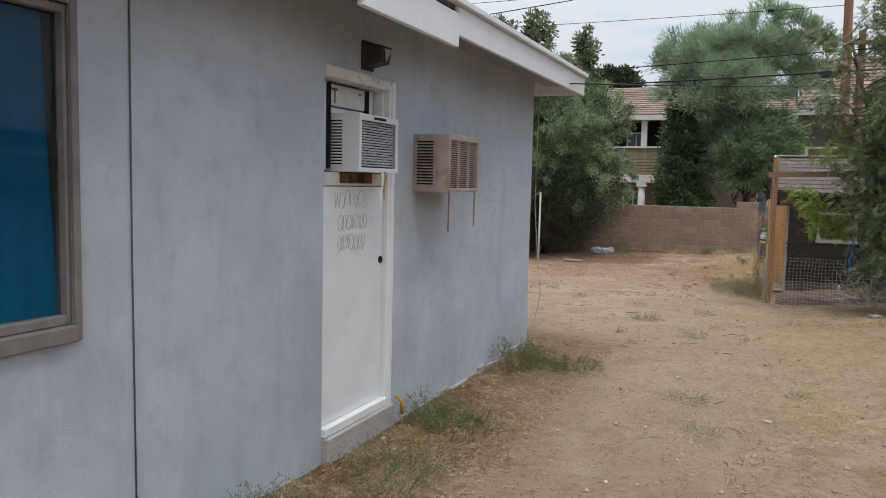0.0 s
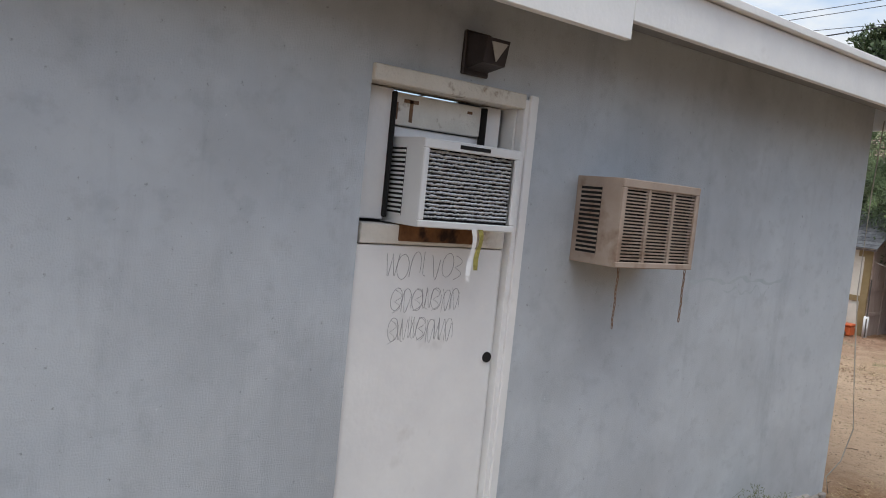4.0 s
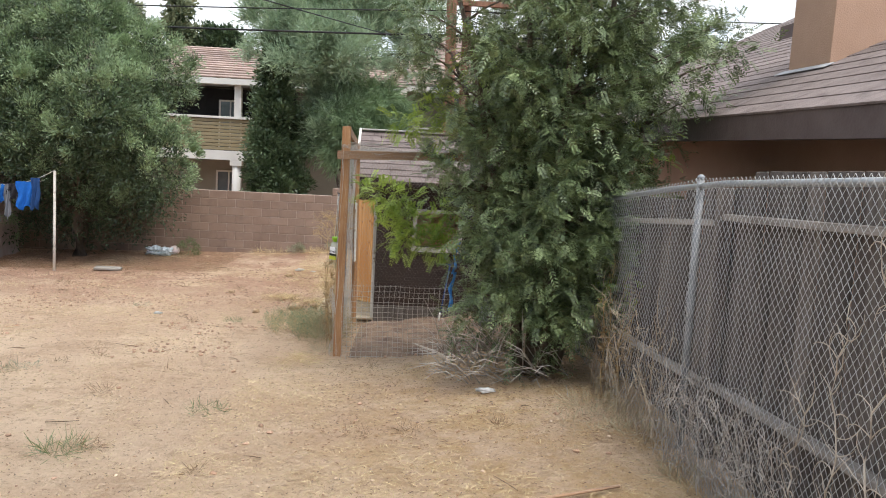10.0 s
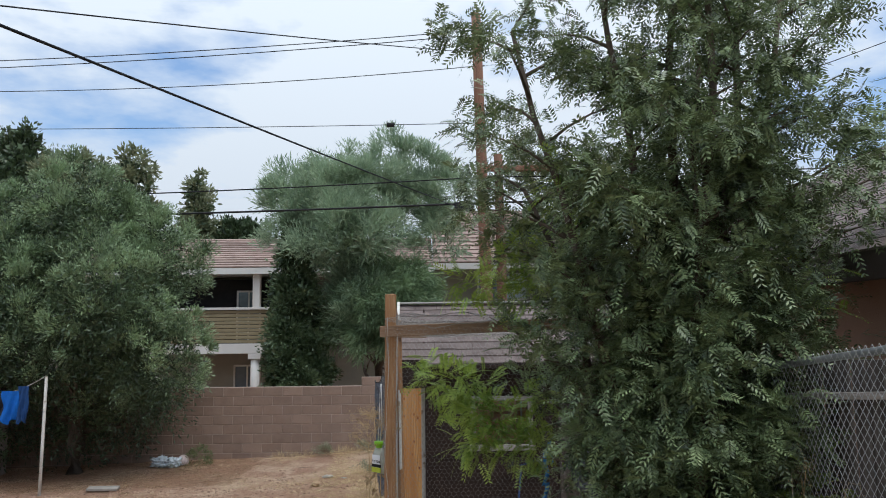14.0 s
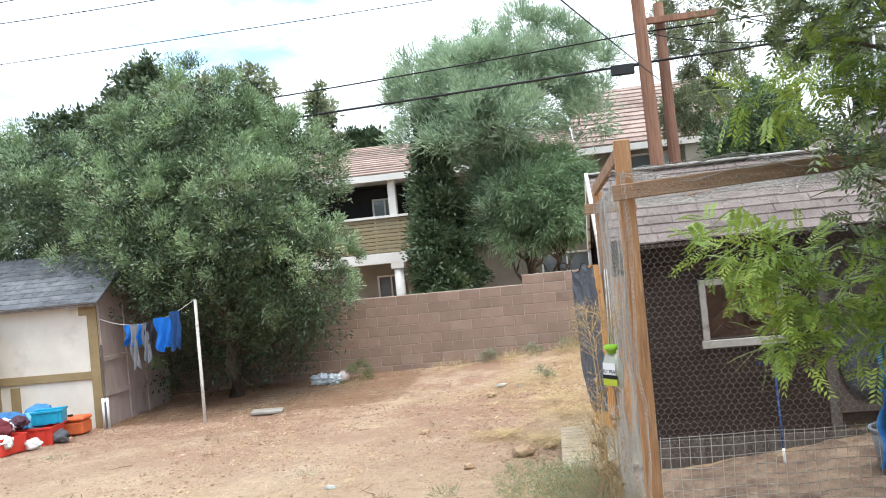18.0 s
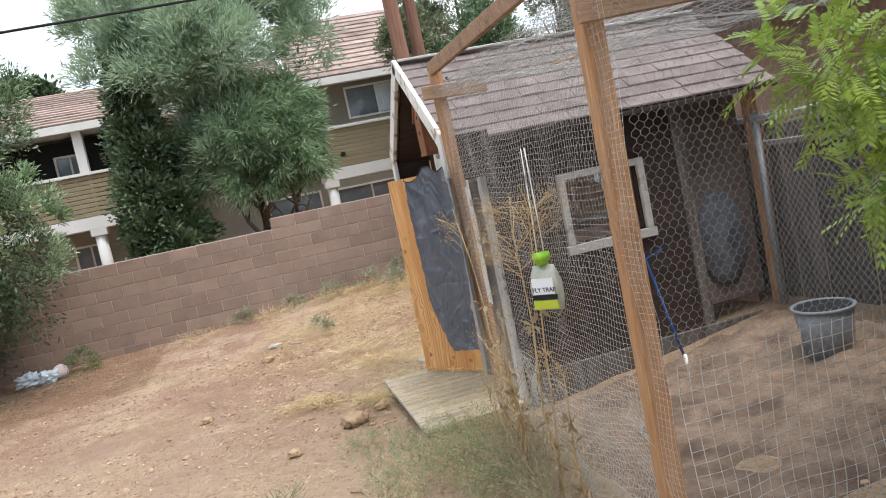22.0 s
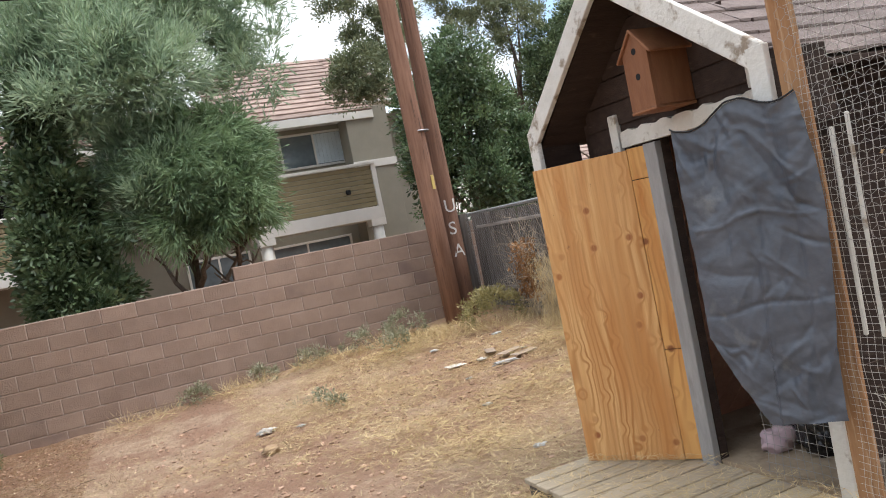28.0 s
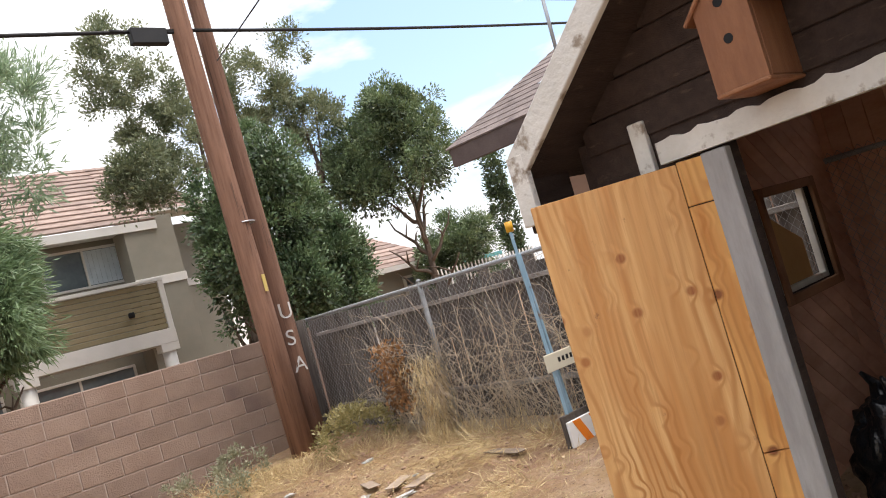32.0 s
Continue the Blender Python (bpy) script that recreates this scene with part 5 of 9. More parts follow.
        slab("soffit", x0, x1 + (0.5 if x1 > 5 else 0.0), ey + 0.06, 0, ez + 0.0, ez + 0.06, CTRIM, c)
    return c


build_condo()


# ---- trees ----
def branches(bm, base, top_r, height, spread, n, r, seed, levels=2, lean=(0, 0), first=0.25):
    """Trunk and limbs; gives back the ends and points along the limbs."""
    rr = random.Random(seed)
    ends = []
    trunk = [Vector(base)]
    for k in range(1, 7):
        trunk.append(Vector((base[0] + lean[0] * k / 6 + rr.uniform(-0.06, 0.06) * height * 0.1, base[1] + lean[1] * k / 6 + rr.uniform(-0.06, 0.06) * height * 0.1, base[2] + height * 0.72 * k / 6)))
    tube(bm, trunk, [r * (1 - 0.75 * k / 6) for k in range(7)], 8)
    for i in range(n):
        u = first + (1 - first) * (i + rr.random() * 0.6) / n
        k = min(5, int(u * 6))
        s = trunk[k].lerp(trunk[k + 1], u * 6 - k if u < 1 else 1)
        az = i * 2.4 + rr.uniform(-0.5, 0.5)
        ln = spread * (1.0 - 0.55 * u) * rr.uniform(0.7, 1.1)
        rise = height * rr.uniform(0.10, 0.30)
        pts = [s]
        for q in range(1, 6):
            v = q / 5
            pts.append(s + Vector((math.cos(az) * ln * v, math.sin(az) * ln * v, rise * v ** 1.3)) + Vector((rr.uniform(-1, 1), rr.uniform(-1, 1), rr.uniform(-1, 1))) * 0.05 * ln)
        tube(bm, pts, [r * 0.42 * (1 - 0.8 * q / 5) for q in range(6)], 5)
        ends.extend(pts[2:])
        for b in range(2):
            e = pts[2 + b] + Vector((rr.uniform(-1, 1), rr.uniform(-1, 1), rr.uniform(0.1, 0.9))) * ln * 0.45
            tube(bm, [pts[2 + b], (pts[2 + b] + e) / 2 + Vector((0, 0, 0.05)), e], [r * 0.18, r * 0.12, r * 0.05], 4)
            ends.extend([(pts[2 + b] + e) / 2, e])
    return ends


def crown_points(blobs, n, clump, seed, shell=0.55):
    """Places for leaves: in small clumps that sit mostly near the outside of several overlapping lobes, with gaps."""
    r = np.random.default_rng(seed)
    wts = np.array([b[3] * b[4] * b[5] for b in blobs]) ** 0.67
    wts /= wts.sum()
    per = 26
    m = n // per
    pick = r.choice(len(blobs), m, p=wts)
    B = np.array(blobs)[pick]
    d = r.normal(size=(m, 3))
    d /= np.linalg.norm(d, axis=1)[:, None]
    rad = shell + (1.06 - shell) * r.random(m) ** 0.55
    c = B[:, :3] + d * rad[:, None] * B[:, 3:6]
    out = np.repeat(d, per, 0)
    off = r.normal(size=(m * per, 3))
    p = np.repeat(c, per, 0) + off * clump
    out = out * 0.8 + off / (np.linalg.norm(off, axis=1)[:, None] + 1e-6) * 0.8
    return p, out


def lobed(cx, cy, cz, rx, ry, rz, n, seed, small=0.42):
    """A crown as one main lobe and n smaller ones on it."""
    r = random.Random(seed)
    b = [(cx, cy, cz, rx * 0.8, ry * 0.8, rz * 0.8)]
    for k in range(n):
        az, el = r.uniform(0, math.tau), math.asin(r.uniform(-0.75, 1))
        s = r.uniform(0.7, 1.2) * small
        b.append((cx + math.cos(az) * math.cos(el) * rx * 0.78, cy + math.sin(az) * math.cos(el) * ry * 0.78, cz + math.sin(el) * rz * 0.78, rx * s, ry * s, rz * s))
    return b


def core(blobs, k):
    return [(b[0], b[1], b[2], b[3] * k, b[4] * k, b[5] * k) for b in blobs]


def puffs(blobs, n, rad, per, seed, up=0.5, dense=0.62):
    """Sprigs: rosettes of leaves that radiate from points on the skin of the lobes, with gaps between them."""
    r = np.random.default_rng(seed)
    B = np.array(blobs)
    w = (B[:, 3] * B[:, 4] * B[:, 5]) ** 0.67
    B = B[r.choice(len(B), n, p=w / w.sum())]
    d = r.normal(size=(n, 3))
    d[:, 2] = np.where(d[:, 2] < -0.6, -d[:, 2], d[:, 2])
    d /= np.linalg.norm(d, axis=1)[:, None]
    c = B[:, :3] + d * B[:, 3:6] * r.uniform(0.72, 1.0, (n, 1))
    ax = d + np.array((0, 0, up))
    ax /= np.linalg.norm(ax, axis=1)[:, None]
    k = r.uniform(0.6, 1.3, (n, 1)) * rad
    q = np.repeat(ax, per, 0) + r.normal(size=(n * per, 3)) * dense
    q /= np.linalg.norm(q, axis=1)[:, None]
    p = np.repeat(c, per, 0) + q * np.repeat(k, per, 0) * r.uniform(0.15, 1.0, (n * per, 1))
    return p, q


def puffy_tree(name, label, base, blobs, n, rad, per, fill, size, material, seed, trunk_r, height, spread, limbs, up=0.5, dense=0.62, inner=0.72, aim=3.0, group=""):
    t = thing(name, *base, label=label, category="tree", group=group)
    bm = bmesh.new()
    branches(bm, (0, 0, -0.1), 0.02, height, spread, limbs, trunk_r, seed)
    part("trunk", bm, BARK, t)
    b0 = [(b[0] - base[0], b[1] - base[1], b[2] - base[2], *b[3:]) for b in blobs]
    p, q = puffs(b0, n, rad, per, seed, up, dense)
    leaves("crown", p, q * aim, size[0], size[1], material, t, r=np.random.default_rng(seed + 1))
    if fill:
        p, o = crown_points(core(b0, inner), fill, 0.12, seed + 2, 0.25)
        # CYPRESS inside paler crowns: shade between sprigs put into leaf colour.
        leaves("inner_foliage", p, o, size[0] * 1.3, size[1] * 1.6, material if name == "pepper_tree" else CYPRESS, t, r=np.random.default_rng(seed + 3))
    return t


# Last four low lobes added to darken the shaded hollow under the crown.
L1 = lobed(-3.4, 14.2, 2.6, 1.85, 1.6, 2.15, 16, 3) + lobed(-6.2, 14.7, 3.0, 2.2, 1.5, 2.0, 14, 4) + lobed(-8.8, 15.2, 3.2, 1.9, 1.5, 1.5, 10, 5) + [(-2.3, 14.1, 1.7, 1.0, 0.9, 1.1), (-3.9, 14.0, 4.7, 0.8, 0.8, 0.8), (-3.6, 13.7, 1.55, 1.2, 0.9, 0.8), (-4.6, 13.8, 1.6, 1.0, 0.8, 0.9), (-3.0, 13.4, 2.2, 1.1, 0.8, 0.9), (-4.6, 13.2, 2.5, 1.1, 0.7, 0.9), (-2.1, 13.9, 1.5, 0.7, 0.6, 0.8), (-10.6, 15.6, 3.0, 1.6, 1.3, 1.6), (-5.1, 15.4, 0.5, 0.8, 0.4, 0.9), (-4.0, 15.5, 0.5, 0.9, 0.35, 0.9), (-3.0, 15.55, 0.6, 0.7, 0.3, 0.8), (-3.1, 14.7, 0.8, 0.9, 0.7, 0.8), (-4.3, 14.7, 0.7, 0.9, 0.7, 0.9), (-2.3, 15.0, 0.9, 0.6, 0.6, 0.7), (-5.3, 14.8, 0.6, 0.8, 0.7, 0.9)]
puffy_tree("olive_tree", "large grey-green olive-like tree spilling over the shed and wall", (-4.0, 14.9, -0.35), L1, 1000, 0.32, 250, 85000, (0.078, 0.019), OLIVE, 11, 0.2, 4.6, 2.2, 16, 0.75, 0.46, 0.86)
rc = random.Random(9)
C1 = [(-0.8 + rc.uniform(-0.3, 0.3) * (1 - k / 13), 20.5 + rc.uniform(-0.2, 0.2), 0.5 + 0.36 * k, (0.86 - 0.055 * k) * rc.uniform(0.75, 1.2), 0.8 - 0.05 * k, 0.42) for k in range(13)]
puffy_tree("cypress_tree", "dark narrow evergreen in front of the apartment building", (-0.8, 20.5, -0.3), C1, 300, 0.34, 110, 14000, (0.13, 0.055), leaf_mat("ivy_green_leaf", (0.040, 0.070, 0.034), (0.165, 0.225, 0.105), 0.4, 0.15, 3.0), 21, 0.12, 4.6, 0.5, 10, 0.4, 0.7)
P1 = lobed(0.8, 21.2, 5.2, 2.4, 1.7, 1.7, 16, 6, 0.36) + lobed(0.9, 20.6, 2.9, 0.9, 0.9, 1.3, 8, 8) + [(1.9, 21.3, 7.0, 0.7, 0.6, 0.9), (0.4, 21.3, 6.7, 0.8, 0.7, 0.8), (3.2, 21.3, 6.0, 0.8, 0.8, 0.9), (-0.9, 21.2, 6.0, 0.7, 0.7, 0.8)]
puffy_tree("pepper_tree", "tall pepper tree with feathery upright grey-green sprays", (1.4, 21.3, -0.3), P1 + [(3.4, 21.3, 5.0, 0.7, 0.7, 0.9), (2.7, 21.3, 6.6, 0.7, 0.6, 0.8)], 380, 0.58, 220, 12000, (0.19, 0.026), PEPPER, 31, 0.16, 5.5, 1.8, 14, 0.9, 0.42)
P2L = lobed(1.95, 20.4, 3.2, 0.95, 0.8, 1.35, 12, 7, 0.4) + [(1.6, 20.3, 2.3, 0.7, 0.7, 0.8), (2.3, 20.3, 2.4, 0.6, 0.6, 0.8), (1.0, 20.5, 2.6, 0.7, 0.6, 1.0)]
puffy_tree("pepper_tree", "smaller weeping pepper tree with bright soft foliage", (2.1, 20.4, -0.3), P2L, 230, 0.50, 220, 9000, (0.20, 0.024), leaf_mat("fresh_green_leaf", (0.085, 0.140, 0.068), (0.290, 0.395, 0.205), 0.45, 0.3, 1.2), 35, 0.12, 3.2, 0.8, 10, -0.9, 0.36)
FAR = ((-15.5, 34, 11.4, 2.4, 51), (-12.4, 33, 10.3, 2.2, 52), (-9.9, 33, 10.8, 0.9, 55), (-7.9, 36, 10.4, 0.6, 53), (-20.5, 36, 10.6, 3.3, 54), (-6.3, 37, 8.6, 1.1, 56))
for i, (x, y, h, rx, sd) in enumerate(FAR):
    b = lobed(x, y, h * 0.76, rx, rx, h * 0.24, 14, sd, 0.34)
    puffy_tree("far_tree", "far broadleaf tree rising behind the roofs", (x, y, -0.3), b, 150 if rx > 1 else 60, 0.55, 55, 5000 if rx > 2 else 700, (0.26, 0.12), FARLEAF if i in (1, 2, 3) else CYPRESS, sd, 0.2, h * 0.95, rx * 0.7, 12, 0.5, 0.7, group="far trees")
CEDARLEAF = leaf_mat("cedar_green_leaf", (0.034, 0.066, 0.030), (0.190, 0.280, 0.130), 0.4, 0.15, 1.6)
GARDENLEAF = leaf_mat("garden_green_leaf", (0.055, 0.092, 0.042), (0.235, 0.310, 0.150), 0.4, 0.15, 2.0)
# x, y, lowest and highest foliage, half width, puffs, inner leaves, leaf, seed
GAR = ((6.2, 23.0, 6.0, 8.5, 0.75, 80, 0, FARLEAF, 61), (6.9, 23.1, 5.0, 6.9, 0.85, 90, 0, FARLEAF, 71), (6.0, 22.5, 4.3, 5.5, 0.8, 90, 0, FARLEAF, 68), (8.9, 23.2, 5.4, 8.1, 0.5, 55, 0, FARLEAF, 69), (10.2, 23.0, 4.0, 8.3, 0.9, 120, 0, FARLEAF, 62),
       (12.0, 22.0, 3.0, 6.4, 1.7, 420, 9000, GARDENLEAF, 63), (7.25, 20.6, 0.6, 5.4, 1.35, 420, 16000, CEDARLEAF, 64), (8.2, 20.4, 0.5, 3.4, 0.75, 160, 6000, CEDARLEAF, 67), (14.8, 24.0, 0.4, 3.4, 1.15, 170, 5000, GARDENLEAF, 65), (11.0, 24.6, 2.0, 4.4, 0.6, 50, 0, GARDENLEAF, 66))
for x, y, z0, z1, rx, nb, fill, lf, sd in GAR:
    b = lobed(x, y, (z0 + z1) / 2, rx, rx, (z1 - z0) / 2, 14, sd, 0.34)
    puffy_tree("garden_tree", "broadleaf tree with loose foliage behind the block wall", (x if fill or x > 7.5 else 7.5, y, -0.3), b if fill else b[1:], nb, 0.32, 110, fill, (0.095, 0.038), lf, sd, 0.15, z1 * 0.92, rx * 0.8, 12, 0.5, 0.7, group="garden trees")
b = [(23.0, 30.0, 1.0 + 0.55 * k, 0.55 - 0.04 * k, 0.5, 0.45) for k in range(10)]
puffy_tree("cypress_tree", "thin dark cypress far beyond the fence", (23.0, 30.0, -0.3), b, 70, 0.3, 60, 3000, (0.16, 0.06), CYPRESS, 75, 0.1, 5.0, 0.3, 6, 0.6, 0.7)


# ---- poles and wires ----
def build_poles():
    for x, y, lab, hh, lean, k in ((4.02, 15.32, "brown wooden utility pole with a yellow tag", 9.0, -0.18, 0.84), (4.31, 15.50, "second wooden utility pole with painted white letters", 5.95, -0.04, 0.76)):
        p = thing("utility_pole", x, y, 0.0, label=lab, category="utility pole", group="utility poles")
        rod("shaft", [(lean * u, 0, -0.3 + (hh + 0.3) * u) for u in (0, 0.2, 0.4, 0.6, 0.8, 1)], [k * r for r in (0.16, 0.152, 0.145, 0.136, 0.127, 0.118)], POLEWOOD, p, sides=16)
    c = thing("clothes_pole", -3.52, 12.53, -0.4, label="thin white painted clothes-line pole in the dirt", category="pole")
    rod("shaft", [(0, 0, -0.1), (0.005, 0.003, 0.9), (0.012, 0, 1.88), (0.012, 0, 1.9)], [0.026, 0.025, 0.024, 0.020], OLDWHITE, c, sides=10)


build_poles()


# ---- wire mesh helpers ----
def wires(name, lines, r, material, parent=None, label=""):
    """Thin three-sided wires along polylines, as one piece of netting."""
    vs, fs = [], []
    for pts in lines:
        p = np.array(pts, float)
        d = np.gradient(p, axis=0)
        d /= np.linalg.norm(d, axis=1)[:, None] + 1e-9
        ref = np.array((0.31, 0.83, 0.47))
        a = np.cross(d, ref)
        a /= np.linalg.norm(a, axis=1)[:, None] + 1e-9
        b = np.cross(d, a)
        o = len(vs)
        for k in range(3):
            ang = k * math.tau / 3
            vs.extend((p + r * (math.cos(ang) * a + math.sin(ang) * b)).tolist())
        n = len(p)
        for k in range(3):
            k2 = (k + 1) % 3
            for i in range(n - 1):
                fs.append((o + k * n + i, o + k * n + i + 1, o + k2 * n + i + 1, o + k2 * n + i))
    return pydata(name, vs, fs, material, parent, label, True)


def net(origin, u, v, w, h, kind, cell, bulge=0.02, seed=0, top=None):
    """Polylines of a net on the plane origin + a*u + b*v; hex: chicken wire, diamond: chain link, grid: welded."""
    o, u, v = Vector(origin), Vector(u).normalized(), Vector(v).normalized()
    n = u.cross(v)
    lines = []

    def at(a, b):
        k = bulge * noise.noise((a * 1.3 + seed, b * 1.3, seed)) + bulge * 0.5 * noise.noise((a * 4 + seed, b * 4, 2))
        j = bulge * 0.35
        return tuple(o + u * (a + j * noise.noise((a * 3, b * 3, seed + 9))) + v * (b + j * noise.noise((a * 3, b * 3, seed + 5))) + n * k)
    if kind == "grid":
        for k in range(int(h / cell) + 1):
            lines.append([at(w * i / 24, k * cell) for i in range(25)])
        for k in range(int(w / cell) + 1):
            hh = h
            lines.append([at(k * cell, hh * i / 14) for i in range(15)])
        return lines
    half = cell / 2
    for k in range(int(w / half) + 1):
        pts, b, side = [], 0.0, 1 if k % 2 == 0 else -1
        while b < h:
            a = k * half + side * half * 0.49
            pts.append(at(a, b))
            if kind == "hex":
                pts.append(at(a, b + cell * 0.40))
                b += cell * 0.74
            else:
                b += half * 1.15
            side = -side
        if len(pts) > 2:
            lines.append(pts)
    return lines


WIRE = mat("galvanised_wire", (0.30, 0.285, 0.265), (0.42, 0.40, 0.37), 30, 0.5, 0.0, metal=0.4)
PALEWIRE = mat("pale_welded_wire", (0.46, 0.43, 0.38), (0.60, 0.57, 0.52), 30, 0.5, 0.0, metal=0.2)
CHAIN = mat("chain_link_wire", (0.44, 0.44, 0.43), (0.58, 0.58, 0.57), 30, 0.5, 0.0, metal=0.3)


# ---- wire pen beside the playhouse ----
def build_pen():
    ox, oy = 2.4, 5.5
    w = thing("wire_pen", ox, oy, 0, label="homemade timber-framed chicken pen clad in wire mesh", category="pen")

    def loc(x, y, z):
        return (x - ox, y - oy, z)
    beam("post", loc(2.375, 5.60, -0.3), loc(2.39, 5.60, 2.24), 0.075, 0.085, CEDAR, w)
    beam("post", loc(2.41, 7.80, -0.35), loc(2.375, 7.78, 2.14), 0.085, 0.045, CEDAR, w)
    beam("post", loc(4.68, 5.58, -0.1), loc(4.68, 5.58, 2.0), 0.085, 0.085, CEDAR, w)
    beam("rail", loc(2.31, 5.515, 1.95), loc(4.72, 5.515, 2.03), 0.035, 0.085, CEDAR_H, w)
    beam("rail", loc(2.26, 7.735, 2.0), loc(2.68, 7.735, 1.99), 0.035, 0.085, CEDAR_H, w)
    beam("brace", loc(2.40, 5.65, 2.21), loc(2.36, 7.83, 2.15), 0.035, 0.085, CEDAR_H, w)
    beam("loose_stick", loc(3.05, 7.55, 2.02), loc(3.75, 7.45, 2.09), 0.016, 0.016, CEDAR, w)
    beam("pole_white", loc(2.40, 7.62, 0.62), loc(2.39, 7.60, 1.42), 0.014, 0.014, OLDWHITE, w)
    beam("pole_white", loc(2.41, 7.70, 0.62), loc(2.40, 7.68, 1.38), 0.016, 0.014, OLDWHITE, w)
    wires("side_netting", net(loc(2.365, 5.45, -0.1), (0, 1, 0), (0, 0, 1), 2.34, 2.15, "grid", 0.027, 0.05, 3), 0.0008, PALEWIRE, w)
    wires("side_netting", net(loc(2.345, 5.45, 0.95), (0, 1, 0), (0.0, 0, 1), 2.34, 1.1, "hex", 0.05, 0.06, 5), 0.0008, WIRE, w)
    wires("front_netting", net(loc(2.42, 5.485, 0.5), (1, 0, 0), (0, 0, 1), 2.3, 1.48, "hex", 0.036, 0.02, 1), 0.0008, WIRE, w)
    wires("front_netting", net(loc(2.42, 5.48, -0.15), (1, 0, 0), (0, 0, 1), 2.3, 0.79, "grid", 0.052, 0.05, 2), 0.0021, PALEWIRE, w)
    wires("roof_netting", net(loc(2.37, 5.42, 2.03), (1, 0, 0), (0, 1, -0.01), 2.3, 2.34, "hex", 0.055, 0.10, 6), 0.0012, WIRE, w)
    wires("roof_netting", net(loc(2.35, 5.44, 2.05), (0, 1, -0.02), (1, 0, -0.05), 2.3, 1.3, "grid", 0.052, 0.11, 8), 0.0013, WIRE, w)
    wires("loose_netting", net(loc(2.30, 5.6, -0.15), (0.03, 1, 0), (-0.08, 0, 1), 2.0, 0.62, "grid", 0.032, 0.20, 12), 0.0011, PALEWIRE, w)
    return w


build_pen()


def blue_tape():
    """A crinkled strip of blue plastic tied to the front netting."""
    t = thing("blue_tape", 3.57, 5.45, 0, label="crinkled strip of faded blue plastic tied to the wire netting", category="tape")
    B = mat("blue_plastic_tape", (0.02, 0.15, 0.52), (0.10, 0.36, 0.80), 14, 0.35, 0.3, 40)
    for nm, z0, z1, x0, x1, w in (("strip", 1.13, 0.80, 0.0, -0.04, 0.034), ("strip", 0.82, 0.42, -0.03, -0.06, 0.045), ("tail", 1.12, 0.95, -0.02, 0.03, 0.02)):
        vs, n = [], 14
        for k in range(n + 1):
            u = k / n
            cx, a = x0 + (x1 - x0) * u + 0.014 * math.sin(u * 9 + z0), 0.9 * math.sin(u * 7 + z1)
            for s in (-0.5, 0.5):
                for d in (0, 0.003):
                    vs.append((cx + s * w * math.cos(a), d + s * w * math.sin(a) * 0.6, z0 + (z1 - z0) * u))
        fs = []
        for k in range(n):
            b, e = 4 * k, 4 * k + 4
            fs += [(b, b + 2, e + 2, e), (b + 1, e + 1, e + 3, b + 3), (b, e, e + 1, b + 1), (b + 2, b + 3, e + 3, e + 2)]
        pydata(nm, vs, fs, B, t, "", True)


blue_tape()


# ---- fence along the right ----
def rail_z(y):
    return 1.835 + 0.022 * (2.45 - y) if y < 2.45 else max(1.42, 1.835 - 0.085 * (y - 2.45))


def fence_x(y):
    return 4.86 - 0.0175 * max(0.0, y - 2.45)


OLDCHAIN = mat("dull_chain_link", (0.26, 0.255, 0.245), (0.38, 0.375, 0.36), 30, 0.6, 0.0, metal=0.3)
STRINGER = mat("pale_stringer", (0.26, 0.228, 0.20), (0.40, 0.355, 0.315), 3, 0.85, 0.5, 40, stain=(0.10, 0.08, 0.07), stain_scale=2, stain_at=(0.52, 0.72), stretch=(7, 0.6, 7), vary=0.15)


OLDPOST = mat("dull_galvanised_post", (0.20, 0.205, 0.21), (0.33, 0.335, 0.34), 9, 0.6, 0.1, 80, metal=0.4)


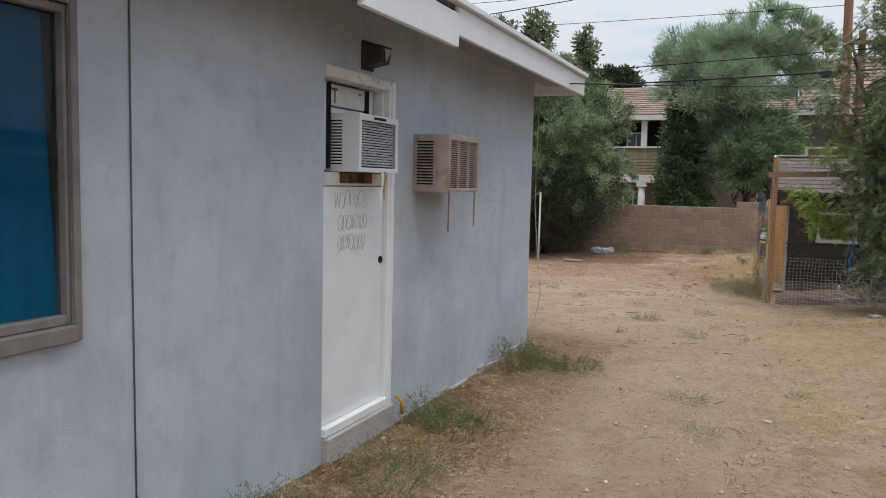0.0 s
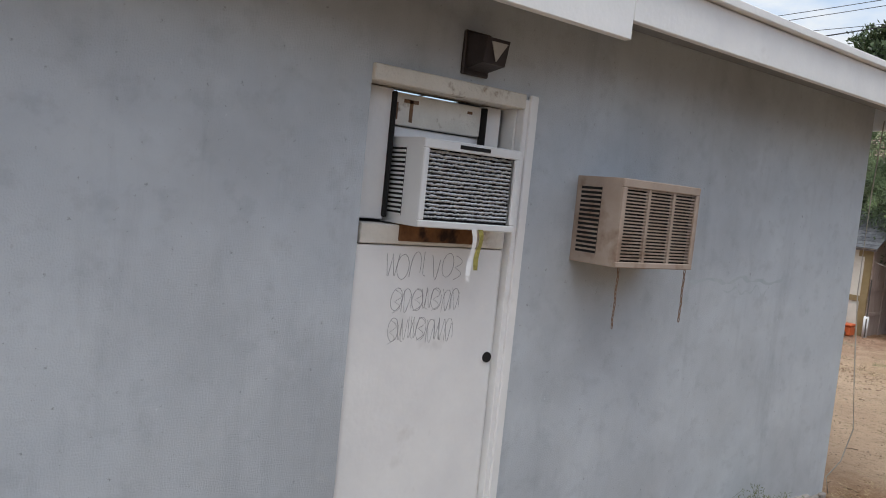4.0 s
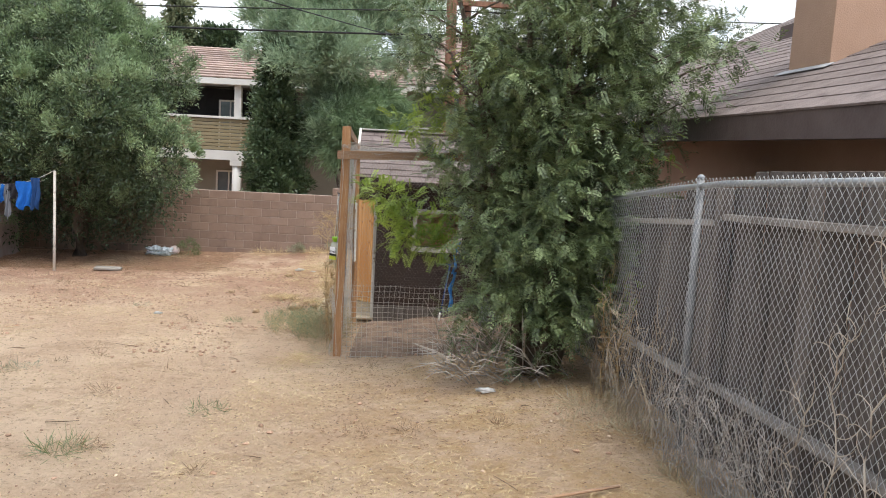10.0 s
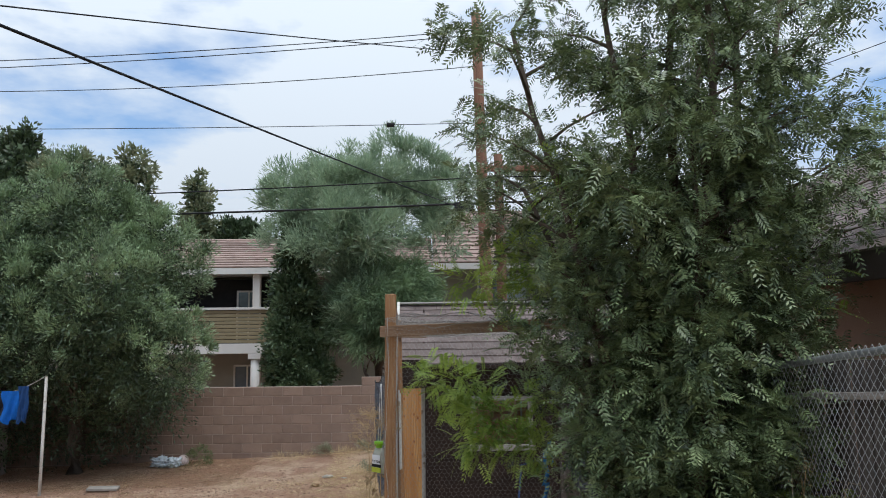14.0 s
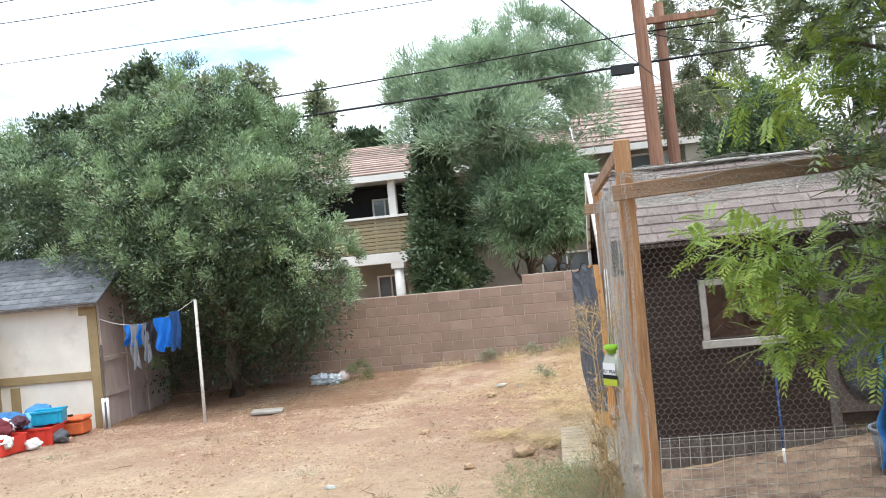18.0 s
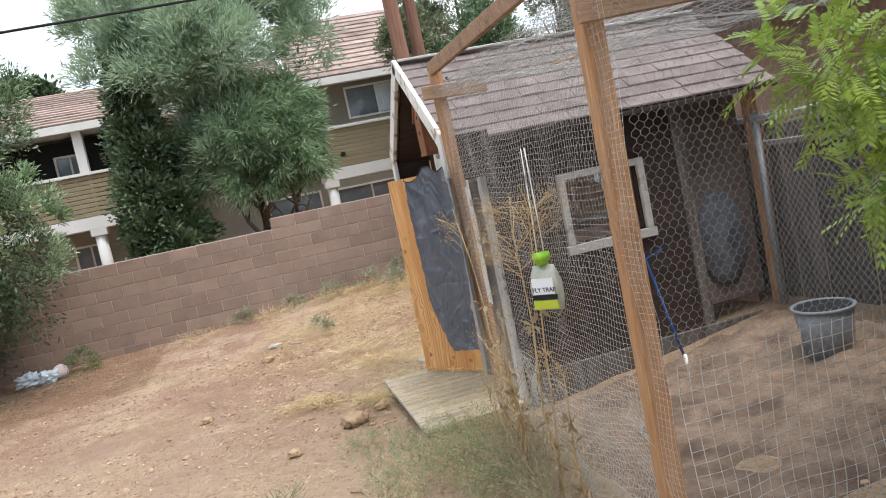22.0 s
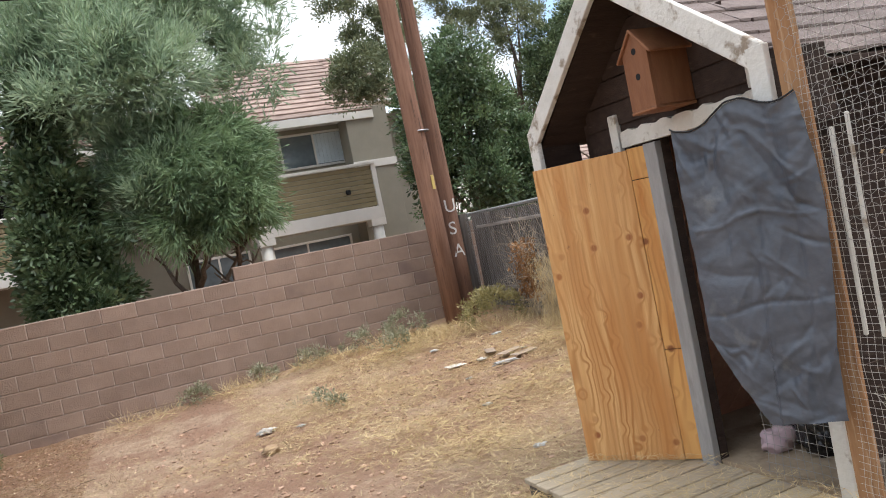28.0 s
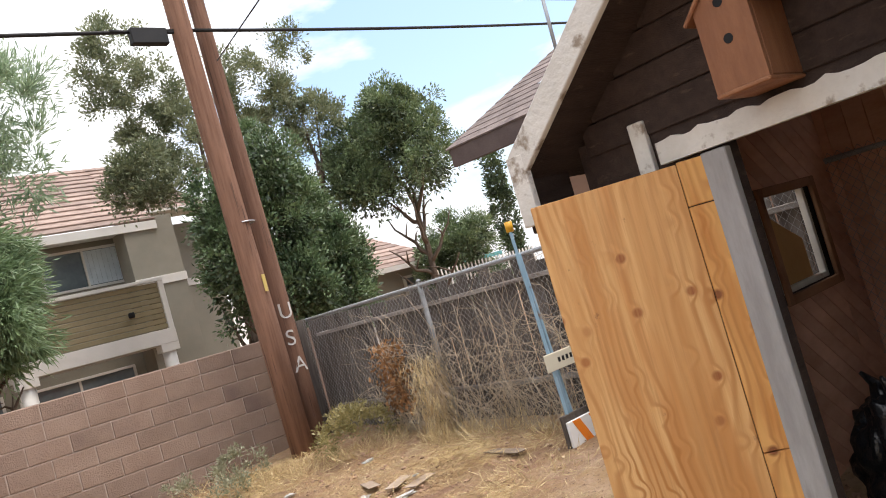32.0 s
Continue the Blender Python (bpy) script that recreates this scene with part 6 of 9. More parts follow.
def build_fence():
    f = thing("chain_link_fence", 0, 0, 0, label="galvanised chain-link fence with top rail and line posts", category="fence")
    for y in (-4.5, -0.6, 2.45, 5.2, 8.0, 10.7, 13.4):
        x, z = fence_x(y), rail_z(y)
        p = rod("post", [(x, y, ground_z(x, y) - 0.2), (x, y, z + 0.03)], 0.024, OLDPOST, f, sides=10)
        rod("cap", [(x, y, z + 0.031), (x, y, z + 0.05), (x, y, z + 0.062)], [0.027, 0.025, 0.008], OLDPOST, p, sides=10)
    rod("stub_post", [(4.93, 0.31, 1.2), (4.93, 0.31, 2.08), (4.93, 0.31, 2.095)], [0.028, 0.028, 0.018], METAL, f, sides=10)
    ys = [-6 + 0.9 * k for k in range(25)]
    rod("top_rail", [(fence_x(y), y, rail_z(y)) for y in ys if y <= 15.8], 0.02, METAL, f, sides=8)
    for a, b in ((-6.0, 2.45), (2.45, 5.2), (5.2, 8.0), (8.0, 10.7), (10.7, 13.4), (13.4, 15.75)):
        za, zb2 = ground_z(4.8, a) - 0.02, rail_z(a)
        m = 0.052 if a < 2.4 else 0.056
        slope = (rail_z(b) - rail_z(a)) / (b - a)
        wires("link_mesh", net((fence_x(a) - 0.03, a, za), (fence_x(b) - fence_x(a), b - a, slope * (b - a)), (0, -0.0, 1), b - a, zb2 - za + 0.045, "diamond", m, 0.02, a), 0.0019 if a < 8 else 0.0020, CHAIN if a < 8 else OLDCHAIN, f)
    b = thing("board_fence", 0, 0, 0, label="weathered grey-brown vertical board fence behind the chain link", category="fence")
    y = -6.0
    data = {}
    while y < 15.9:
        x = fence_x(y) + 0.16
        gz = ground_z(4.9, y) - 0.2
        top = rail_z(y) + 0.03 if y < 2.3 else rail_z(y) - 0.03
        hgt = round(top - gz + random.uniform(-0.03, 0.03), 1)
        if hgt not in data:
            data[hgt] = box(bmesh.new(), 0, 0.018, 0, 0.134, 0, hgt, None, 0.003)
            data[hgt] = part("board", data[hgt], GREYWOOD, b)
            o = data[hgt]
        else:
            o = new("board", data[hgt].data)
            o.parent = b
        o.location, o.rotation_euler = (x + random.uniform(0, 0.008), y, gz), (random.uniform(-0.012, 0.012), 0, 0)
        y += 0.149
    for a, c, z0, z1 in ((-6, -1.5, 1.72, 1.72), (-1.45, 2.3, 1.72, 1.64), (2.35, 6.0, 1.60, 1.40), (-6, -1.6, 0.72, 0.72), (-1.55, 2.3, 0.72, 0.58), (2.35, 6.0, 0.55, 0.45), (6.05, 10.6, 1.22, 1.22), (10.65, 15.6, 1.22, 1.22), (10.65, 15.6, 0.35, 0.35)):
        beam("stringer", (fence_x(a) + 0.115, a, z0), (fence_x(c) + 0.115, c, z1), 0.075, 0.04, STRINGER, b)
    beam("end_post", (fence_x(15.7) - 0.05, 15.70, -0.2), (fence_x(15.7) - 0.05, 15.70, rail_z(15.7) + 0.02), 0.12, 0.10, GREYWOOD, b)
    for y in (-1.5, 2.3, 6.02, 10.62):
        beam("fence_post", (fence_x(y) + 0.10, y, ground_z(4.8, y) - 0.2), (fence_x(y) + 0.10, y, rail_z(y) - 0.02), 0.085, 0.085, GREYWOOD, b)


build_fence()


# ---- near tree with pinnate leaves ----
def pinnate(name, places, outward, material, parent, seed, length=0.14, pairs=6, leaflet=(0.046, 0.0135)):
    """Compound leaves: pairs of narrow leaflets along a drooping stalk."""
    r = np.random.default_rng(seed)
    n = len(places)
    d = outward * 0.7 + r.normal(size=(n, 3)) * 0.75 + np.array((0, 0, -0.12))
    d /= np.linalg.norm(d, axis=1)[:, None]
    s = np.cross(d, np.array((0, 0, 1.0)) + r.normal(size=(n, 3)) * 0.35)
    s /= np.linalg.norm(s, axis=1)[:, None] + 1e-9
    up = np.cross(s, d)
    L = (length * r.uniform(0.65, 1.25, n))[:, None]
    vs = []
    for k in range(pairs):
        t = (k + 1.0) / (pairs + 0.5)
        base = places + d * L * t - np.array((0, 0, 1.0)) * (L * 0.22 * t * t)
        for sg in ((1, -1) if k < pairs - 1 else (1, -1)):
            ld = d * 0.62 + s * sg * 0.78 - np.array((0, 0, 0.22))
            ld /= np.linalg.norm(ld, axis=1)[:, None]
            ls = np.cross(ld, up)
            sz = (leaflet[0] * (1.0 - 0.35 * abs(t - 0.5)) * r.uniform(0.8, 1.2, n))[:, None]
            wd = leaflet[1] * r.uniform(0.8, 1.2, n)[:, None]
            vs.append(np.stack([base, base + ld * sz * 0.45 + ls * wd * 0.5, base + ld * sz, base + ld * sz * 0.45 - ls * wd * 0.5], 1))
    v = np.concatenate(vs, 0).reshape(-1, 3)
    m = len(v) // 4
    me = bpy.data.meshes.new(name)
    me.vertices.add(4 * m)
    me.vertices.foreach_set("co", v.astype(np.float32).ravel())
    me.loops.add(4 * m)
    me.loops.foreach_set("vertex_index", np.arange(4 * m, dtype=np.int32))
    me.polygons.add(m)
    me.polygons.foreach_set("loop_start", np.arange(0, 4 * m, 4, dtype=np.int32))
    me.update(calc_edges=True)
    me.materials.append(material)
    ob = new(name, me)
    ob.parent = parent
    return ob


def build_ash():
    bx, by, bz = 4.25, 4.45, 0.03
    t = thing("ash_tree", bx, by, bz, label="young many-stemmed tree with drooping pinnate leaves by the fence", category="tree")
    rr = random.Random(5)
    ends = []
    for k, (dx, dy, hh) in enumerate(((-0.35, 0.1, 4.6), (0.15, 0.15, 5.2), (0.6, 0.0, 4.6), (-0.75, 0.5, 3.0), (1.15, 0.2, 3.3), (0.1, -0.3, 3.6), (-0.85, 0.1, 4.0), (-0.1, 0.2, 2.6), (0.35, 0.1, 2.9), (0.75, 0.0, 4.2), (0.3, -0.2, 4.9))):
        bm = bmesh.new()
        st = [Vector((dx * 0.15 + dx * (q / 7) ** 1.4, dy * 0.15 + dy * q / 7, -0.1 + hh * q / 7)) + Vector((rr.uniform(-0.05, 0.05), rr.uniform(-0.05, 0.05), 0)) for q in range(8)]
        tube(bm, st, [0.045 * (1 - 0.8 * q / 7) + 0.006 for q in range(8)], 7)
        for i in range(19):
            u = 0.15 + 0.85 * (i / 18) ** 0.8
            q = min(6, int(u * 7))
            s = st[q].lerp(st[q + 1], u * 7 - q)
            az = i * 2.4 + k
            ln = rr.uniform(0.45, 0.95) * (1.0 if u < 0.7 else 0.7) * (0.6 if s.z < 2.1 else 1.0)
            pts = [s + Vector((math.cos(az) * ln * v, math.sin(az) * ln * 0.85 * v, ln * (0.75 * v - 0.35 * v * v))) for v in (0, 0.33, 0.66, 1.0)]
            tube(bm, pts, [0.014, 0.010, 0.007, 0.003], 4)
            for v in (0.35, 0.6, 0.8, 1.0):
                ends.append((pts[0].lerp(pts[-1], v) + Vector((0, 0, 0.04)), Vector((math.cos(az), math.sin(az), 0.15))))
        part("stem", bm, BARK, t)
    P, O = [], []
    g = np.random.default_rng(77)
    for c, o in ends:
        c, o = np.array(c), np.array(o)
        if g.random() < 0.10:
            continue
        # a leafy twig: leaves set along it, hanging outwards
        tw = o + g.normal(size=3) * 0.45
        tw = tw / np.linalg.norm(tw) * g.uniform(0.16, 0.34)
        for q in range(24):
            P.append(c + tw * g.uniform(-0.2, 1.0) + g.normal(size=3) * 0.055)
            O.append(tw / np.linalg.norm(tw) * 0.9 + g.normal(size=3) * 0.6)
    for k in range(800):
        az, z = g.uniform(0, math.tau), g.uniform(0.10, 2.1)
        rad = (0.62 if z < 1.4 else 0.75) * g.uniform(0.25, 1.05) * (0.75 if z < 0.5 else 1.0)
        P.append(np.array((math.cos(az) * rad - 0.05, math.sin(az) * rad * 0.9, z)))
        O.append(np.array((math.cos(az), math.sin(az), 0.0)))
    for k in range(3000):
        az, z = g.uniform(0, math.tau), g.uniform(0.5, 3.2)
        rad = 0.85 * math.sqrt(g.random())
        P.append(np.array((math.cos(az) * rad + 0.1, math.sin(az) * rad * 0.8, z)))
        O.append(np.array((math.cos(az), math.sin(az), 0.0)))
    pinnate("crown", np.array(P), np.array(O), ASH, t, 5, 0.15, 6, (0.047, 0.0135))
    P, O = [], []
    for cx, cy, cz, rx, m in ((2.56, 4.95, 1.58, 0.12, 16), (2.70, 4.95, 1.52, 0.15, 30), (2.86, 4.95, 1.46, 0.15, 30), (2.68, 4.95, 1.41, 0.11, 16), (2.83, 4.95, 1.32, 0.13, 24), (3.0, 4.95, 1.27, 0.15, 28), (3.17, 4.95, 1.28, 0.15, 26), (2.80, 4.95, 1.13, 0.12, 22), (2.91, 4.95, 1.06, 0.13, 24), (3.08, 4.95, 1.10, 0.14, 26), (3.25, 4.95, 1.05, 0.15, 24), (3.34, 4.92, 1.32, 0.18, 26), (2.85, 4.92, 2.18, 0.20, 36), (3.06, 4.90, 2.26, 0.22, 40), (3.25, 4.85, 2.40, 0.22, 34), (3.25, 4.85, 2.12, 0.2, 26), (5.15, 4.6, 2.15, 0.28, 40), (4.9, 4.0, 0.95, 0.22, 24), (3.5, 4.6, 2.8, 0.3, 30)):
        m = int(m * 1.5)
        d = g.normal(size=(m, 3))
        d /= np.linalg.norm(d, axis=1)[:, None]
        off = 0.15 if cx < 3.6 else 0.0
        P.extend(np.array((cx - bx + off, cy - by, cz - bz + 0.5 * off)) + d * rx * g.uniform(0.4, 1.0, (m, 1)))
        O.extend(d * 0.8 + np.array((-0.35, 0.0, 0.25)))
    pinnate("new_growth", np.array(P), np.array(O), ASHNEW, t, 6, 0.15, 8, (0.042, 0.0120))
    for a, b in (((-0.2, 0.1, 1.0), (-1.15, 0.5, 2.0)), ((-0.2, 0.1, 0.8), (-0.95, 0.5, 1.5)), ((-0.1, 0.1, 0.6), (-0.85, 0.4, 1.05)), ((-0.3, 0.2, 1.9), (-0.75, 0.2, 2.6))):
        rod("limb", sag(a, b, -0.12, 6), [0.02, 0.018, 0.015, 0.012, 0.009, 0.006, 0.003], BARK, t)
    # dead grey twigs at the foot
    bm = bmesh.new()
    for k in range(150):
        a = Vector((rr.uniform(-0.85, 0.25), rr.uniform(-0.45, 0.35), rr.uniform(0, 0.22)))
        d = Vector((rr.uniform(-1, 0.3), rr.uniform(-1, 0.2), rr.uniform(0.0, 0.7))).normalized() * rr.uniform(0.25, 0.6)
        tube(bm, [a, a + d * 0.5 + Vector((0, 0, 0.05)), a + d], [0.005, 0.004, 0.002], 4)
    part("dead_brush", bm, mat("dead_twig", (0.34, 0.30, 0.26), (0.50, 0.45, 0.39), 8, 0.9, 0.1), t)


build_ash()


# ---- small plants and litter ----
STALK = mat("dry_stalk", (0.40, 0.27, 0.13), (0.56, 0.41, 0.22), 8, 0.9, 0.1)
WEED = leaf_mat("weed_green", (0.075, 0.11, 0.04), (0.22, 0.25, 0.10), patch=14)
DULL = leaf_mat("dull_weed", (0.20, 0.21, 0.12), (0.40, 0.38, 0.26), patch=9)
DRYLEAF = leaf_mat("dry_leaf", (0.20, 0.11, 0.05), (0.36, 0.21, 0.10))


PALEWEED = leaf_mat("pale_weed", (0.34, 0.28, 0.17), (0.58, 0.49, 0.32))
PALELEAF = leaf_mat("withered_leaf", (0.26, 0.17, 0.085), (0.46, 0.34, 0.19))


def clump(name, label, x, y, rad, h, n, material, seed, width=0.008, up=1.4, group="weeds"):
    r = np.random.default_rng(seed)
    t = thing(name, x, y, ground_z(x, y) - 0.01, label=label, category="weed", group=group)
    a, q = r.uniform(0, math.tau, n), rad * np.sqrt(r.random(n))
    p = np.stack([np.cos(a) * q, np.sin(a) * q, np.zeros(n)], 1)
    o = np.stack([np.cos(a) * 0.5, np.sin(a) * 0.5, np.full(n, up)], 1)
    b = leaves("foliage", p, o * 1.3, h, width, material, t, r=r)
    b["kind"] = "stuff"
    return t


GREEN_WEEDS = ((0.35, -4.9, 0.32, 0.16, 420), (0.45, -3.9, 0.35, 0.15, 520), (0.55, -3.2, 0.30, 0.13, 380), (0.42, -1.12, 0.22, 0.15, 260), (0.66, -0.95, 0.18, 0.08, 110), (0.25, -1.5, 0.2, 0.12, 200), (0.22, 0.05, 0.16, 0.10, 60))
DEADGRASS = leaf_mat("rusty_dead_grass", (0.22, 0.12, 0.05), (0.56, 0.38, 0.17), 0.7, 0.1, 10.0)
for k, (x, y, rad, h, n) in enumerate(GREEN_WEEDS):
    clump("grass_clump", "patchy green and dry grass at the foot of the wall", x, y, rad, h * 0.8, int(n * 0.45), WEED, 200 + k, 0.004, 0.8)
    clump("dry_grass", "flattened rusty brown dry grass by the wall", x + 0.10, y + 0.2, rad * 1.4, h * 0.7, int(n * 0.9), DEADGRASS, 230 + k, 0.0045, 0.3)
for k, (x, y, rad, h, n) in enumerate(((1.86, -1.67, 0.14, 0.10, 110), (2.05, -2.51, 0.12, 0.09, 90), (0.86, 2.52, 0.14, 0.15, 150), (1.65, 1.3, 0.13, 0.13, 120), (1.55, 3.5, 0.16, 0.10, 90), (-0.42, 4.7, 0.15, 0.09, 110), (-1.2, 5.6, 0.12, 0.08, 70), (-1.8, 6.5, 0.13, 0.09, 80), (0.9, 7.6, 0.12, 0.09, 80), (-0.6, 8.6, 0.12, 0.08, 70), (-3.0, 8.2, 0.12, 0.08, 70), (3.1, -4.6, 0.15, 0.07, 80), (2.7, -1.2, 0.12, 0.08, 70), (-4.6, 10.5, 0.15, 0.1, 90), (-1.9, 15.2, 0.4, 0.14, 240), (1.5, 13.9, 0.2, 0.08, 120))):
    clump("weed_tuft", "small sparse weed tuft growing from bare dirt", x, y, rad, h, n, DULL if k % 2 else WEED, 300 + k, 0.005, 0.45)
for k, (x, y, rad, h, n) in enumerate(((4.55, 3.3, 0.22, 0.22, 200), (4.68, 1.9, 0.13, 0.16, 120), (4.70, 0.9, 0.14, 0.14, 120), (4.66, 2.7, 0.16, 0.22, 160), (4.40, 3.0, 0.25, 0.12, 140), (2.2, 6.4, 0.14, 0.34, 200), (2.22, 6.75, 0.14, 0.40, 240), (2.2, 6.95, 0.12, 0.34, 180), (2.25, 7.2, 0.12, 0.3, 160), (2.2, 5.75, 0.12, 0.14, 120))):
    clump("dry_weed", "pale dry weeds against the chain-link fence" if x > 3 else "pale dry weeds against the wire pen", x, y, rad, h, n, PALEWEED, 360 + k, 0.004, 0.9)
for k, (x, y, rad, h, n) in enumerate(((3.6, 14.6, 0.45, 0.18, 500), (4.1, 14.1, 0.4, 0.22, 500), (4.4, 13.2, 0.3, 0.22, 380), (4.45, 12.6, 0.3, 0.26, 380), (4.4, 11.9, 0.25, 0.22, 300), (3.2, 15.5, 0.5, 0.2, 400), (2.3, 15.6, 0.5, 0.22, 500), (1.2, 15.6, 0.4, 0.2, 350), (0.0, 15.6, 0.4, 0.2, 350), (3.9, 11.6, 0.5, 0.14, 400))):
    clump("tall_straw", "tall bleached straw and brambles by the far fence", x, y, rad, h, n, STRAW, 380 + k, 0.005, 0.45)


DEADWEED = leaf_mat("dead_weed", (0.12, 0.072, 0.036), (0.34, 0.22, 0.115), 0.8, 0.1, 12.0)
rw = random.Random(61)
for k in range(95):
    x, y = rw.uniform(-4.5, 4.4), rw.uniform(-5.5, 14.5)
    if (x < 0.3 and y < 0.3) or (x > 1.8 and y > 5.2):
        continue
    clump("dead_tuft", "small flattened dead brown weed on the dirt", x, y, rw.uniform(0.04, 0.13), rw.uniform(0.06, 0.13), rw.randint(22, 60), DEADWEED, 900 + k, 0.0045, 0.22, "dead weeds")


def feathery_weed(x, y, rad, h, n, seed, material, label):
    """A soft bushy weed: thin branching stems set with tiny leaves."""
    r = np.random.default_rng(seed)
    t = thing("feathery_weed", x, y, ground_z(x, y) - 0.015, label=label, category="weed", group="feathery weeds")
    lines, lp, ld = [], [], []
    for k in range(n):
        a, q = r.uniform(0, math.tau), rad * math.sqrt(r.random())
        p = np.array((math.cos(a) * q, math.sin(a) * q, 0.0))
        d = np.array((math.cos(a) * 0.7 * q / rad, math.sin(a) * 0.7 * q / rad, 1.0)) + r.normal(size=3) * 0.22
        pts, st = [p], h * r.uniform(0.5, 1.1) / 6
        for e in range(6):
            d = d + r.normal(size=3) * 0.22
            pts.append(pts[-1] + d / np.linalg.norm(d) * st)
        lines.append(pts)
        for e in range(2, 7):
            for _ in range(5):
                lp.append(pts[e] + r.normal(size=3) * 0.008)
                ld.append(d / np.linalg.norm(d) * 0.5 + r.normal(size=3) * 0.5)
        for e in (3, 5):
            b = pts[e] + r.normal(size=3) * np.array((0.04, 0.04, 0.02)) + np.array((0, 0, 0.035))
            lines.append([pts[e], (pts[e] + b) / 2, b])
            lp += [b + r.normal(size=3) * 0.01 for _ in range(6)]
            ld += [r.normal(size=3) for _ in range(6)]
    o = wires("stem_tangle", lines, 0.0011, STALK if material is not WEED else material, t)
    o["kind"] = "stuff"
    o = leaves("foliage", np.array(lp), np.array(ld) * 1.5, 0.024, 0.0042, material, t, r=r)
    o["kind"] = "stuff"


GREYGREEN = leaf_mat("grey_green_weed", (0.115, 0.16, 0.080), (0.32, 0.38, 0.21), patch=7)
for k, (x, y, rad, h, n) in enumerate(((1.80, 6.92, 0.30, 0.34, 95), (2.04, 7.00, 0.24, 0.38, 90), (1.66, 7.25, 0.26, 0.22, 55), (2.10, 7.55, 0.22, 0.26, 60), (1.85, 7.7, 0.25, 0.17, 45), (1.55, 8.1, 0.25, 0.12, 34), (2.0, 6.5, 0.2, 0.24, 40))):
    feathery_weed(x, y, rad, h, n, 340 + k, GREYGREEN, "grey-green feathery weed beside the wire pen")
for k, (x, y, rad, h, n) in enumerate(((0.30, -1.18, 0.14, 0.30, 60), (0.55, -1.12, 0.22, 0.20, 50), (0.80, -0.98, 0.18, 0.12, 30), (0.30, -3.05, 0.20, 0.22, 60), (0.50, -3.25, 0.2, 0.18, 46), (0.5, -4.3, 0.24, 0.18, 50), (0.38, -5.1, 0.26, 0.2, 60))):
    feathery_weed(x, y, rad, h, n, 360 + k, WEED, "green wispy weed at the foot of the house wall")


def low_bush(x, y, rad, n, seed, material, label):
    t = thing("low_bush", x, y, ground_z(x, y) - 0.02, label=label, category="bush", group="low bushes")
    p, q = puffs([(0, 0, rad * 0.5, rad, rad, rad * 0.7)], n, 0.12, 60, seed, 0.8, 0.6)
    p[:, 2] = np.maximum(p[:, 2], 0.0)
    o = leaves("foliage", p, q * 2.5, 0.045, 0.016, material, t, r=np.random.default_rng(seed))
    o["kind"] = "stuff"


low_bush(4.12, 14.35, 0.36, 50, 5, leaf_mat("olive_straw", (0.15, 0.14, 0.05), (0.44, 0.37, 0.17), patch=8), "small olive-green weedy bush at the foot of the pole")
low_bush(3.3, 15.35, 0.26, 18, 6, DULL, "low green weeds along the block wall")
for k, (x, y, rad) in enumerate(((2.7, 15.55, 0.2), (2.1, 15.68, 0.15), (1.45, 15.7, 0.12), (0.6, 15.72, 0.14), (3.0, 14.9, 0.16))):
    low_bush(x, y, rad, 10, 60 + k, DULL, "low grey-green weeds in the straw along the wall")
low_bush(1.72, 13.4, 0.13, 6, 7, DULL, "small green weed in the straw")
low_bush(-1.75, 15.3, 0.24, 14, 8, WEED, "low green weeds beside the ball")


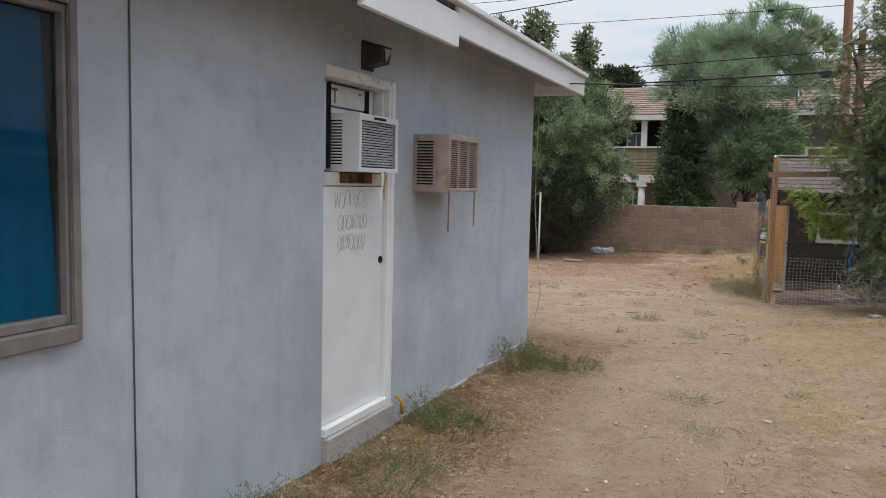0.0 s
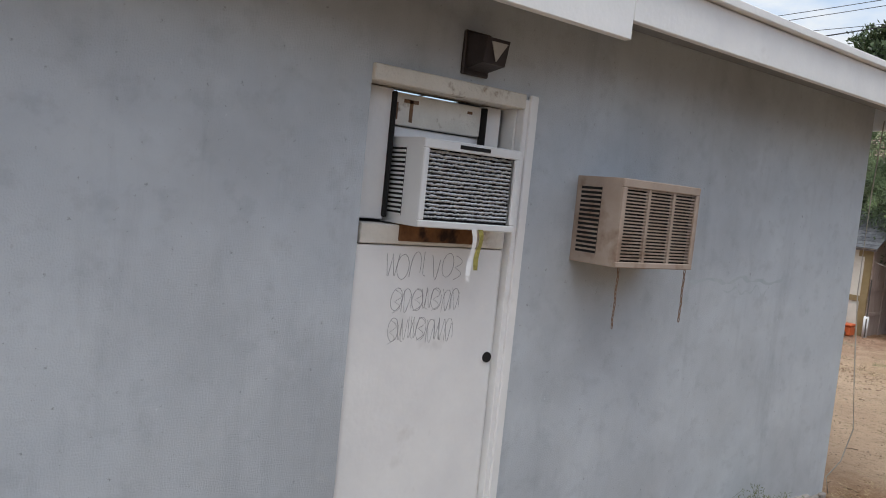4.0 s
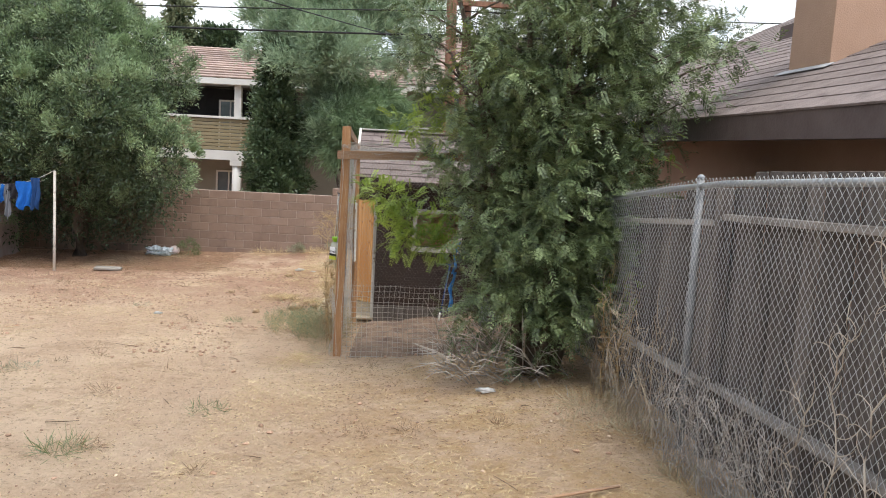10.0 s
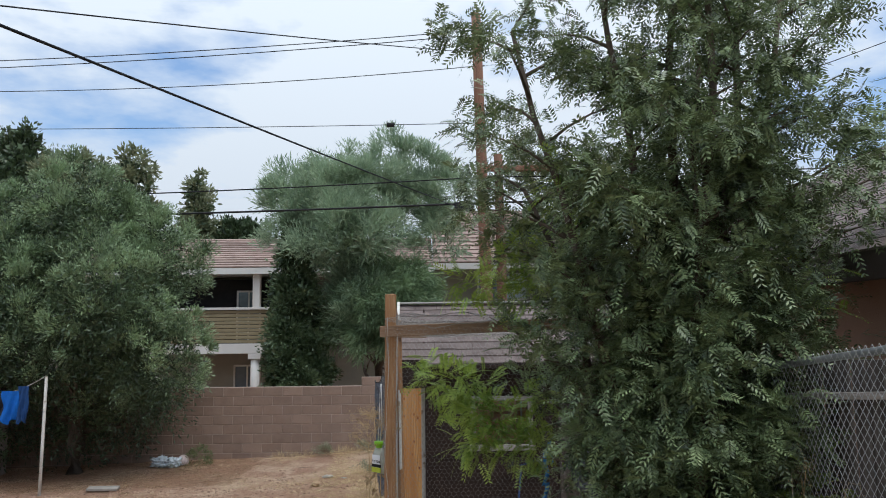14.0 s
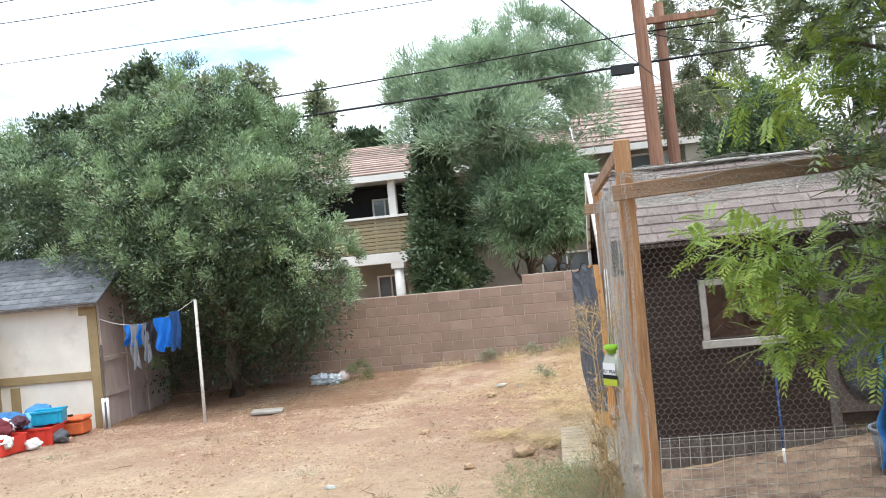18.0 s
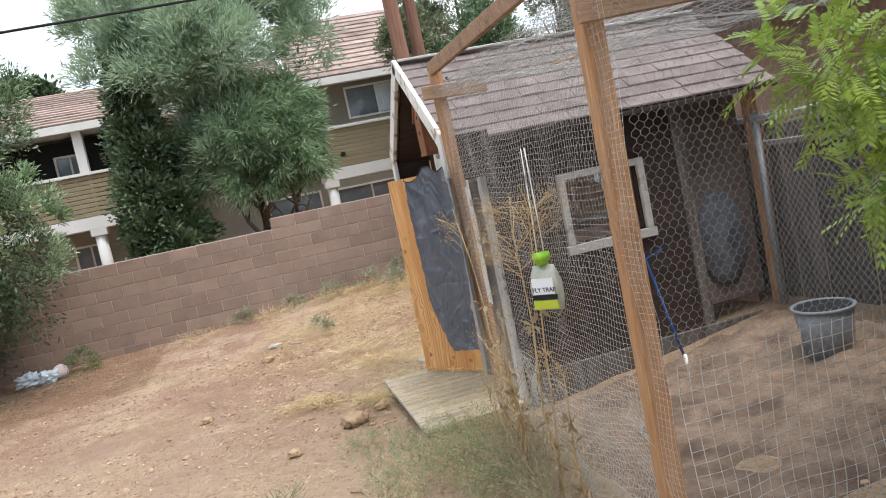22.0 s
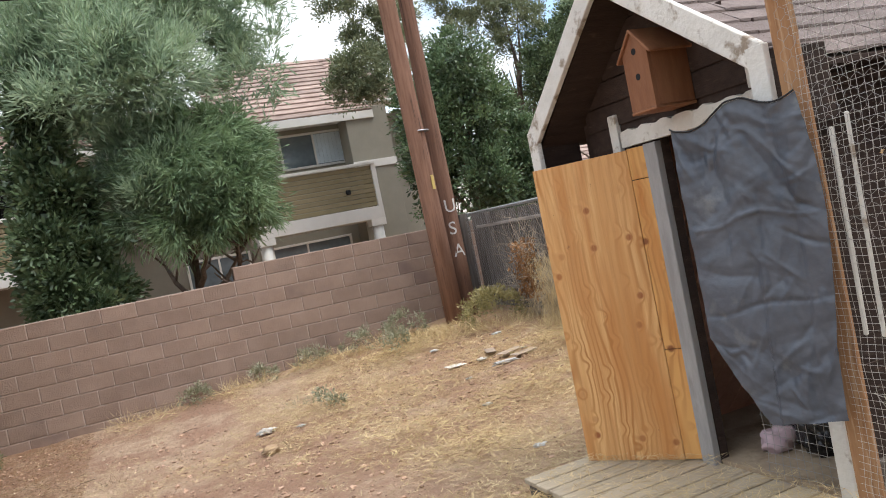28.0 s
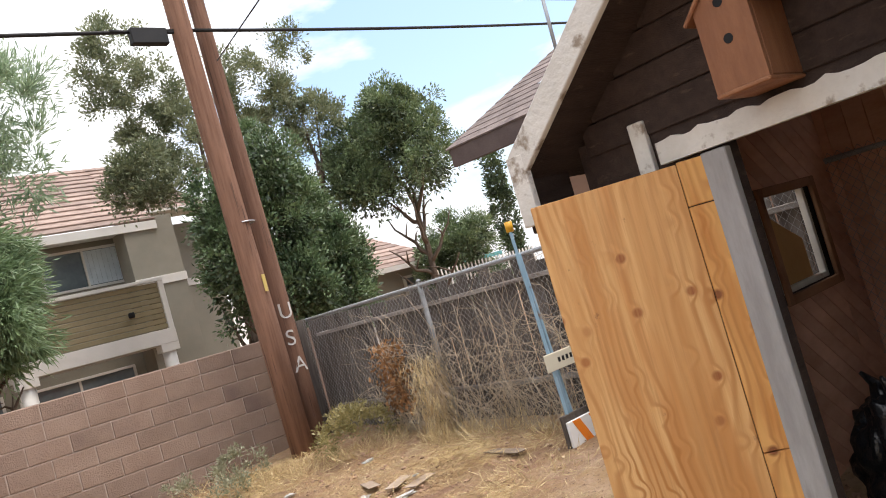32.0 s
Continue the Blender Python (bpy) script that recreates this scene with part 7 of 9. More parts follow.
def brambles():
    """Bare pale stems tangled through the far fence and the near fence."""
    for nm, y0, y1, hmax, n, xo, sd in (("bramble", 11.2, 14.4, 1.35, 620, -0.08, 1), ("bramble", 0.9, 2.4, 0.75, 420, -0.06, 4), ("bramble", 2.4, 4.2, 1.0, 220, -0.08, 3)):
        r = random.Random(sd)
        t = thing("bramble", fence_x(y0) + xo, (y0 + y1) / 2, ground_z(4.8, y0), label="bare tangled pale stems climbing the chain-link fence", category="vine", group="dry vines")
        bm = bmesh.new()
        for k in range(n):
            a = Vector((r.uniform(-0.12, 0), r.uniform((y0 - y1) / 2, (y1 - y0) / 2), -0.05 if k % 3 == 0 else r.uniform(0, hmax * 0.7)))
            pts, d = [a], Vector((0, r.uniform(-0.6, 0.6), 1 if k % 3 == 0 else r.uniform(-0.6, 1)))
            ln = hmax * r.uniform(0.07, 0.16) * (1.0 if sd == 1 else 0.8)
            for q in range(5):
                d += Vector((r.uniform(-0.25, 0.25), r.uniform(-0.9, 0.9), r.uniform(-0.6, 0.5)))
                p2 = pts[-1] + d.normalized() * ln
                p2.x = max(-0.22, min(0.02, p2.x))
                p2.z = min(hmax, max(-0.05, p2.z))
                pts.append(p2)
            tube(bm, pts, [q * {1: 0.45, 4: 0.38, 3: 0.45}[sd] for q in (0.006, 0.0055, 0.005, 0.004, 0.003, 0.002)], 4)
        sb = part("stem_tangle", bm, mat("pale_stem", (0.40, 0.32, 0.23), (0.58, 0.48, 0.36), 6, 0.9, 0.1) if sd != 4 else mat("grey_stem", (0.33, 0.29, 0.25), (0.52, 0.47, 0.41), 6, 0.9, 0.1), t)
        sb["kind"] = "stuff"
        r2 = np.random.default_rng(sd + 50)
        if sd == 1:
            m = 700
            p = np.stack([r2.uniform(-0.2, 0.0, m), r2.normal(1.22, 0.12, m), r2.uniform(0.25, 0.95, m)], 1)
            leaves("dead_leaves", p, np.array((0, 0, -0.8)), 0.07, 0.025, mat("rust_leaf", (0.25, 0.12, 0.05), (0.34, 0.18, 0.08), 6, 0.9, 0), t, r=r2)
            m = 1000
            p = np.stack([r2.uniform(-0.35, -0.05, m), r2.normal(0.55, 0.085, m), r2.uniform(0.0, 0.80, m)], 1)
            leaves("hanging_straw", p, np.array((0, 0, -2.5)), 0.22, 0.004, STRAW, t, r=r2)


brambles()


def bare_vine(y, lean, top, seed):
    """One wavering upright stem on the fence, with short curled side shoots."""
    r = random.Random(seed)
    x = fence_x(y) - 0.06
    t = thing("bare_vine", x, y, ground_z(4.8, y) - 0.03, label="bare pale vine with curled twigs climbing the chain-link fence", category="vine", group="dry vines")
    n = 16
    main = [Vector((r.uniform(-0.03, 0.01), lean * q / n + 0.03 * math.sin(q * 0.9 + seed) + r.uniform(-0.012, 0.012), top * q / n)) for q in range(n + 1)]
    part("stem", tube(bmesh.new(), main, [0.0055 - 0.0035 * q / n for q in range(n + 1)], 6), VINE, t)
    for q in range(1, n):
        for side in (-1, 1):
            if r.random() < 0.2:
                continue
            p, a = main[q].copy(), r.uniform(0.1, 1.1)
            turn, step = r.uniform(-0.55, 0.35), r.uniform(0.022, 0.042)
            pts = [p]
            for k in range(r.randint(4, 8)):
                p = p + Vector((r.uniform(-0.008, 0.006), side * math.cos(a) * step, math.sin(a) * step))
                p.x = max(-0.10, min(0.02, p.x))
                a += turn
                pts.append(p)
            part("twig", tube(bmesh.new(), pts, [0.0030 - 0.0018 * k / (len(pts) - 1) for k in range(len(pts))], 4), VINE, t)


VINE = mat("bleached_vine", (0.44, 0.37, 0.29), (0.62, 0.54, 0.44), 6, 0.9, 0.1)
for k, (y, lean, top) in enumerate(((0.37, -0.03, 1.62), (0.12, -0.07, 1.45), (-0.15, 0.05, 1.55), (0.62, 0.02, 1.30), (-0.42, 0.03, 1.4), (0.95, -0.05, 0.85))):
    bare_vine(y, lean, top, 70 + k)


def dead_stalks():
    for k, (x, y, h, sd) in enumerate(((2.22, 6.91, 1.42, 1), (2.24, 6.50, 1.46, 2), (2.20, 6.36, 1.36, 3), (2.16, 6.78, 0.80, 4), (2.14, 6.6, 0.62, 5), (2.19, 7.05, 0.66, 6), (2.24, 6.2, 0.7, 7), (2.13, 6.95, 0.5, 8), (2.20, 6.85, 0.9, 9), (4.78, 3.95, 1.05, 11), (4.68, 3.75, 0.75, 12), (4.85, 3.6, 0.85, 13), (4.72, 3.4, 0.55, 14))):
        r = random.Random(sd)
        t = thing("dead_stalk", x, y, ground_z(x, y) - 0.02, label="tall dead brown weed with shrivelled leaves and seed head", category="weed", group="dead stalks")
        lean = Vector((r.uniform(-0.05, 0.03), {1: 0.18, 2: -0.13, 3: -0.08}.get(sd, r.uniform(-0.2, 0.15)), 1)).normalized()
        main = [lean * h * q / 6 + Vector((r.uniform(-0.015, 0.015), r.uniform(-0.015, 0.015), 0)) for q in range(7)]
        bm = tube(bmesh.new(), main, [0.006, 0.006, 0.005, 0.005, 0.004, 0.003, 0.002], 5)
        tips = []
        for q in range(9 if sd > 3 else 5):
            s = main[2 + q % 5]
            e = s + Vector((r.uniform(-0.10, 0.10), r.uniform(-0.10, 0.10), r.uniform(0.06, 0.18)))
            tube(bm, [s, (s + e) / 2 + Vector((0, 0, 0.01)), e], [0.003, 0.002, 0.001], 4)
            tips.append(e)
        if sd in (1, 2, 3):
            # a wide dry flower head of many forking rays
            wide = {1: 0.10, 2: 0.19, 3: 0.15}[sd]
            for q in range({1: 7, 2: 17, 3: 12}[sd]):
                a, s = r.uniform(0, math.tau), main[-1] - lean * r.uniform(0.02, 0.22)
                m = s + Vector((math.cos(a) * wide * 0.55, math.sin(a) * wide * 0.55, r.uniform(0.03, 0.10)))
                tube(bm, [s, m], [0.0022, 0.0016], 4)
                for f in range(4):
                    e = m + Vector((math.cos(a + r.uniform(-1, 1)) * wide * 0.5, math.sin(a + r.uniform(-1, 1)) * wide * 0.5, r.uniform(0.0, 0.07)))
                    tube(bm, [m, e], [0.0015, 0.0008], 3)
                    tips.append(e)
        sk = part("stalk", bm, STALK, t)
        sk["kind"] = "stuff"
        g = np.random.default_rng(sd + 9)
        lp = np.array([main[g.integers(1, 5)] for _ in range(26)]) + g.normal(size=(26, 3)) * 0.01
        lv = leaves("withered_foliage", lp, np.array((0, 0, -0.2)), 0.055, 0.022, PALELEAF, t, r=g, fold=0.5)
        lv["kind"] = "stuff"
        tp = np.repeat(np.array(tips + [main[-1], main[-1], main[-1]]), 34, 0)
        tp = tp[:: 3 if sd in (1, 2, 3) else 1]
        sh = leaves("seed_head", tp + g.normal(size=tp.shape) * (0.018 if sd in (1, 2, 3) else 0.035), np.array((0, 0, 0.3)), 0.011, 0.005, STALK, t, r=g)
        sh["kind"] = "stuff"


dead_stalks()


def scatter():
    """Straw, pebbles and dry leaves over the dirt."""
    r = np.random.default_rng(3)

    def field(n, thr, sc, seed, lo=(-7.5, -7.0), hi=(4.7, 15.8)):
        out = []
        while len(out) < n:
            x, y = r.uniform(lo[0], hi[0]), r.uniform(lo[1], hi[1])
            if x < 0.03 and y < 0.03 or (x > 2.65 and 8.0 < y < 9.6):
                continue
            if noise.noise((x * sc, y * sc, seed)) + 0.5 * noise.noise((x * sc * 3, y * sc * 3, seed)) < thr:
                continue
            out.append((x, y, ground_z(x, y) + lumps(x, y) - 0.016))
        return np.array(out)
    for nm, pts, L, W, m, lab in (("chaff_litter", np.concatenate([field(34000, 0.05, 0.8, 4, (-5, -6), (4.7, 9)), field(26000, -0.1, 0.9, 8, (1.6, -2.5), (4.8, 5.2))]), 0.055, 0.0036, STRAW, "fine broken straw and chaff on the dirt"),
                                  ("straw_litter", np.concatenate([field(9000, 0.0, 0.45, 4), field(22000, 0.05, 0.6, 8, (0.9, 9.0), (4.6, 15.8)), field(14000, 0.05, 1.3, 15, (-3.5, 6.0), (2.3, 15.6)), field(5000, 0.1, 0.8, 8, (1.6, -2.0), (4.8, 5.2)), field(4000, -0.6, 0.6, 8, (0.03, -6.5), (1.0, 0.3)), field(2500, -0.9, 1, 8, (1.88, 8.0), (2.62, 9.6)) + np.array((0, 0, 0.14))]), 0.12, 0.0042, STRAW, "scattered dry straw over the dirt"),
                                  ("leaf_litter", np.concatenate([field(6000, -0.3, 0.7, 12), field(30000, -0.7, 0.7, 1, (-6.2, 12.9), (-0.6, 15.85)), field(1500, -0.6, 0.7, 1, (2.2, 2.6), (4.7, 5.2)), field(5000, -0.9, 0.7, 1, (0.05, -6.5), (0.95, 0.4))]), 0.035, 0.018, DRYLEAF, "small dead leaves lying on the dirt"),
                                  ("bark_chip_litter", field(16000, -0.2, 0.9, 31), 0.026, 0.013, leaf_mat("dark_chip", (0.07, 0.045, 0.03), (0.20, 0.13, 0.085), 0.8, 0.0, 6.0), "dark chips and crumbs on the dirt")):
        o = leaves(nm, pts, np.array((0, 0, 0.0)), L, W, m, None, lab, r=np.random.default_rng(8))
        me = o.data
        co = np.empty(len(me.vertices) * 3, np.float32)
        me.vertices.foreach_get("co", co)
        co = co.reshape(-1, 4, 3)
        base = co[:, :1, 2]
        co[:, :, 2] = base + (co[:, :, 2] - base) * 0.22 + 0.006
        me.vertices.foreach_set("co", co.ravel())
        me.update()
        tagged(o, "", "litter", kind="stuff")
    bm_v, bm_f = [], []
    p = field(6000, -0.35, 0.5, 20)
    for k, (x, y, z) in enumerate(p):
        s = 0.004 + 0.013 * r.random() ** 4
        o = len(bm_v)
        j = r.uniform(0.6, 1.3, 6)
        for q, d in enumerate(((1, 0, 0), (0, 1, 0), (-1, 0, 0), (0, -1, 0), (0, 0, 0.7), (0, 0, -0.7))):
            bm_v.append((x + d[0] * s * j[q], y + d[1] * s * j[q], z + 0.004 + d[2] * s * j[q]))
        for a, b in ((0, 1), (1, 2), (2, 3), (3, 0)):
            bm_f.append((o + a, o + b, o + 4))
            bm_f.append((o + b, o + a, o + 5))
    o = pydata("pebbles", bm_v, bm_f, mat("pebble", (0.36, 0.25, 0.17), (0.56, 0.43, 0.31), 14, 0.9, 0.1, island=0.35), None, "small pale pebbles and clods in the dirt")
    tagged(o, "", "pebbles", kind="stuff")


scatter()


def debris():
    """Short dark twigs and crumbled clods strewn over the yard."""
    r = random.Random(17)
    TW = mat("brown_twig", (0.10, 0.065, 0.04), (0.24, 0.16, 0.10), 9, 0.9, 0.1, vary=0.3)
    for k in range(130):
        x, y = r.uniform(-5.0, 4.5), r.uniform(-4.5, 15.4)
        if x < 0.15 and y < 0.15 or (x > 1.85 and 5.2 < y < 9.8):
            continue
        a, L = r.uniform(0, math.tau), r.uniform(0.06, 0.26)
        z = ground_z(x, y) + lumps(x, y) - 0.012
        c, s = math.cos(a), math.sin(a)
        b = r.uniform(-0.15, 0.15) * L
        o = rod("twig", [(0, 0, 0.0), (c * L * 0.5 - s * b, s * L * 0.5 + c * b, 0.006), (c * L, s * L, 0.001)], [0.004, 0.0035, 0.002], TW, None, "short dry brown twig lying on the dirt", 4)
        o.location = (x, y, z)
        tagged(o, "", "twig", "twigs on the dirt")
    vs, fs = [], []
    g = np.random.default_rng(23)
    ico = [(0, 0, 1), (0.894, 0, 0.447), (0.276, 0.851, 0.447), (-0.724, 0.526, 0.447), (-0.724, -0.526, 0.447), (0.276, -0.851, 0.447), (0.724, 0.526, -0.447), (-0.276, 0.851, -0.447), (-0.894, 0, -0.447), (-0.276, -0.851, -0.447), (0.724, -0.526, -0.447), (0, 0, -1)]
    tri = [(0, 1, 2), (0, 2, 3), (0, 3, 4), (0, 4, 5), (0, 5, 1), (1, 6, 2), (2, 7, 3), (3, 8, 4), (4, 9, 5), (5, 10, 1), (6, 7, 2), (7, 8, 3), (8, 9, 4), (9, 10, 5), (10, 6, 1)]
    for k in range(15000):
        x, y = g.uniform(-6, 4.6), (g.uniform(-5, 15.7) if k < 2600 else g.uniform(5.5, 15.7))
        if x < 0.1 and y < 0.1 or noise.noise((x * 0.7, y * 0.7, 41)) < 0.02:
            continue
        s, z = 0.006 + 0.022 * g.random() ** 3, ground_z(x, y) + lumps(x, y) - 0.016
        o = len(vs)
        for d in ico:
            j = s * g.uniform(0.7, 1.25)
            vs.append((x + d[0] * j, y + d[1] * j, z + d[2] * j * 0.65))
        fs.extend((a + o, b + o, c + o) for a, b, c in tri)
    o = pydata("clods", vs, fs, mat("crumbled_soil", (0.28, 0.168, 0.108), (0.46, 0.30, 0.205), 9, 0.95, 0.5, 60, island=0.25), None, "small crumbled clods of brown soil")
    tagged(o, "", "clods", kind="stuff")


debris()


def straw_heaps():
    """Flattened heaps of long yellow straw."""
    YEL = leaf_mat("yellow_straw", (0.28, 0.18, 0.07), (0.68, 0.52, 0.26), 0.6, 0.15, 8.0)
    for k, (x, y, rx, ry, n) in enumerate(((1.25, 9.7, 0.40, 0.30, 700), (1.78, 9.3, 0.28, 0.30, 600), (2.0, 10.6, 0.5, 0.5, 900), (2.35, 12.9, 1.3, 1.0, 2300), (1.9, 11.4, 0.8, 0.6, 1100), (1.5, 13.3, 1.0, 0.7, 700), (2.9, 14.6, 0.8, 0.5, 1700), (0.7, 12.5, 0.9, 0.6, 400), (3.5, 15.0, 0.75, 0.45, 1700), (2.2, 15.5, 0.7, 0.2, 500), (0.8, 15.6, 0.6, 0.15, 160), (3.0, 11.6, 0.6, 0.5, 900), (3.9, 12.6, 0.4, 0.7, 1100), (2.05, 5.2, 0.25, 0.3, 260), (2.2, 8.0, 0.2, 0.35, 500))):
        r = np.random.default_rng(700 + k)
        t = thing("straw_heap", x, y, ground_z(x, y) - 0.005, label="flattened heap of yellow straw on the dirt", category="straw", group="straw heaps")
        q = r.normal(size=(n, 2)) * 0.5
        gz = np.array([ground_z(x + a * rx, y + b * ry) - ground_z(x, y) for a, b in q])
        hgt = np.exp(-1.5 * (q ** 2).sum(1)) * 0.07
        p = np.stack([q[:, 0] * rx, q[:, 1] * ry, gz + 0.004 + hgt * r.random(n)], 1)
        o = leaves("straw_layer", p, np.zeros(3), 0.20, 0.0065, YEL, t, r=r)
        me = o.data
        co = np.empty(len(me.vertices) * 3, np.float32)
        me.vertices.foreach_get("co", co)
        co = co.reshape(-1, 4, 3)
        b = co[:, :1, 2]
        co[:, :, 2] = b + np.abs(co[:, :, 2] - b) * 0.22
        me.vertices.foreach_set("co", co.ravel())
        me.update()
        o["kind"] = "stuff"


straw_heaps()


def dug_earth():
    """Loose darker soil scratched up inside the pen."""
    vs, fs, n = [], [], 70
    for j in range(n + 1):
        for i in range(n + 1):
            x, y = 2.46 + 2.2 * i / n, 5.5 + 2.35 * j / n
            e = min(i, j, n - i, n - j) / 5.0
            z = ground_z(x, y) + lumps(x, y) - 0.02 + 0.012 * min(1, e) - 0.02 * max(0, 1 - e) + (0.03 * noise.noise((x * 2.6, y * 2.6, 4)) + 0.022 * noise.noise((x * 6, y * 6, 2)) + 0.012 * noise.noise((x * 14, y * 14, 6)) + 0.05 - 0.13 * math.exp(-((x - 3.05) ** 2 + (y - 6.05) ** 2) / 0.012)) * min(1, e)
            vs.append((x, y, z))
    fs = [(j * (n + 1) + i, j * (n + 1) + i + 1, (j + 1) * (n + 1) + i + 1, (j + 1) * (n + 1) + i) for j in range(n) for i in range(n)]
    o = pydata("dug_earth", vs, fs, mat("loose_dark_soil", (0.15, 0.098, 0.066), (0.29, 0.20, 0.138), 7, 0.95, 1.0, 40, stain=(0.11, 0.07, 0.05), stain_scale=3, stain_at=(0.5, 0.65)), None, "loose dark scratched-up soil inside the wire pen", True)
    tagged(o, "", "soil", kind="structure")


dug_earth()


def lump(bm, c, s, amp, freq, seed, seg=3):
    """An uneven rounded lump."""
    r = bmesh.ops.create_icosphere(bm, subdivisions=seg, radius=1.0)
    for v in r["verts"]:
        d = v.co.normalized()
        k = 1 + amp * noise.noise(d * freq + Vector((seed, 0, 0))) + amp * 0.5 * noise.noise(d * freq * 2.3 + Vector((0, seed, 0)))
        v.co = Vector((c[0] + d.x * s[0] * k, c[1] + d.y * s[1] * k, c[2] + d.z * s[2] * k))
    for f in bm.faces:
        f.smooth = True
    return bm


def rest(name, x, y, dz, s, amp, freq, seed, material, label, category, z=None, seg=3):
    gz = ground_z(x, y) if z is None else z
    o = part(name, lump(bmesh.new(), (0, 0, s[2] * 0.75 + dz), s, amp, freq, seed, seg), material)
    o.location = (x, y, gz)
    return tagged(o, label, category)


CLODM = mat("dirt_clod", (0.30, 0.20, 0.12), (0.40, 0.28, 0.17), 8, 0.95, 0.5, 40)
for k, (x, y, s) in enumerate(((1.5, 8.9, 0.10), (1.75, 9.15, 0.06), (1.0, 8.5, 0.05), (0.9, 12.4, 0.07), (0.3, 10.2, 0.05))):
    rest("dirt_clod", x, y, -0.02, (s, s * 0.8, s * 0.6), 0.5, 2.2, k, CLODM, "rough brown lump of dry earth", "clod")
PAPER = mat("white_litter", (0.40, 0.39, 0.37), (0.60, 0.59, 0.57), 10, 0.7, 0.3, 40)
for k, (x, y, s) in enumerate(((3.75, 3.95, 0.07), (1.0, 13.2, 0.085), (1.3, 13.0, 0.04), (3.3, 13.1, 0.05), (-0.2, 8.0, 0.05), (2.45, -2.0, 0.03), (1.7, -0.9, 0.03), (2.35, 10.3, 0.045), (2.6, 11.6, 0.04), (3.9, 13.9, 0.05), (3.2, 14.2, 0.05), (3.7, 12.9, 0.03), (2.9, 12.6, 0.03))):
    rest("litter", x, y, -0.01, (s, s * 0.5, s * 0.28), 0.9, 3.0, 20 + k, PAPER, "crumpled scrap of white plastic on the ground", "litter")
rest("litter", 3.32, 12.6, 0.0, (0.12, 0.028, 0.018), 0.9, 3.0, 37, PAPER, "twisted white plastic sheet lying on the straw", "litter")
rest("ball", -2.06, 15.24, 0.0, (0.11, 0.11, 0.11), 0.0, 1, 0, mat("dirty_ball", (0.62, 0.50, 0.46), (0.70, 0.58, 0.54), 7, 0.5, 0.05), "dirty pinkish white ball lying by the wall", "ball")
BAGP = mat("printed_plastic", (0.72, 0.73, 0.73), (0.50, 0.58, 0.60), 22, 0.4, 0.3, 30)
for k, (x, y, s) in enumerate(((-2.46, 15.15, 0.16), (-2.22, 15.10, 0.14))):
    rest("plastic_bag", x, y, 0.0, (s, s * 0.75, s * 0.62), 0.8, 3.2, 40 + k, BAGP, "crumpled white and teal plastic bag beside the ball", "bag", seg=4)
o = slab("paving_slab", -0.24, 0.24, -0.13, 0.13, 0.0, 0.045, mat("slab_concrete", (0.24, 0.215, 0.185), (0.32, 0.29, 0.25), 5, 0.95, 0.4, 50), None, "single flat grey concrete slab on the dirt", 0.008)
o.location, o.rotation_euler = (-2.62, 12.8, ground_z(-2.6, 12.8) + 0.0), (0.02, 0.03, 0.2)
tagged(o, "", "slab")
o = beam("stick", (3.72, 1.64, ground_z(3.7, 1.64) + 0.01), (4.28, 1.80, ground_z(4.3, 1.8) + 0.012), 0.024, 0.014, CEDAR_H, None, "thin brown wooden stake lying on the dirt")
tagged(o, "", "stick")
SCRAP = mat("scrap_wood", (0.21, 0.155, 0.115), (0.36, 0.285, 0.22), 6, 0.9, 0.4, 40, vary=0.25)
for k, (x, y, L, rz) in enumerate(((3.5, 13.3, 0.34, 70), (3.58, 12.98, 0.42, 35), (3.62, 12.72, 0.40, 25), (3.05, 13.25, 0.22, 10), (4.1, 12.2, 0.5, 80))):
    o = slab("plank_scrap", -L / 2, L / 2, -0.055, 0.055, 0, 0.009, OLDWHITE if k == 3 else SCRAP, None, "broken scrap of weathered plank on the ground")
    o.location, o.rotation_euler = (x, y, ground_z(x, y) - 0.004), (0.03, 0.04, radians(rz))
    tagged(o, "", "plank", "scrap planks")
for k, (x, y, s) in enumerate(((2.55, -5.2, 0.10), (2.75, -5.35, 0.12), (2.9, -5.0, 0.09), (2.5, -4.7, 0.08), (2.95, -5.5, 0.13), (2.35, -5.0, 0.07))):
    o = slab("concrete_chip", -s / 2, s / 2, -s / 3, s / 3, 0, 0.014, mat("pale_chip", (0.42, 0.38, 0.32), (0.52, 0.47, 0.41), 9, 0.95, 0.3, 50), None, "flat pale chip of concrete in the dirt")
    o.location, o.rotation_euler = (x, y, ground_z(x, y) - 0.005), (0, 0.05, k * 0.9)
    tagged(o, "", "rubble", "concrete chips")


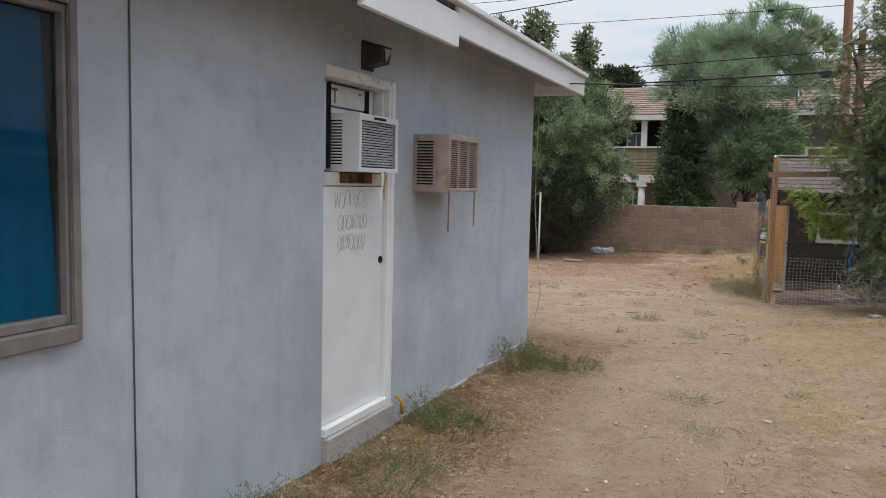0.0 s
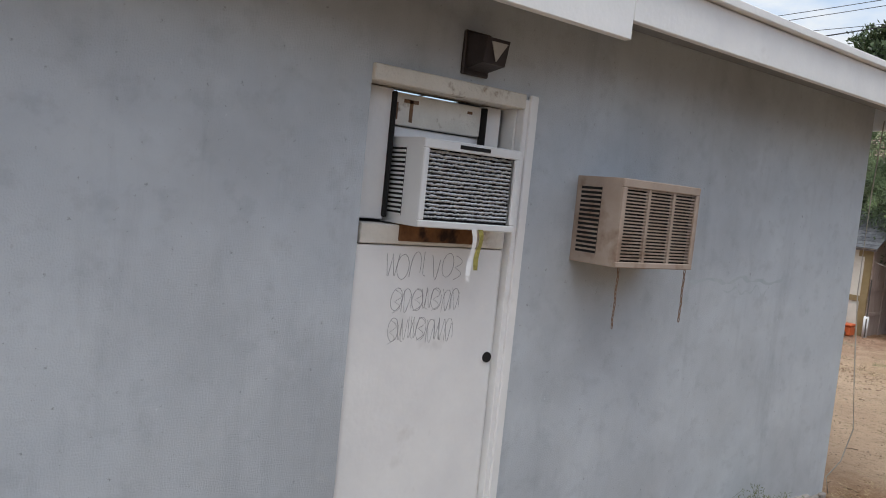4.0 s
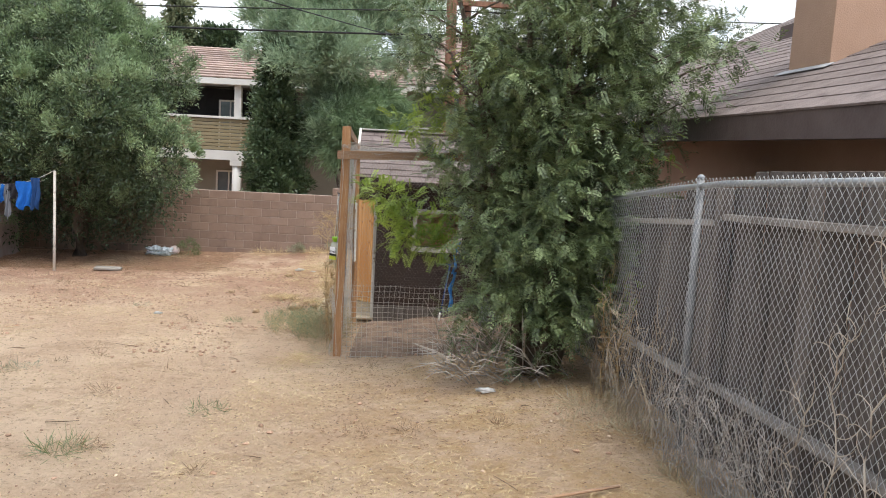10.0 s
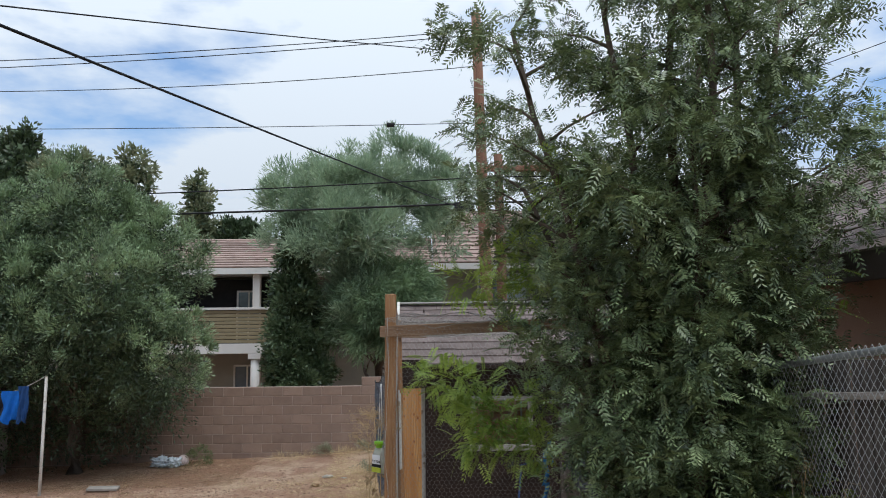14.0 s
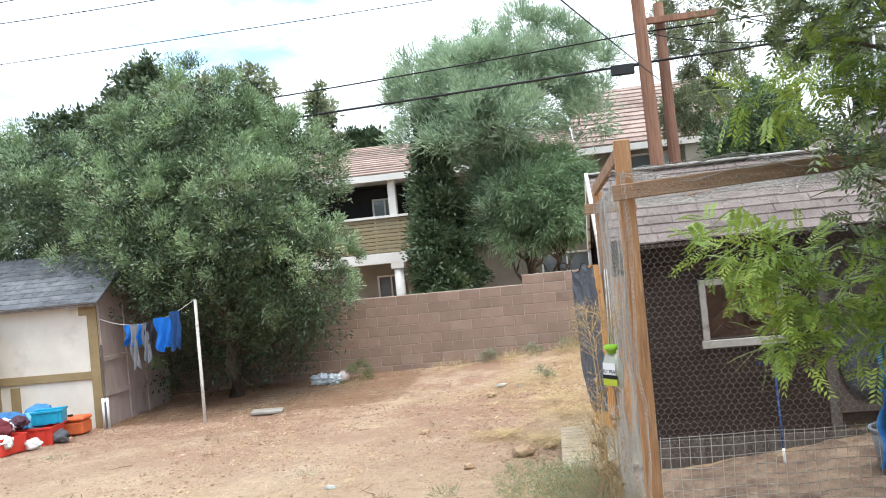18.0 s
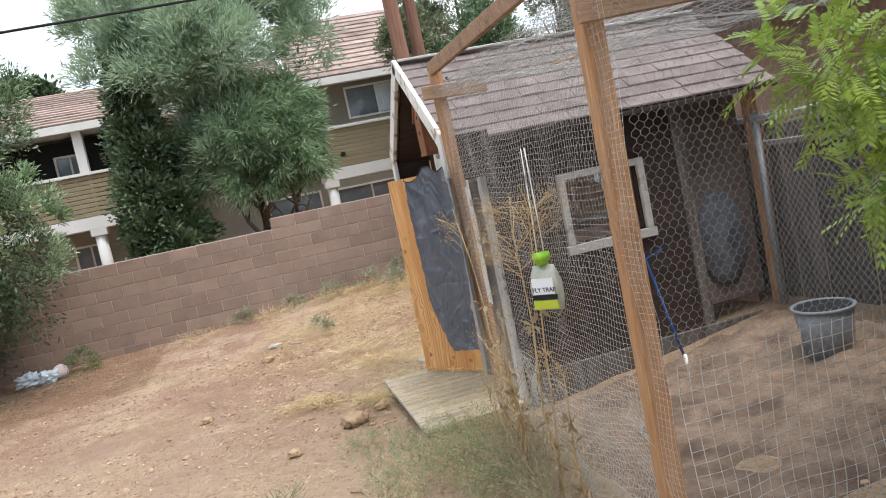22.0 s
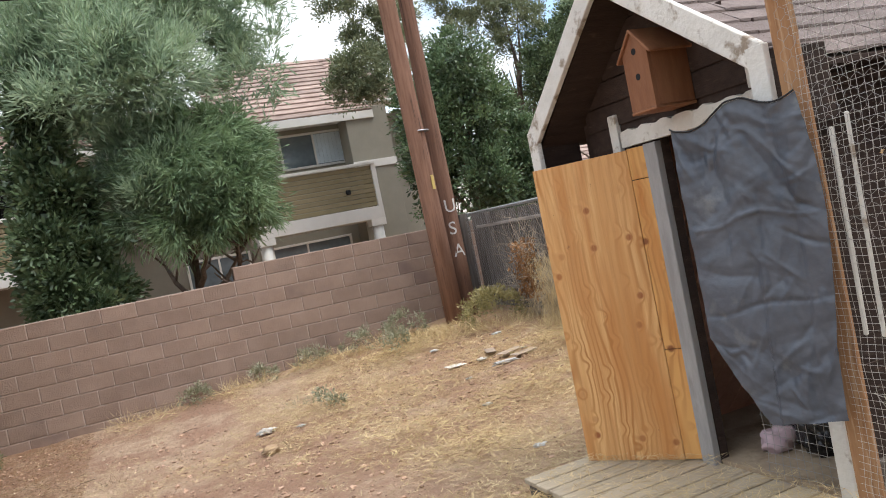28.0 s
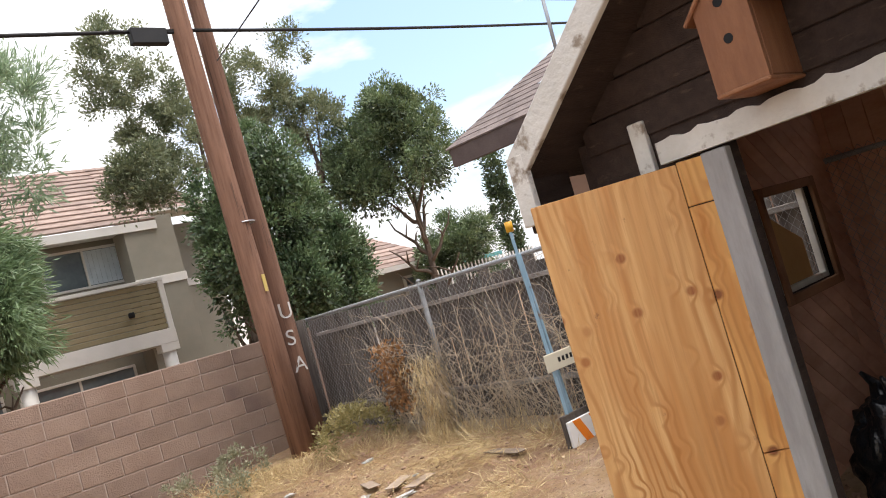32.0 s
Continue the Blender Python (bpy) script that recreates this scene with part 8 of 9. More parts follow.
# ---- things on the grey house ----
def build_house_bits():
    l = thing("wall_lamp", 0, -3.66, 2.50, label="dark bronze hooded porch lamp above the door", category="wall lamp")
    BR = mat("dark_bronze", (0.035, 0.03, 0.03), (0.06, 0.05, 0.05), 9, 0.5, 0.1, 50, metal=0.3)
    slab("backplate", 0, 0.02, -0.07, 0.07, -0.09, 0.09, BR, l)
    bm = bmesh.new()
    f = [(0.02, -0.06, 0.08), (0.02, 0.06, 0.08), (0.02, 0.06, -0.07), (0.02, -0.06, -0.07), (0.15, -0.06, 0.05), (0.15, 0.06, 0.05), (0.13, 0.06, -0.05), (0.13, -0.06, -0.05)]
    v = [bm.verts.new(c) for c in f]
    for q in ((3, 2, 1, 0), (4, 5, 6, 7), (0, 1, 5, 4), (2, 3, 7, 6), (1, 2, 6, 5), (3, 0, 4, 7)):
        bm.faces.new([v[i] for i in q])
    part("housing", bm, BR, l)
    bm = bmesh.new()
    v = [bm.verts.new(c) for c in ((0.151, -0.04, 0.035), (0.151, 0.045, 0.035), (0.138, 0.0, -0.04), (0.156, -0.04, 0.035), (0.156, 0.045, 0.035), (0.143, 0.0, -0.04))]
    for q in ((3, 4, 5), (2, 1, 0), (0, 1, 4, 3), (1, 2, 5, 4), (2, 0, 3, 5)):
        bm.faces.new([v[i] for i in q])
    part("lens", bm, mat("lamp_lens", (0.35, 0.33, 0.30), (0.45, 0.43, 0.40), 8, 0.3, 0.1), l, "pale triangular glass lens")
    # chains below the beige unit
    for y, z0, n in ((-2.90, 1.648, 14), (-2.39, 1.648, 13)):
        c = thing("chain", 0.265, y, z0, label="short rusty chain hanging under the air conditioner", category="chain", group="hanging chains")
        for k in range(n):
            bm = bmesh.new()
            pts = [Vector((0.005 * math.cos(a), 0, -0.012 + 0.014 * math.sin(a))) for a in [q * math.tau / 8 for q in range(9)]]
            tube(bm, pts, 0.0022, 4)
            o = part("link", bm, RUST, c)
            o.location, o.rotation_euler = (0, 0.002 * math.sin(k), -0.020 * k), (0, 0, radians(90 * (k % 2)))
    # strap and loose pipe at the door
    s = thing("strap", 0.135, -3.68, 1.775, label="loose yellow and white strap hanging under the air conditioner", category="strap")
    for k, (dy, L, m) in enumerate(((0, 0.22, WHITE), (0.035, 0.17, mat("yellow_tape", (0.45, 0.40, 0.10), (0.1, 0.09, 0.04), 60, 0.6, 0)))):
        n = 8
        vs, fs = [], []
        for q in range(n + 1):
            vs += [(0.004 * math.sin(q), dy - 0.012 + 0.01 * math.sin(q * 0.7), -L * q / n), (0.004 * math.sin(q + 1), dy + 0.012 + 0.01 * math.sin(q * 0.7), -L * q / n)]
        fs = [(2 * q, 2 * q + 1, 2 * q + 3, 2 * q + 2) for q in range(n)]
        pydata("band", vs, fs, m, s)
    p = thing("pipe_stub", 0.045, -3.27, 0.20, label="short orange pipe stub by the door sill", category="pipe")
    rod("bend", [(0, 0, 0.02), (0.03, 0.01, 0.015), (0.05, 0.015, -0.02), (0.052, 0.016, -0.10)], 0.013, mat("orange_pipe", (0.50, 0.22, 0.04), (0.58, 0.28, 0.07), 8, 0.5, 0), p, sides=8)
    # hanging cord at the corner
    c = thing("cord", 0.0, 0.03, 0.0, label="thin pale cord hanging from the eave to the ground", category="cord")
    rod("line", [(0.05, 0.02, 2.72), (0.05, -0.02, 2.2), (0.04, 0.0, 1.5), (0.07, 0.06, 0.9), (0.10, 0.10, 0.5), (0.06, 0.06, 0.25), (0.0, 0.0, 0.12), (0.02, 0.02, 0.0)], 0.0045, mat("pale_cord", (0.40, 0.36, 0.30), (0.48, 0.44, 0.38), 9, 0.7, 0), c)
    # scribbles on the door
    r = random.Random(4)
    g = thing("graffiti", -0.0195, 0, 0, label="three lines of thin black marker scribble on the door", category="graffiti")
    INK = mat("marker_ink", (0.20, 0.20, 0.21), (0.30, 0.30, 0.31), 20, 0.8, 0)
    # unreadable hand-drawn scrawl in three rows, each stroke a bent pencil line
    def scrawl(kind, u):
        if kind == 0:
            return u, abs(((u * 2) % 1.0) * 2 - 1) - 0.5
        if kind == 1:
            return 0.5 + 0.48 * math.cos(1.2 + u * 6.9), 0.5 * math.sin(1.2 + u * 6.9)
        if kind == 2:
            return 0.5 - 0.42 * math.cos(u * 3.1), -0.5 + 1.0 * math.sin(u * 3.1) ** 0.6
        if kind == 3:
            return 0.35 + 0.25 * max(0.0, u - 0.7) * 3, 0.55 - 1.2 * min(u, 0.8)
        if kind == 4:
            return 0.25 + 0.6 * abs(math.sin(u * 6.28)), 0.5 - u
        return 0.1 + 0.75 * u, 0.5 * math.cos(u * 5.4)
    for z, y0, w, hh, row, again in ((1.60, -3.99, 0.056, 0.105, (0, 1, 2, 3, 5, 1, 4), 0), (1.455, -3.955, 0.052, 0.095, (1, 2, 1, 3, 1, 5, 2), 1), (1.325, -3.955, 0.048, 0.10, (1, 3, 0, 4, 2, 3, 5), 1)):
        for k, kind in enumerate(row):
            for again_k in range(1 + again):
                jy, jz, sk = r.uniform(-0.006, 0.006), r.uniform(-0.008, 0.008), r.uniform(0.0, 0.25)
                pts = []
                for q in range(15):
                    a, b = scrawl((kind + 3 * again_k) % 6, q / 14)
                    pts.append((0.0, y0 + k * w + jy + (a * 1.12 + b * sk) * w, z + jz + b * hh))
                wires("stroke", [pts], 0.0012 - 0.0003 * again_k, INK, g)


build_house_bits()


# ---- shed yard: crates, clothes line ----
def crate(name, label, x, y, rz, L, W, H, m, group=""):
    c = thing(name, x, y, ground_z(x, y), rz, label, "crate", group)
    t = 0.012
    slab("base", -L / 2, L / 2, -W / 2, W / 2, 0, t, m, c)
    for a in ((-L / 2, L / 2, -W / 2, -W / 2 + t), (-L / 2, L / 2, W / 2 - t, W / 2), (-L / 2, -L / 2 + t, -W / 2 + t, W / 2 - t), (L / 2 - t, L / 2, -W / 2 + t, W / 2 - t)):
        slab("side", a[0], a[1], a[2], a[3], t, H, m, c)
    for a in ((-L / 2 - 0.015, L / 2 + 0.015, -W / 2 - 0.015, -W / 2 - 0.001), (-L / 2 - 0.015, L / 2 + 0.015, W / 2 + 0.001, W / 2 + 0.015)):
        slab("rim", a[0], a[1], a[2], a[3], H - 0.03, H + 0.004, m, c)
    for k in range(4):
        xx = -L / 2 + L * (k + 0.5) / 4
        slab("rib", xx - 0.008, xx + 0.008, -W / 2 - 0.012, -W / 2 - 0.001, 0.02, H - 0.035, m, c)
    return c


RED = mat("red_plastic", (0.45, 0.03, 0.02), (0.55, 0.05, 0.03), 5, 0.4, 0.05)
CRATEBLUE = mat("blue_plastic", (0.02, 0.12, 0.34), (0.03, 0.17, 0.42), 5, 0.4, 0.05)
ORANGE = mat("orange_plastic", (0.50, 0.10, 0.03), (0.58, 0.14, 0.05), 5, 0.45, 0.05)
crate("crate", "blue plastic tub with a cardboard flap in front", -6.85, 11.35, 6, 0.85, 0.6, 0.42, CRATEBLUE, "crates by the shed")
o = slab("cardboard", -0.30, 0.30, -0.01, 0.01, 0, 0.26, mat("cardboard", (0.42, 0.28, 0.15), (0.48, 0.33, 0.19), 4, 0.85, 0.1, 40), None, "flat brown cardboard sheet leaning on the tub")
o.location, o.rotation_euler = (-6.85, 10.99, ground_z(-6.85, 11) + 0.13), (radians(-6), 0, radians(6))
tagged(o, "", "cardboard")
crate("crate", "red plastic crate on the dirt full of cloth", -5.95, 11.15, -8, 0.62, 0.42, 0.24, RED, "crates by the shed")
crate("crate", "faded red crate behind another crate", -5.75, 11.75, 10, 0.6, 0.42, 0.26, RED, "crates by the shed")
t = thing("toolbox", -5.75, 12.45, ground_z(-5.75, 12.45), 5, "orange plastic toolbox by the shed wall", "toolbox")
slab("body", -0.32, 0.32, -0.16, 0.16, 0, 0.2, ORANGE, t, "", 0.025)
slab("lid", -0.33, 0.33, -0.17, 0.17, 0.203, 0.27, ORANGE, t, "", 0.025)
slab("handle", -0.10, 0.10, -0.02, 0.02, 0.272, 0.30, DARK, t, "", 0.006)
CLOTHS = ((-6.95, 11.45, 0.40, 0.22, (0.42, 0.36, 0.36), "pale pink and white laundry heaped in the tub"), (-6.65, 11.35, 0.40, 0.16, (0.05, 0.05, 0.06), "dark grey cloth heaped in the tub"), (-6.25, 11.75, 0.12, 0.30, (0.03, 0.10, 0.22), "blue cloth bundle on the pile"),
          (-5.95, 11.15, 0.22, 0.20, (0.10, 0.015, 0.02), "dark red cloth in the red crate"), (-5.72, 11.0, 0.10, 0.13, (0.55, 0.54, 0.52), "white rag over the crate edge"), (-6.0, 12.0, 0.15, 0.22, (0.10, 0.25, 0.36), "pale blue plastic jug in the pile"), (-6.1, 12.3, 0.2, 0.25, (0.04, 0.14, 0.30), "blue bag against the shed"), (-5.4, 11.75, 0.0, 0.14, (0.06, 0.06, 0.065), "black and grey tangle of straps"), (-6.35, 11.2, 0.10, 0.16, (0.03, 0.03, 0.035), "black garment heaped between the crates"), (-6.0, 11.45, 0.26, 0.15, (0.5, 0.5, 0.52), "white cloth heaped on the crates"), (-6.5, 11.0, 0.0, 0.13, (0.04, 0.07, 0.12), "dark blue rag on the dirt"), (-5.55, 11.35, 0.0, 0.12, (0.45, 0.44, 0.42), "pale grey rag on the dirt"), (-5.85, 11.5, 0.30, 0.13, (0.05, 0.02, 0.03), "dark maroon cloth on the crate"), (-7.1, 11.2, 0.36, 0.16, (0.55, 0.5, 0.5), "white cloth draped over the tub"))
for k, (x, y, z, s, c, lab) in enumerate(CLOTHS):
    rest("laundry", x, y, z, (s, s * 0.8, s * 0.7), 0.38, 1.7, 60 + k, mat("cloth", c, tuple(min(1, q * 1.5 + 0.01) for q in c), 9, 0.85, 0.3, 30), lab, "laundry", seg=4)
crate("basket", "turquoise plastic basket on top of the pile", -5.72, 12.0, 20, 0.42, 0.30, 0.2, mat("turquoise_plastic", (0.02, 0.25, 0.40), (0.03, 0.32, 0.48), 5, 0.4, 0.05)).location.z += 0.26
o = rod("pvc_pipe", [(-5.33, 12.84, -0.45), (-5.33, 12.84, 0.05)], 0.055, WHITE, None, "short white plastic pipe standing by the shed corner", 12)
tagged(o, "", "pipe")
o = beam("plank", (-8.5, 11.5, -0.36), (-7.5, 12.3, -0.25), 0.03, 0.10, OLDWHITE, None, "long pale plank lying before the shed")
tagged(o, "", "plank")
for a, b, lab in (((-7.35, 12.35, -0.4), (-7.15, 12.85, 0.75), "rusty tool handle leaning in the shed doorway"), ((-5.28, 12.75, -0.42), (-5.37, 12.93, 0.9), "grey stick leaning on the shed corner")):
    o = beam("leaning_stick", a, b, 0.03, 0.03, RUST if a[0] < -6 else GREYWOOD, None, lab)
    tagged(o, "", "stick")
LINE = sag((-5.36, 12.93, 1.32), (-3.52, 12.53, 1.50), 0.22, 16)
ln = thing("clothes_line", -5.36, 12.93, 0, label="sagging pale cord between shed and pole", category="clothes line")
rod("cord", [p - Vector((-5.36, 12.93, 0)) for p in LINE], 0.006, mat("line_cord", (0.40, 0.38, 0.34), (0.46, 0.44, 0.40), 9, 0.7, 0), ln)
for k, (u, w, h, c, lab) in enumerate(((0.42, 0.34, 0.34, (0.010, 0.10, 0.36), "bright blue shirt hanging on the line"), (0.39, 0.13, 0.66, (0.16, 0.16, 0.17), "grey faded trousers hanging on the line"), (0.57, 0.24, 0.32, (0.02, 0.02, 0.025), "black cloth draped over the line"), (0.55, 0.11, 0.64, (0.13, 0.14, 0.16), "grey jeans hanging on the line"), (0.72, 0.30, 0.50, (0.010, 0.10, 0.38), "bright blue long-sleeved shirt on the line"), (0.82, 0.16, 0.56, (0.015, 0.05, 0.15), "dark blue trousers hanging near the pole"))):
    q = LINE[int(u * 16)]
    n1, n2 = 10, 12
    vs = [(q.x + (i / n1 - 0.5) * w * (1 + 0.10 * math.sin(j * 0.7 + k * 1.7)), q.y - 0.02 - 0.03 * k % 0.05 + 0.05 * math.sin(i * 1.3 + j * 0.5 + k) * (0.3 + 0.7 * j / n2), q.z + 0.01 - h * j / n2 * (1 - 0.09 * math.sin(i * 0.9 + k * 2.1))) for j in range(n2 + 1) for i in range(n1 + 1)]
    fs = [(j * (n1 + 1) + i, j * (n1 + 1) + i + 1, (j + 1) * (n1 + 1) + i + 1, (j + 1) * (n1 + 1) + i) for j in range(n2) for i in range(n1)]
    o = pydata("garment", vs, fs, mat("garment_cloth", c, tuple(x * 1.4 for x in c), 9, 0.85, 0.3, 60), None, lab, True)
    tagged(o, "", "garment", "washing on the line")


# ---- playhouse things ----
def build_playhouse_things():
    b = thing("birdhouse", 2.41, 8.67, 1.66, label="reddish wooden birdhouse with two round holes under the gable", category="birdhouse")
    BW = mat("birdhouse_wood", (0.21, 0.085, 0.04), (0.30, 0.135, 0.065), 4, 0.65, 0.2, 40, stretch=(4, 4, 0.8), vary=0.08)
    bm = bmesh.new()
    prof = [(-0.09, 0), (0.09, 0), (0.09, 0.27), (0, 0.36), (-0.09, 0.27)]
    a = [bm.verts.new((0, y, z)) for y, z in prof]
    c = [bm.verts.new((0.02, y, z)) for y, z in prof]
    bm.faces.new(a[::-1])
    bm.faces.new(c)
    for k in range(5):
        bm.faces.new((a[k], a[(k + 1) % 5], c[(k + 1) % 5], c[k]))
    bmesh.ops.recalc_face_normals(bm, faces=bm.faces)
    part("front", bm, BW, b)
    slab("side", 0.021, 0.235, -0.09, -0.072, 0, 0.27, BW, b)
    slab("side", 0.021, 0.235, 0.072, 0.09, 0, 0.27, BW, b)
    slab("bottom", -0.005, 0.24, -0.092, 0.092, -0.016, -0.001, BW, b)
    for sg in (1, -1):
        beam("roof_board", (0.115, sg * 0.125, 0.245), (0.115, -sg * 0.004, 0.378), 0.26, 0.014, BW, b)
    for z in (0.155, 0.275):
        # No opening is cut: a near-black disc paints each hole's shade.
        bm = tube(bmesh.new(), [(-0.002, 0, z), (0.004, 0, z)], 0.016, 14)
        part("hole", bm, DARK, b)
    # tarp hanging by the doorway
    n1, n2 = 64, 150
    fr = random.Random(8)
    L, R = Vector((2.13, 8.18)), Vector((2.33, 7.72))

    # long fold lines across the sheet, with flat cloth between them
    folds = [(fr.uniform(0, math.pi), fr.uniform(-1.2, 1.2), fr.choice((-1, 1)) * fr.uniform(0.05, 0.13)) for _ in range(44)]
    creases = [(fr.uniform(0, 1), fr.uniform(0, 1), fr.uniform(0, math.pi), fr.uniform(0.10, 0.32), fr.uniform(-0.010, 0.012)) for _ in range(60)]
    creases += [(0.06 + 0.05 * k, 0.10, 1.2 + 0.12 * k, 0.20, 0.011 * (-1) ** k) for k in range(7)]
    creases += [(0.52, 0.5, 1.57, 1.4, 0.012), (0.80, 0.5, 1.52, 1.4, -0.010), (0.5, 0.34, 0.05, 0.8, 0.010), (0.5, 0.62, -0.04, 0.8, -0.010)]

    def relief(u, v):
        a, b = u - 0.5, (v - 0.5) * 2.4
        h = 0.0
        for an, c, amp in folds:
            d = abs(a * math.cos(an) + b * math.sin(an) - c + 0.01 * math.sin(4 * (a + b) + 9 * c))
            h += amp * (min(d, 0.075) + 0.05 * math.exp(-d / 0.016))
        for cu, cv, an, ln, amp in creases:
            dx, dy = u - cu, (v - cv) * 2.4
            along, off = dx * math.cos(an) + dy * math.sin(an), -dx * math.sin(an) + dy * math.cos(an)
            if abs(along) < ln and abs(off) < 0.035:
                h += amp * (1 - abs(along) / ln) * (1 - abs(off) / 0.035) ** 2
        return h
    probe = [relief(a / 20, b / 40) for a in range(21) for b in range(41)]
    mid, reach = sum(probe) / len(probe), max(probe) - min(probe)
    vs, fs = [], []
    for j in range(n2 + 1):
        for i in range(n1 + 1):
            u, v = i / n1, j / n2
            cut = max(0.0, (v - 0.70) / 0.30) * 0.40
            u = cut + (1 - cut) * u
            p = L.lerp(R, u)
            z = 1.50 + 0.04 * u - 0.03 * math.sin(u * 9) * (1 - v) - v * 1.21 + 0.012 * noise.noise((u * 9, v * 3, 1)) * (1 - u)
            nn = 0.012 + 0.03 * u + (relief(u, v) - mid) * min(1.0, 0.085 / reach) + 0.025 * noise.noise((u * 1.6, v * 1.2, 4)) + 0.012 * math.sin(u * 16 + 2 * v) * max(0.0, 1 - v * 2.5)
            wob = 0.03 * math.sin(v * 5.0) * (1 if u > 0.5 else 0.4)
            vs.append((p.x - 0.9 * nn + 0.3 * wob, p.y - 0.4 * nn - wob * u, z))
    for j in range(n2):
        for i in range(n1):
            a = j * (n1 + 1) + i
            fs.append((a, a + 1, a + n1 + 2, a + n1 + 1))
    tp = thing("tarp", 0, 0, 0, label="dark grey creased tarpaulin hanging beside the playhouse doorway", category="tarp")
    o = pydata("sheet", vs, fs, mat("dark_grey_tarp", (0.058, 0.066, 0.082), (0.100, 0.110, 0.130), 6, 0.36, 0.15, 26, stain=(0.15, 0.155, 0.16), stain_scale=7, stain_at=(0.60, 0.74), spec=0.5), tp, "", True)
    rod("hem_cord", [Vector(vs[i]) + Vector((-0.004, 0, 0.004)) for i in range(n1 + 1)], 0.004, CABLE, tp)
    # threshold deck of planks
    d = thing("wooden_step", 2.26, 8.82, -0.36, label="low weathered plank step strewn with straw", category="step")
    for k in range(12):
        y = -0.80 + k * 0.135
        slab("plank", -0.39, 0.40, y, y + 0.121, 0.15, 0.178, mat("step_wood", (0.44, 0.36, 0.26), (0.58, 0.49, 0.36), 3, 0.9, 0.4, 40, stretch=(0.8, 5, 5), vary=0.10, stain=(0.22, 0.17, 0.12), stain_scale=3, stain_at=(0.55, 0.7)) if k == 0 else bpy.data.materials["step_wood"], d, "", 0.004, Matrix.Rotation(random.uniform(-0.006, 0.006), 4, "Z"))
    for xx in (-0.37, 0.33):
        slab("bearer", xx, xx + 0.05, -0.79, 0.80, -0.02, 0.149, GREYWOOD, d)
    # bags and cloth inside
    BAG = mat("black_plastic_bag", (0.010, 0.010, 0.011), (0.016, 0.016, 0.018), 9, 0.25, 1.0, 14, spec=0.5)
    for k, (x, y, s, h) in enumerate(((3.36, 8.90, 0.22, 0.33), (3.08, 8.52, 0.20, 0.22), (3.48, 8.50, 0.26, 0.32))):
        bg = thing("garbage_bag", x, y, -0.16, label="crumpled black plastic garbage bag on the playhouse floor", category="bag", group="garbage bags")
        part("sack", lump(bmesh.new(), (0, 0, h * 0.8), (s, s, h), 0.33, 2.6, 80 + k, 5), BAG, bg)
        bm = bmesh.new()
        for q in range(4):
            a = q * 1.6 + k
            tube(bm, [(0, 0, h * 1.5), (0.05 * math.cos(a), 0.05 * math.sin(a), h * 1.75), (0.12 * math.cos(a), 0.12 * math.sin(a), h * 2.0)], [0.04, 0.03, 0.008], 6)
        part("knot", bm, BAG, bg)
    rest("pink_cloth", 2.92, 8.76, 0.0, (0.09, 0.07, 0.07), 0.5, 2.5, 91, mat("pale_pink_cloth", (0.50, 0.36, 0.38), (0.58, 0.44, 0.46), 9, 0.85, 0.3, 40), "crumpled pale pink cloth by the garbage bags", "cloth", -0.16)
    wr = thing("door_netting", 2.645, 8.15, -0.18, label="rusty square wire mesh across the lower doorway", category="wire mesh")
    wires("mesh", net((0, 0, 0), (0, 1, 0), (0, 0, 1), 0.42, 0.62, "grid", 0.045, 0.04, 31), 0.0014, WIRE, wr)
    # fly trap bag
    f = thing("fly_trap", 2.265, 6.22, 0.80, rz=38, label="clear hanging fly trap bag with a bright green cap", category="fly trap")
    bm = bmesh.new()
    box(bm, -0.012, 0.012, -0.075, 0.075, 0, 0.225)
    bmesh.ops.subdivide_edges(bm, edges=bm.edges[:], cuts=4, use_grid_fill=True)
    for v in bm.verts:
        k = math.sin(v.co.z / 0.225 * math.pi)
        v.co.x *= 0.4 + 1.9 * k
        v.co.y *= 1.0 - 0.25 * max(0, v.co.z - 0.15) / 0.075
    for q in bm.faces:
        q.smooth = True
    part("bag", bm, mat("cloudy_plastic", (0.42, 0.42, 0.34), (0.56, 0.55, 0.46), 14, 0.25, 0.2, 40), f)
    GREENP = mat("bright_green_plastic", (0.25, 0.55, 0.02), (0.30, 0.62, 0.04), 5, 0.35, 0)
    rod("cap", [(0, 0, 0.227), (0, 0, 0.25), (0, 0, 0.251), (0, 0, 0.285)], [0.032, 0.032, 0.045, 0.045], GREENP, f, sides=16)
    slab("label_panel", -0.037, -0.034, -0.06, 0.06, 0.085, 0.165, WHITE, f, bevel=0.001)
    slab("label_band", -0.038, -0.030, -0.068, 0.068, 0.012, 0.055, mat("yellow_green_label", (0.42, 0.48, 0.03), (0.46, 0.52, 0.05), 5, 0.4, 0), f, bevel=0.001)
    slab("label_band", -0.037, -0.029, -0.068, 0.068, 0.058, 0.082, DARK, f, bevel=0.001)
    text(f, "title", "FLY TRAP", 0.031, Matrix.Translation((-0.0385, 0.062, 0.098)) @ Matrix.Rotation(radians(-90), 4, "Z") @ Matrix.Rotation(radians(90), 4, "X"), DARK)
    for dy in (-0.02, 0.02):
        rod("string", [(0, dy, 0.28), (0.01, dy * 0.8, 0.45), (0.02, dy * 0.5, 0.80)], 0.003, OLDWHITE, f)
    f.scale, f.location.z = (0.92, 0.92, 0.92), 0.795
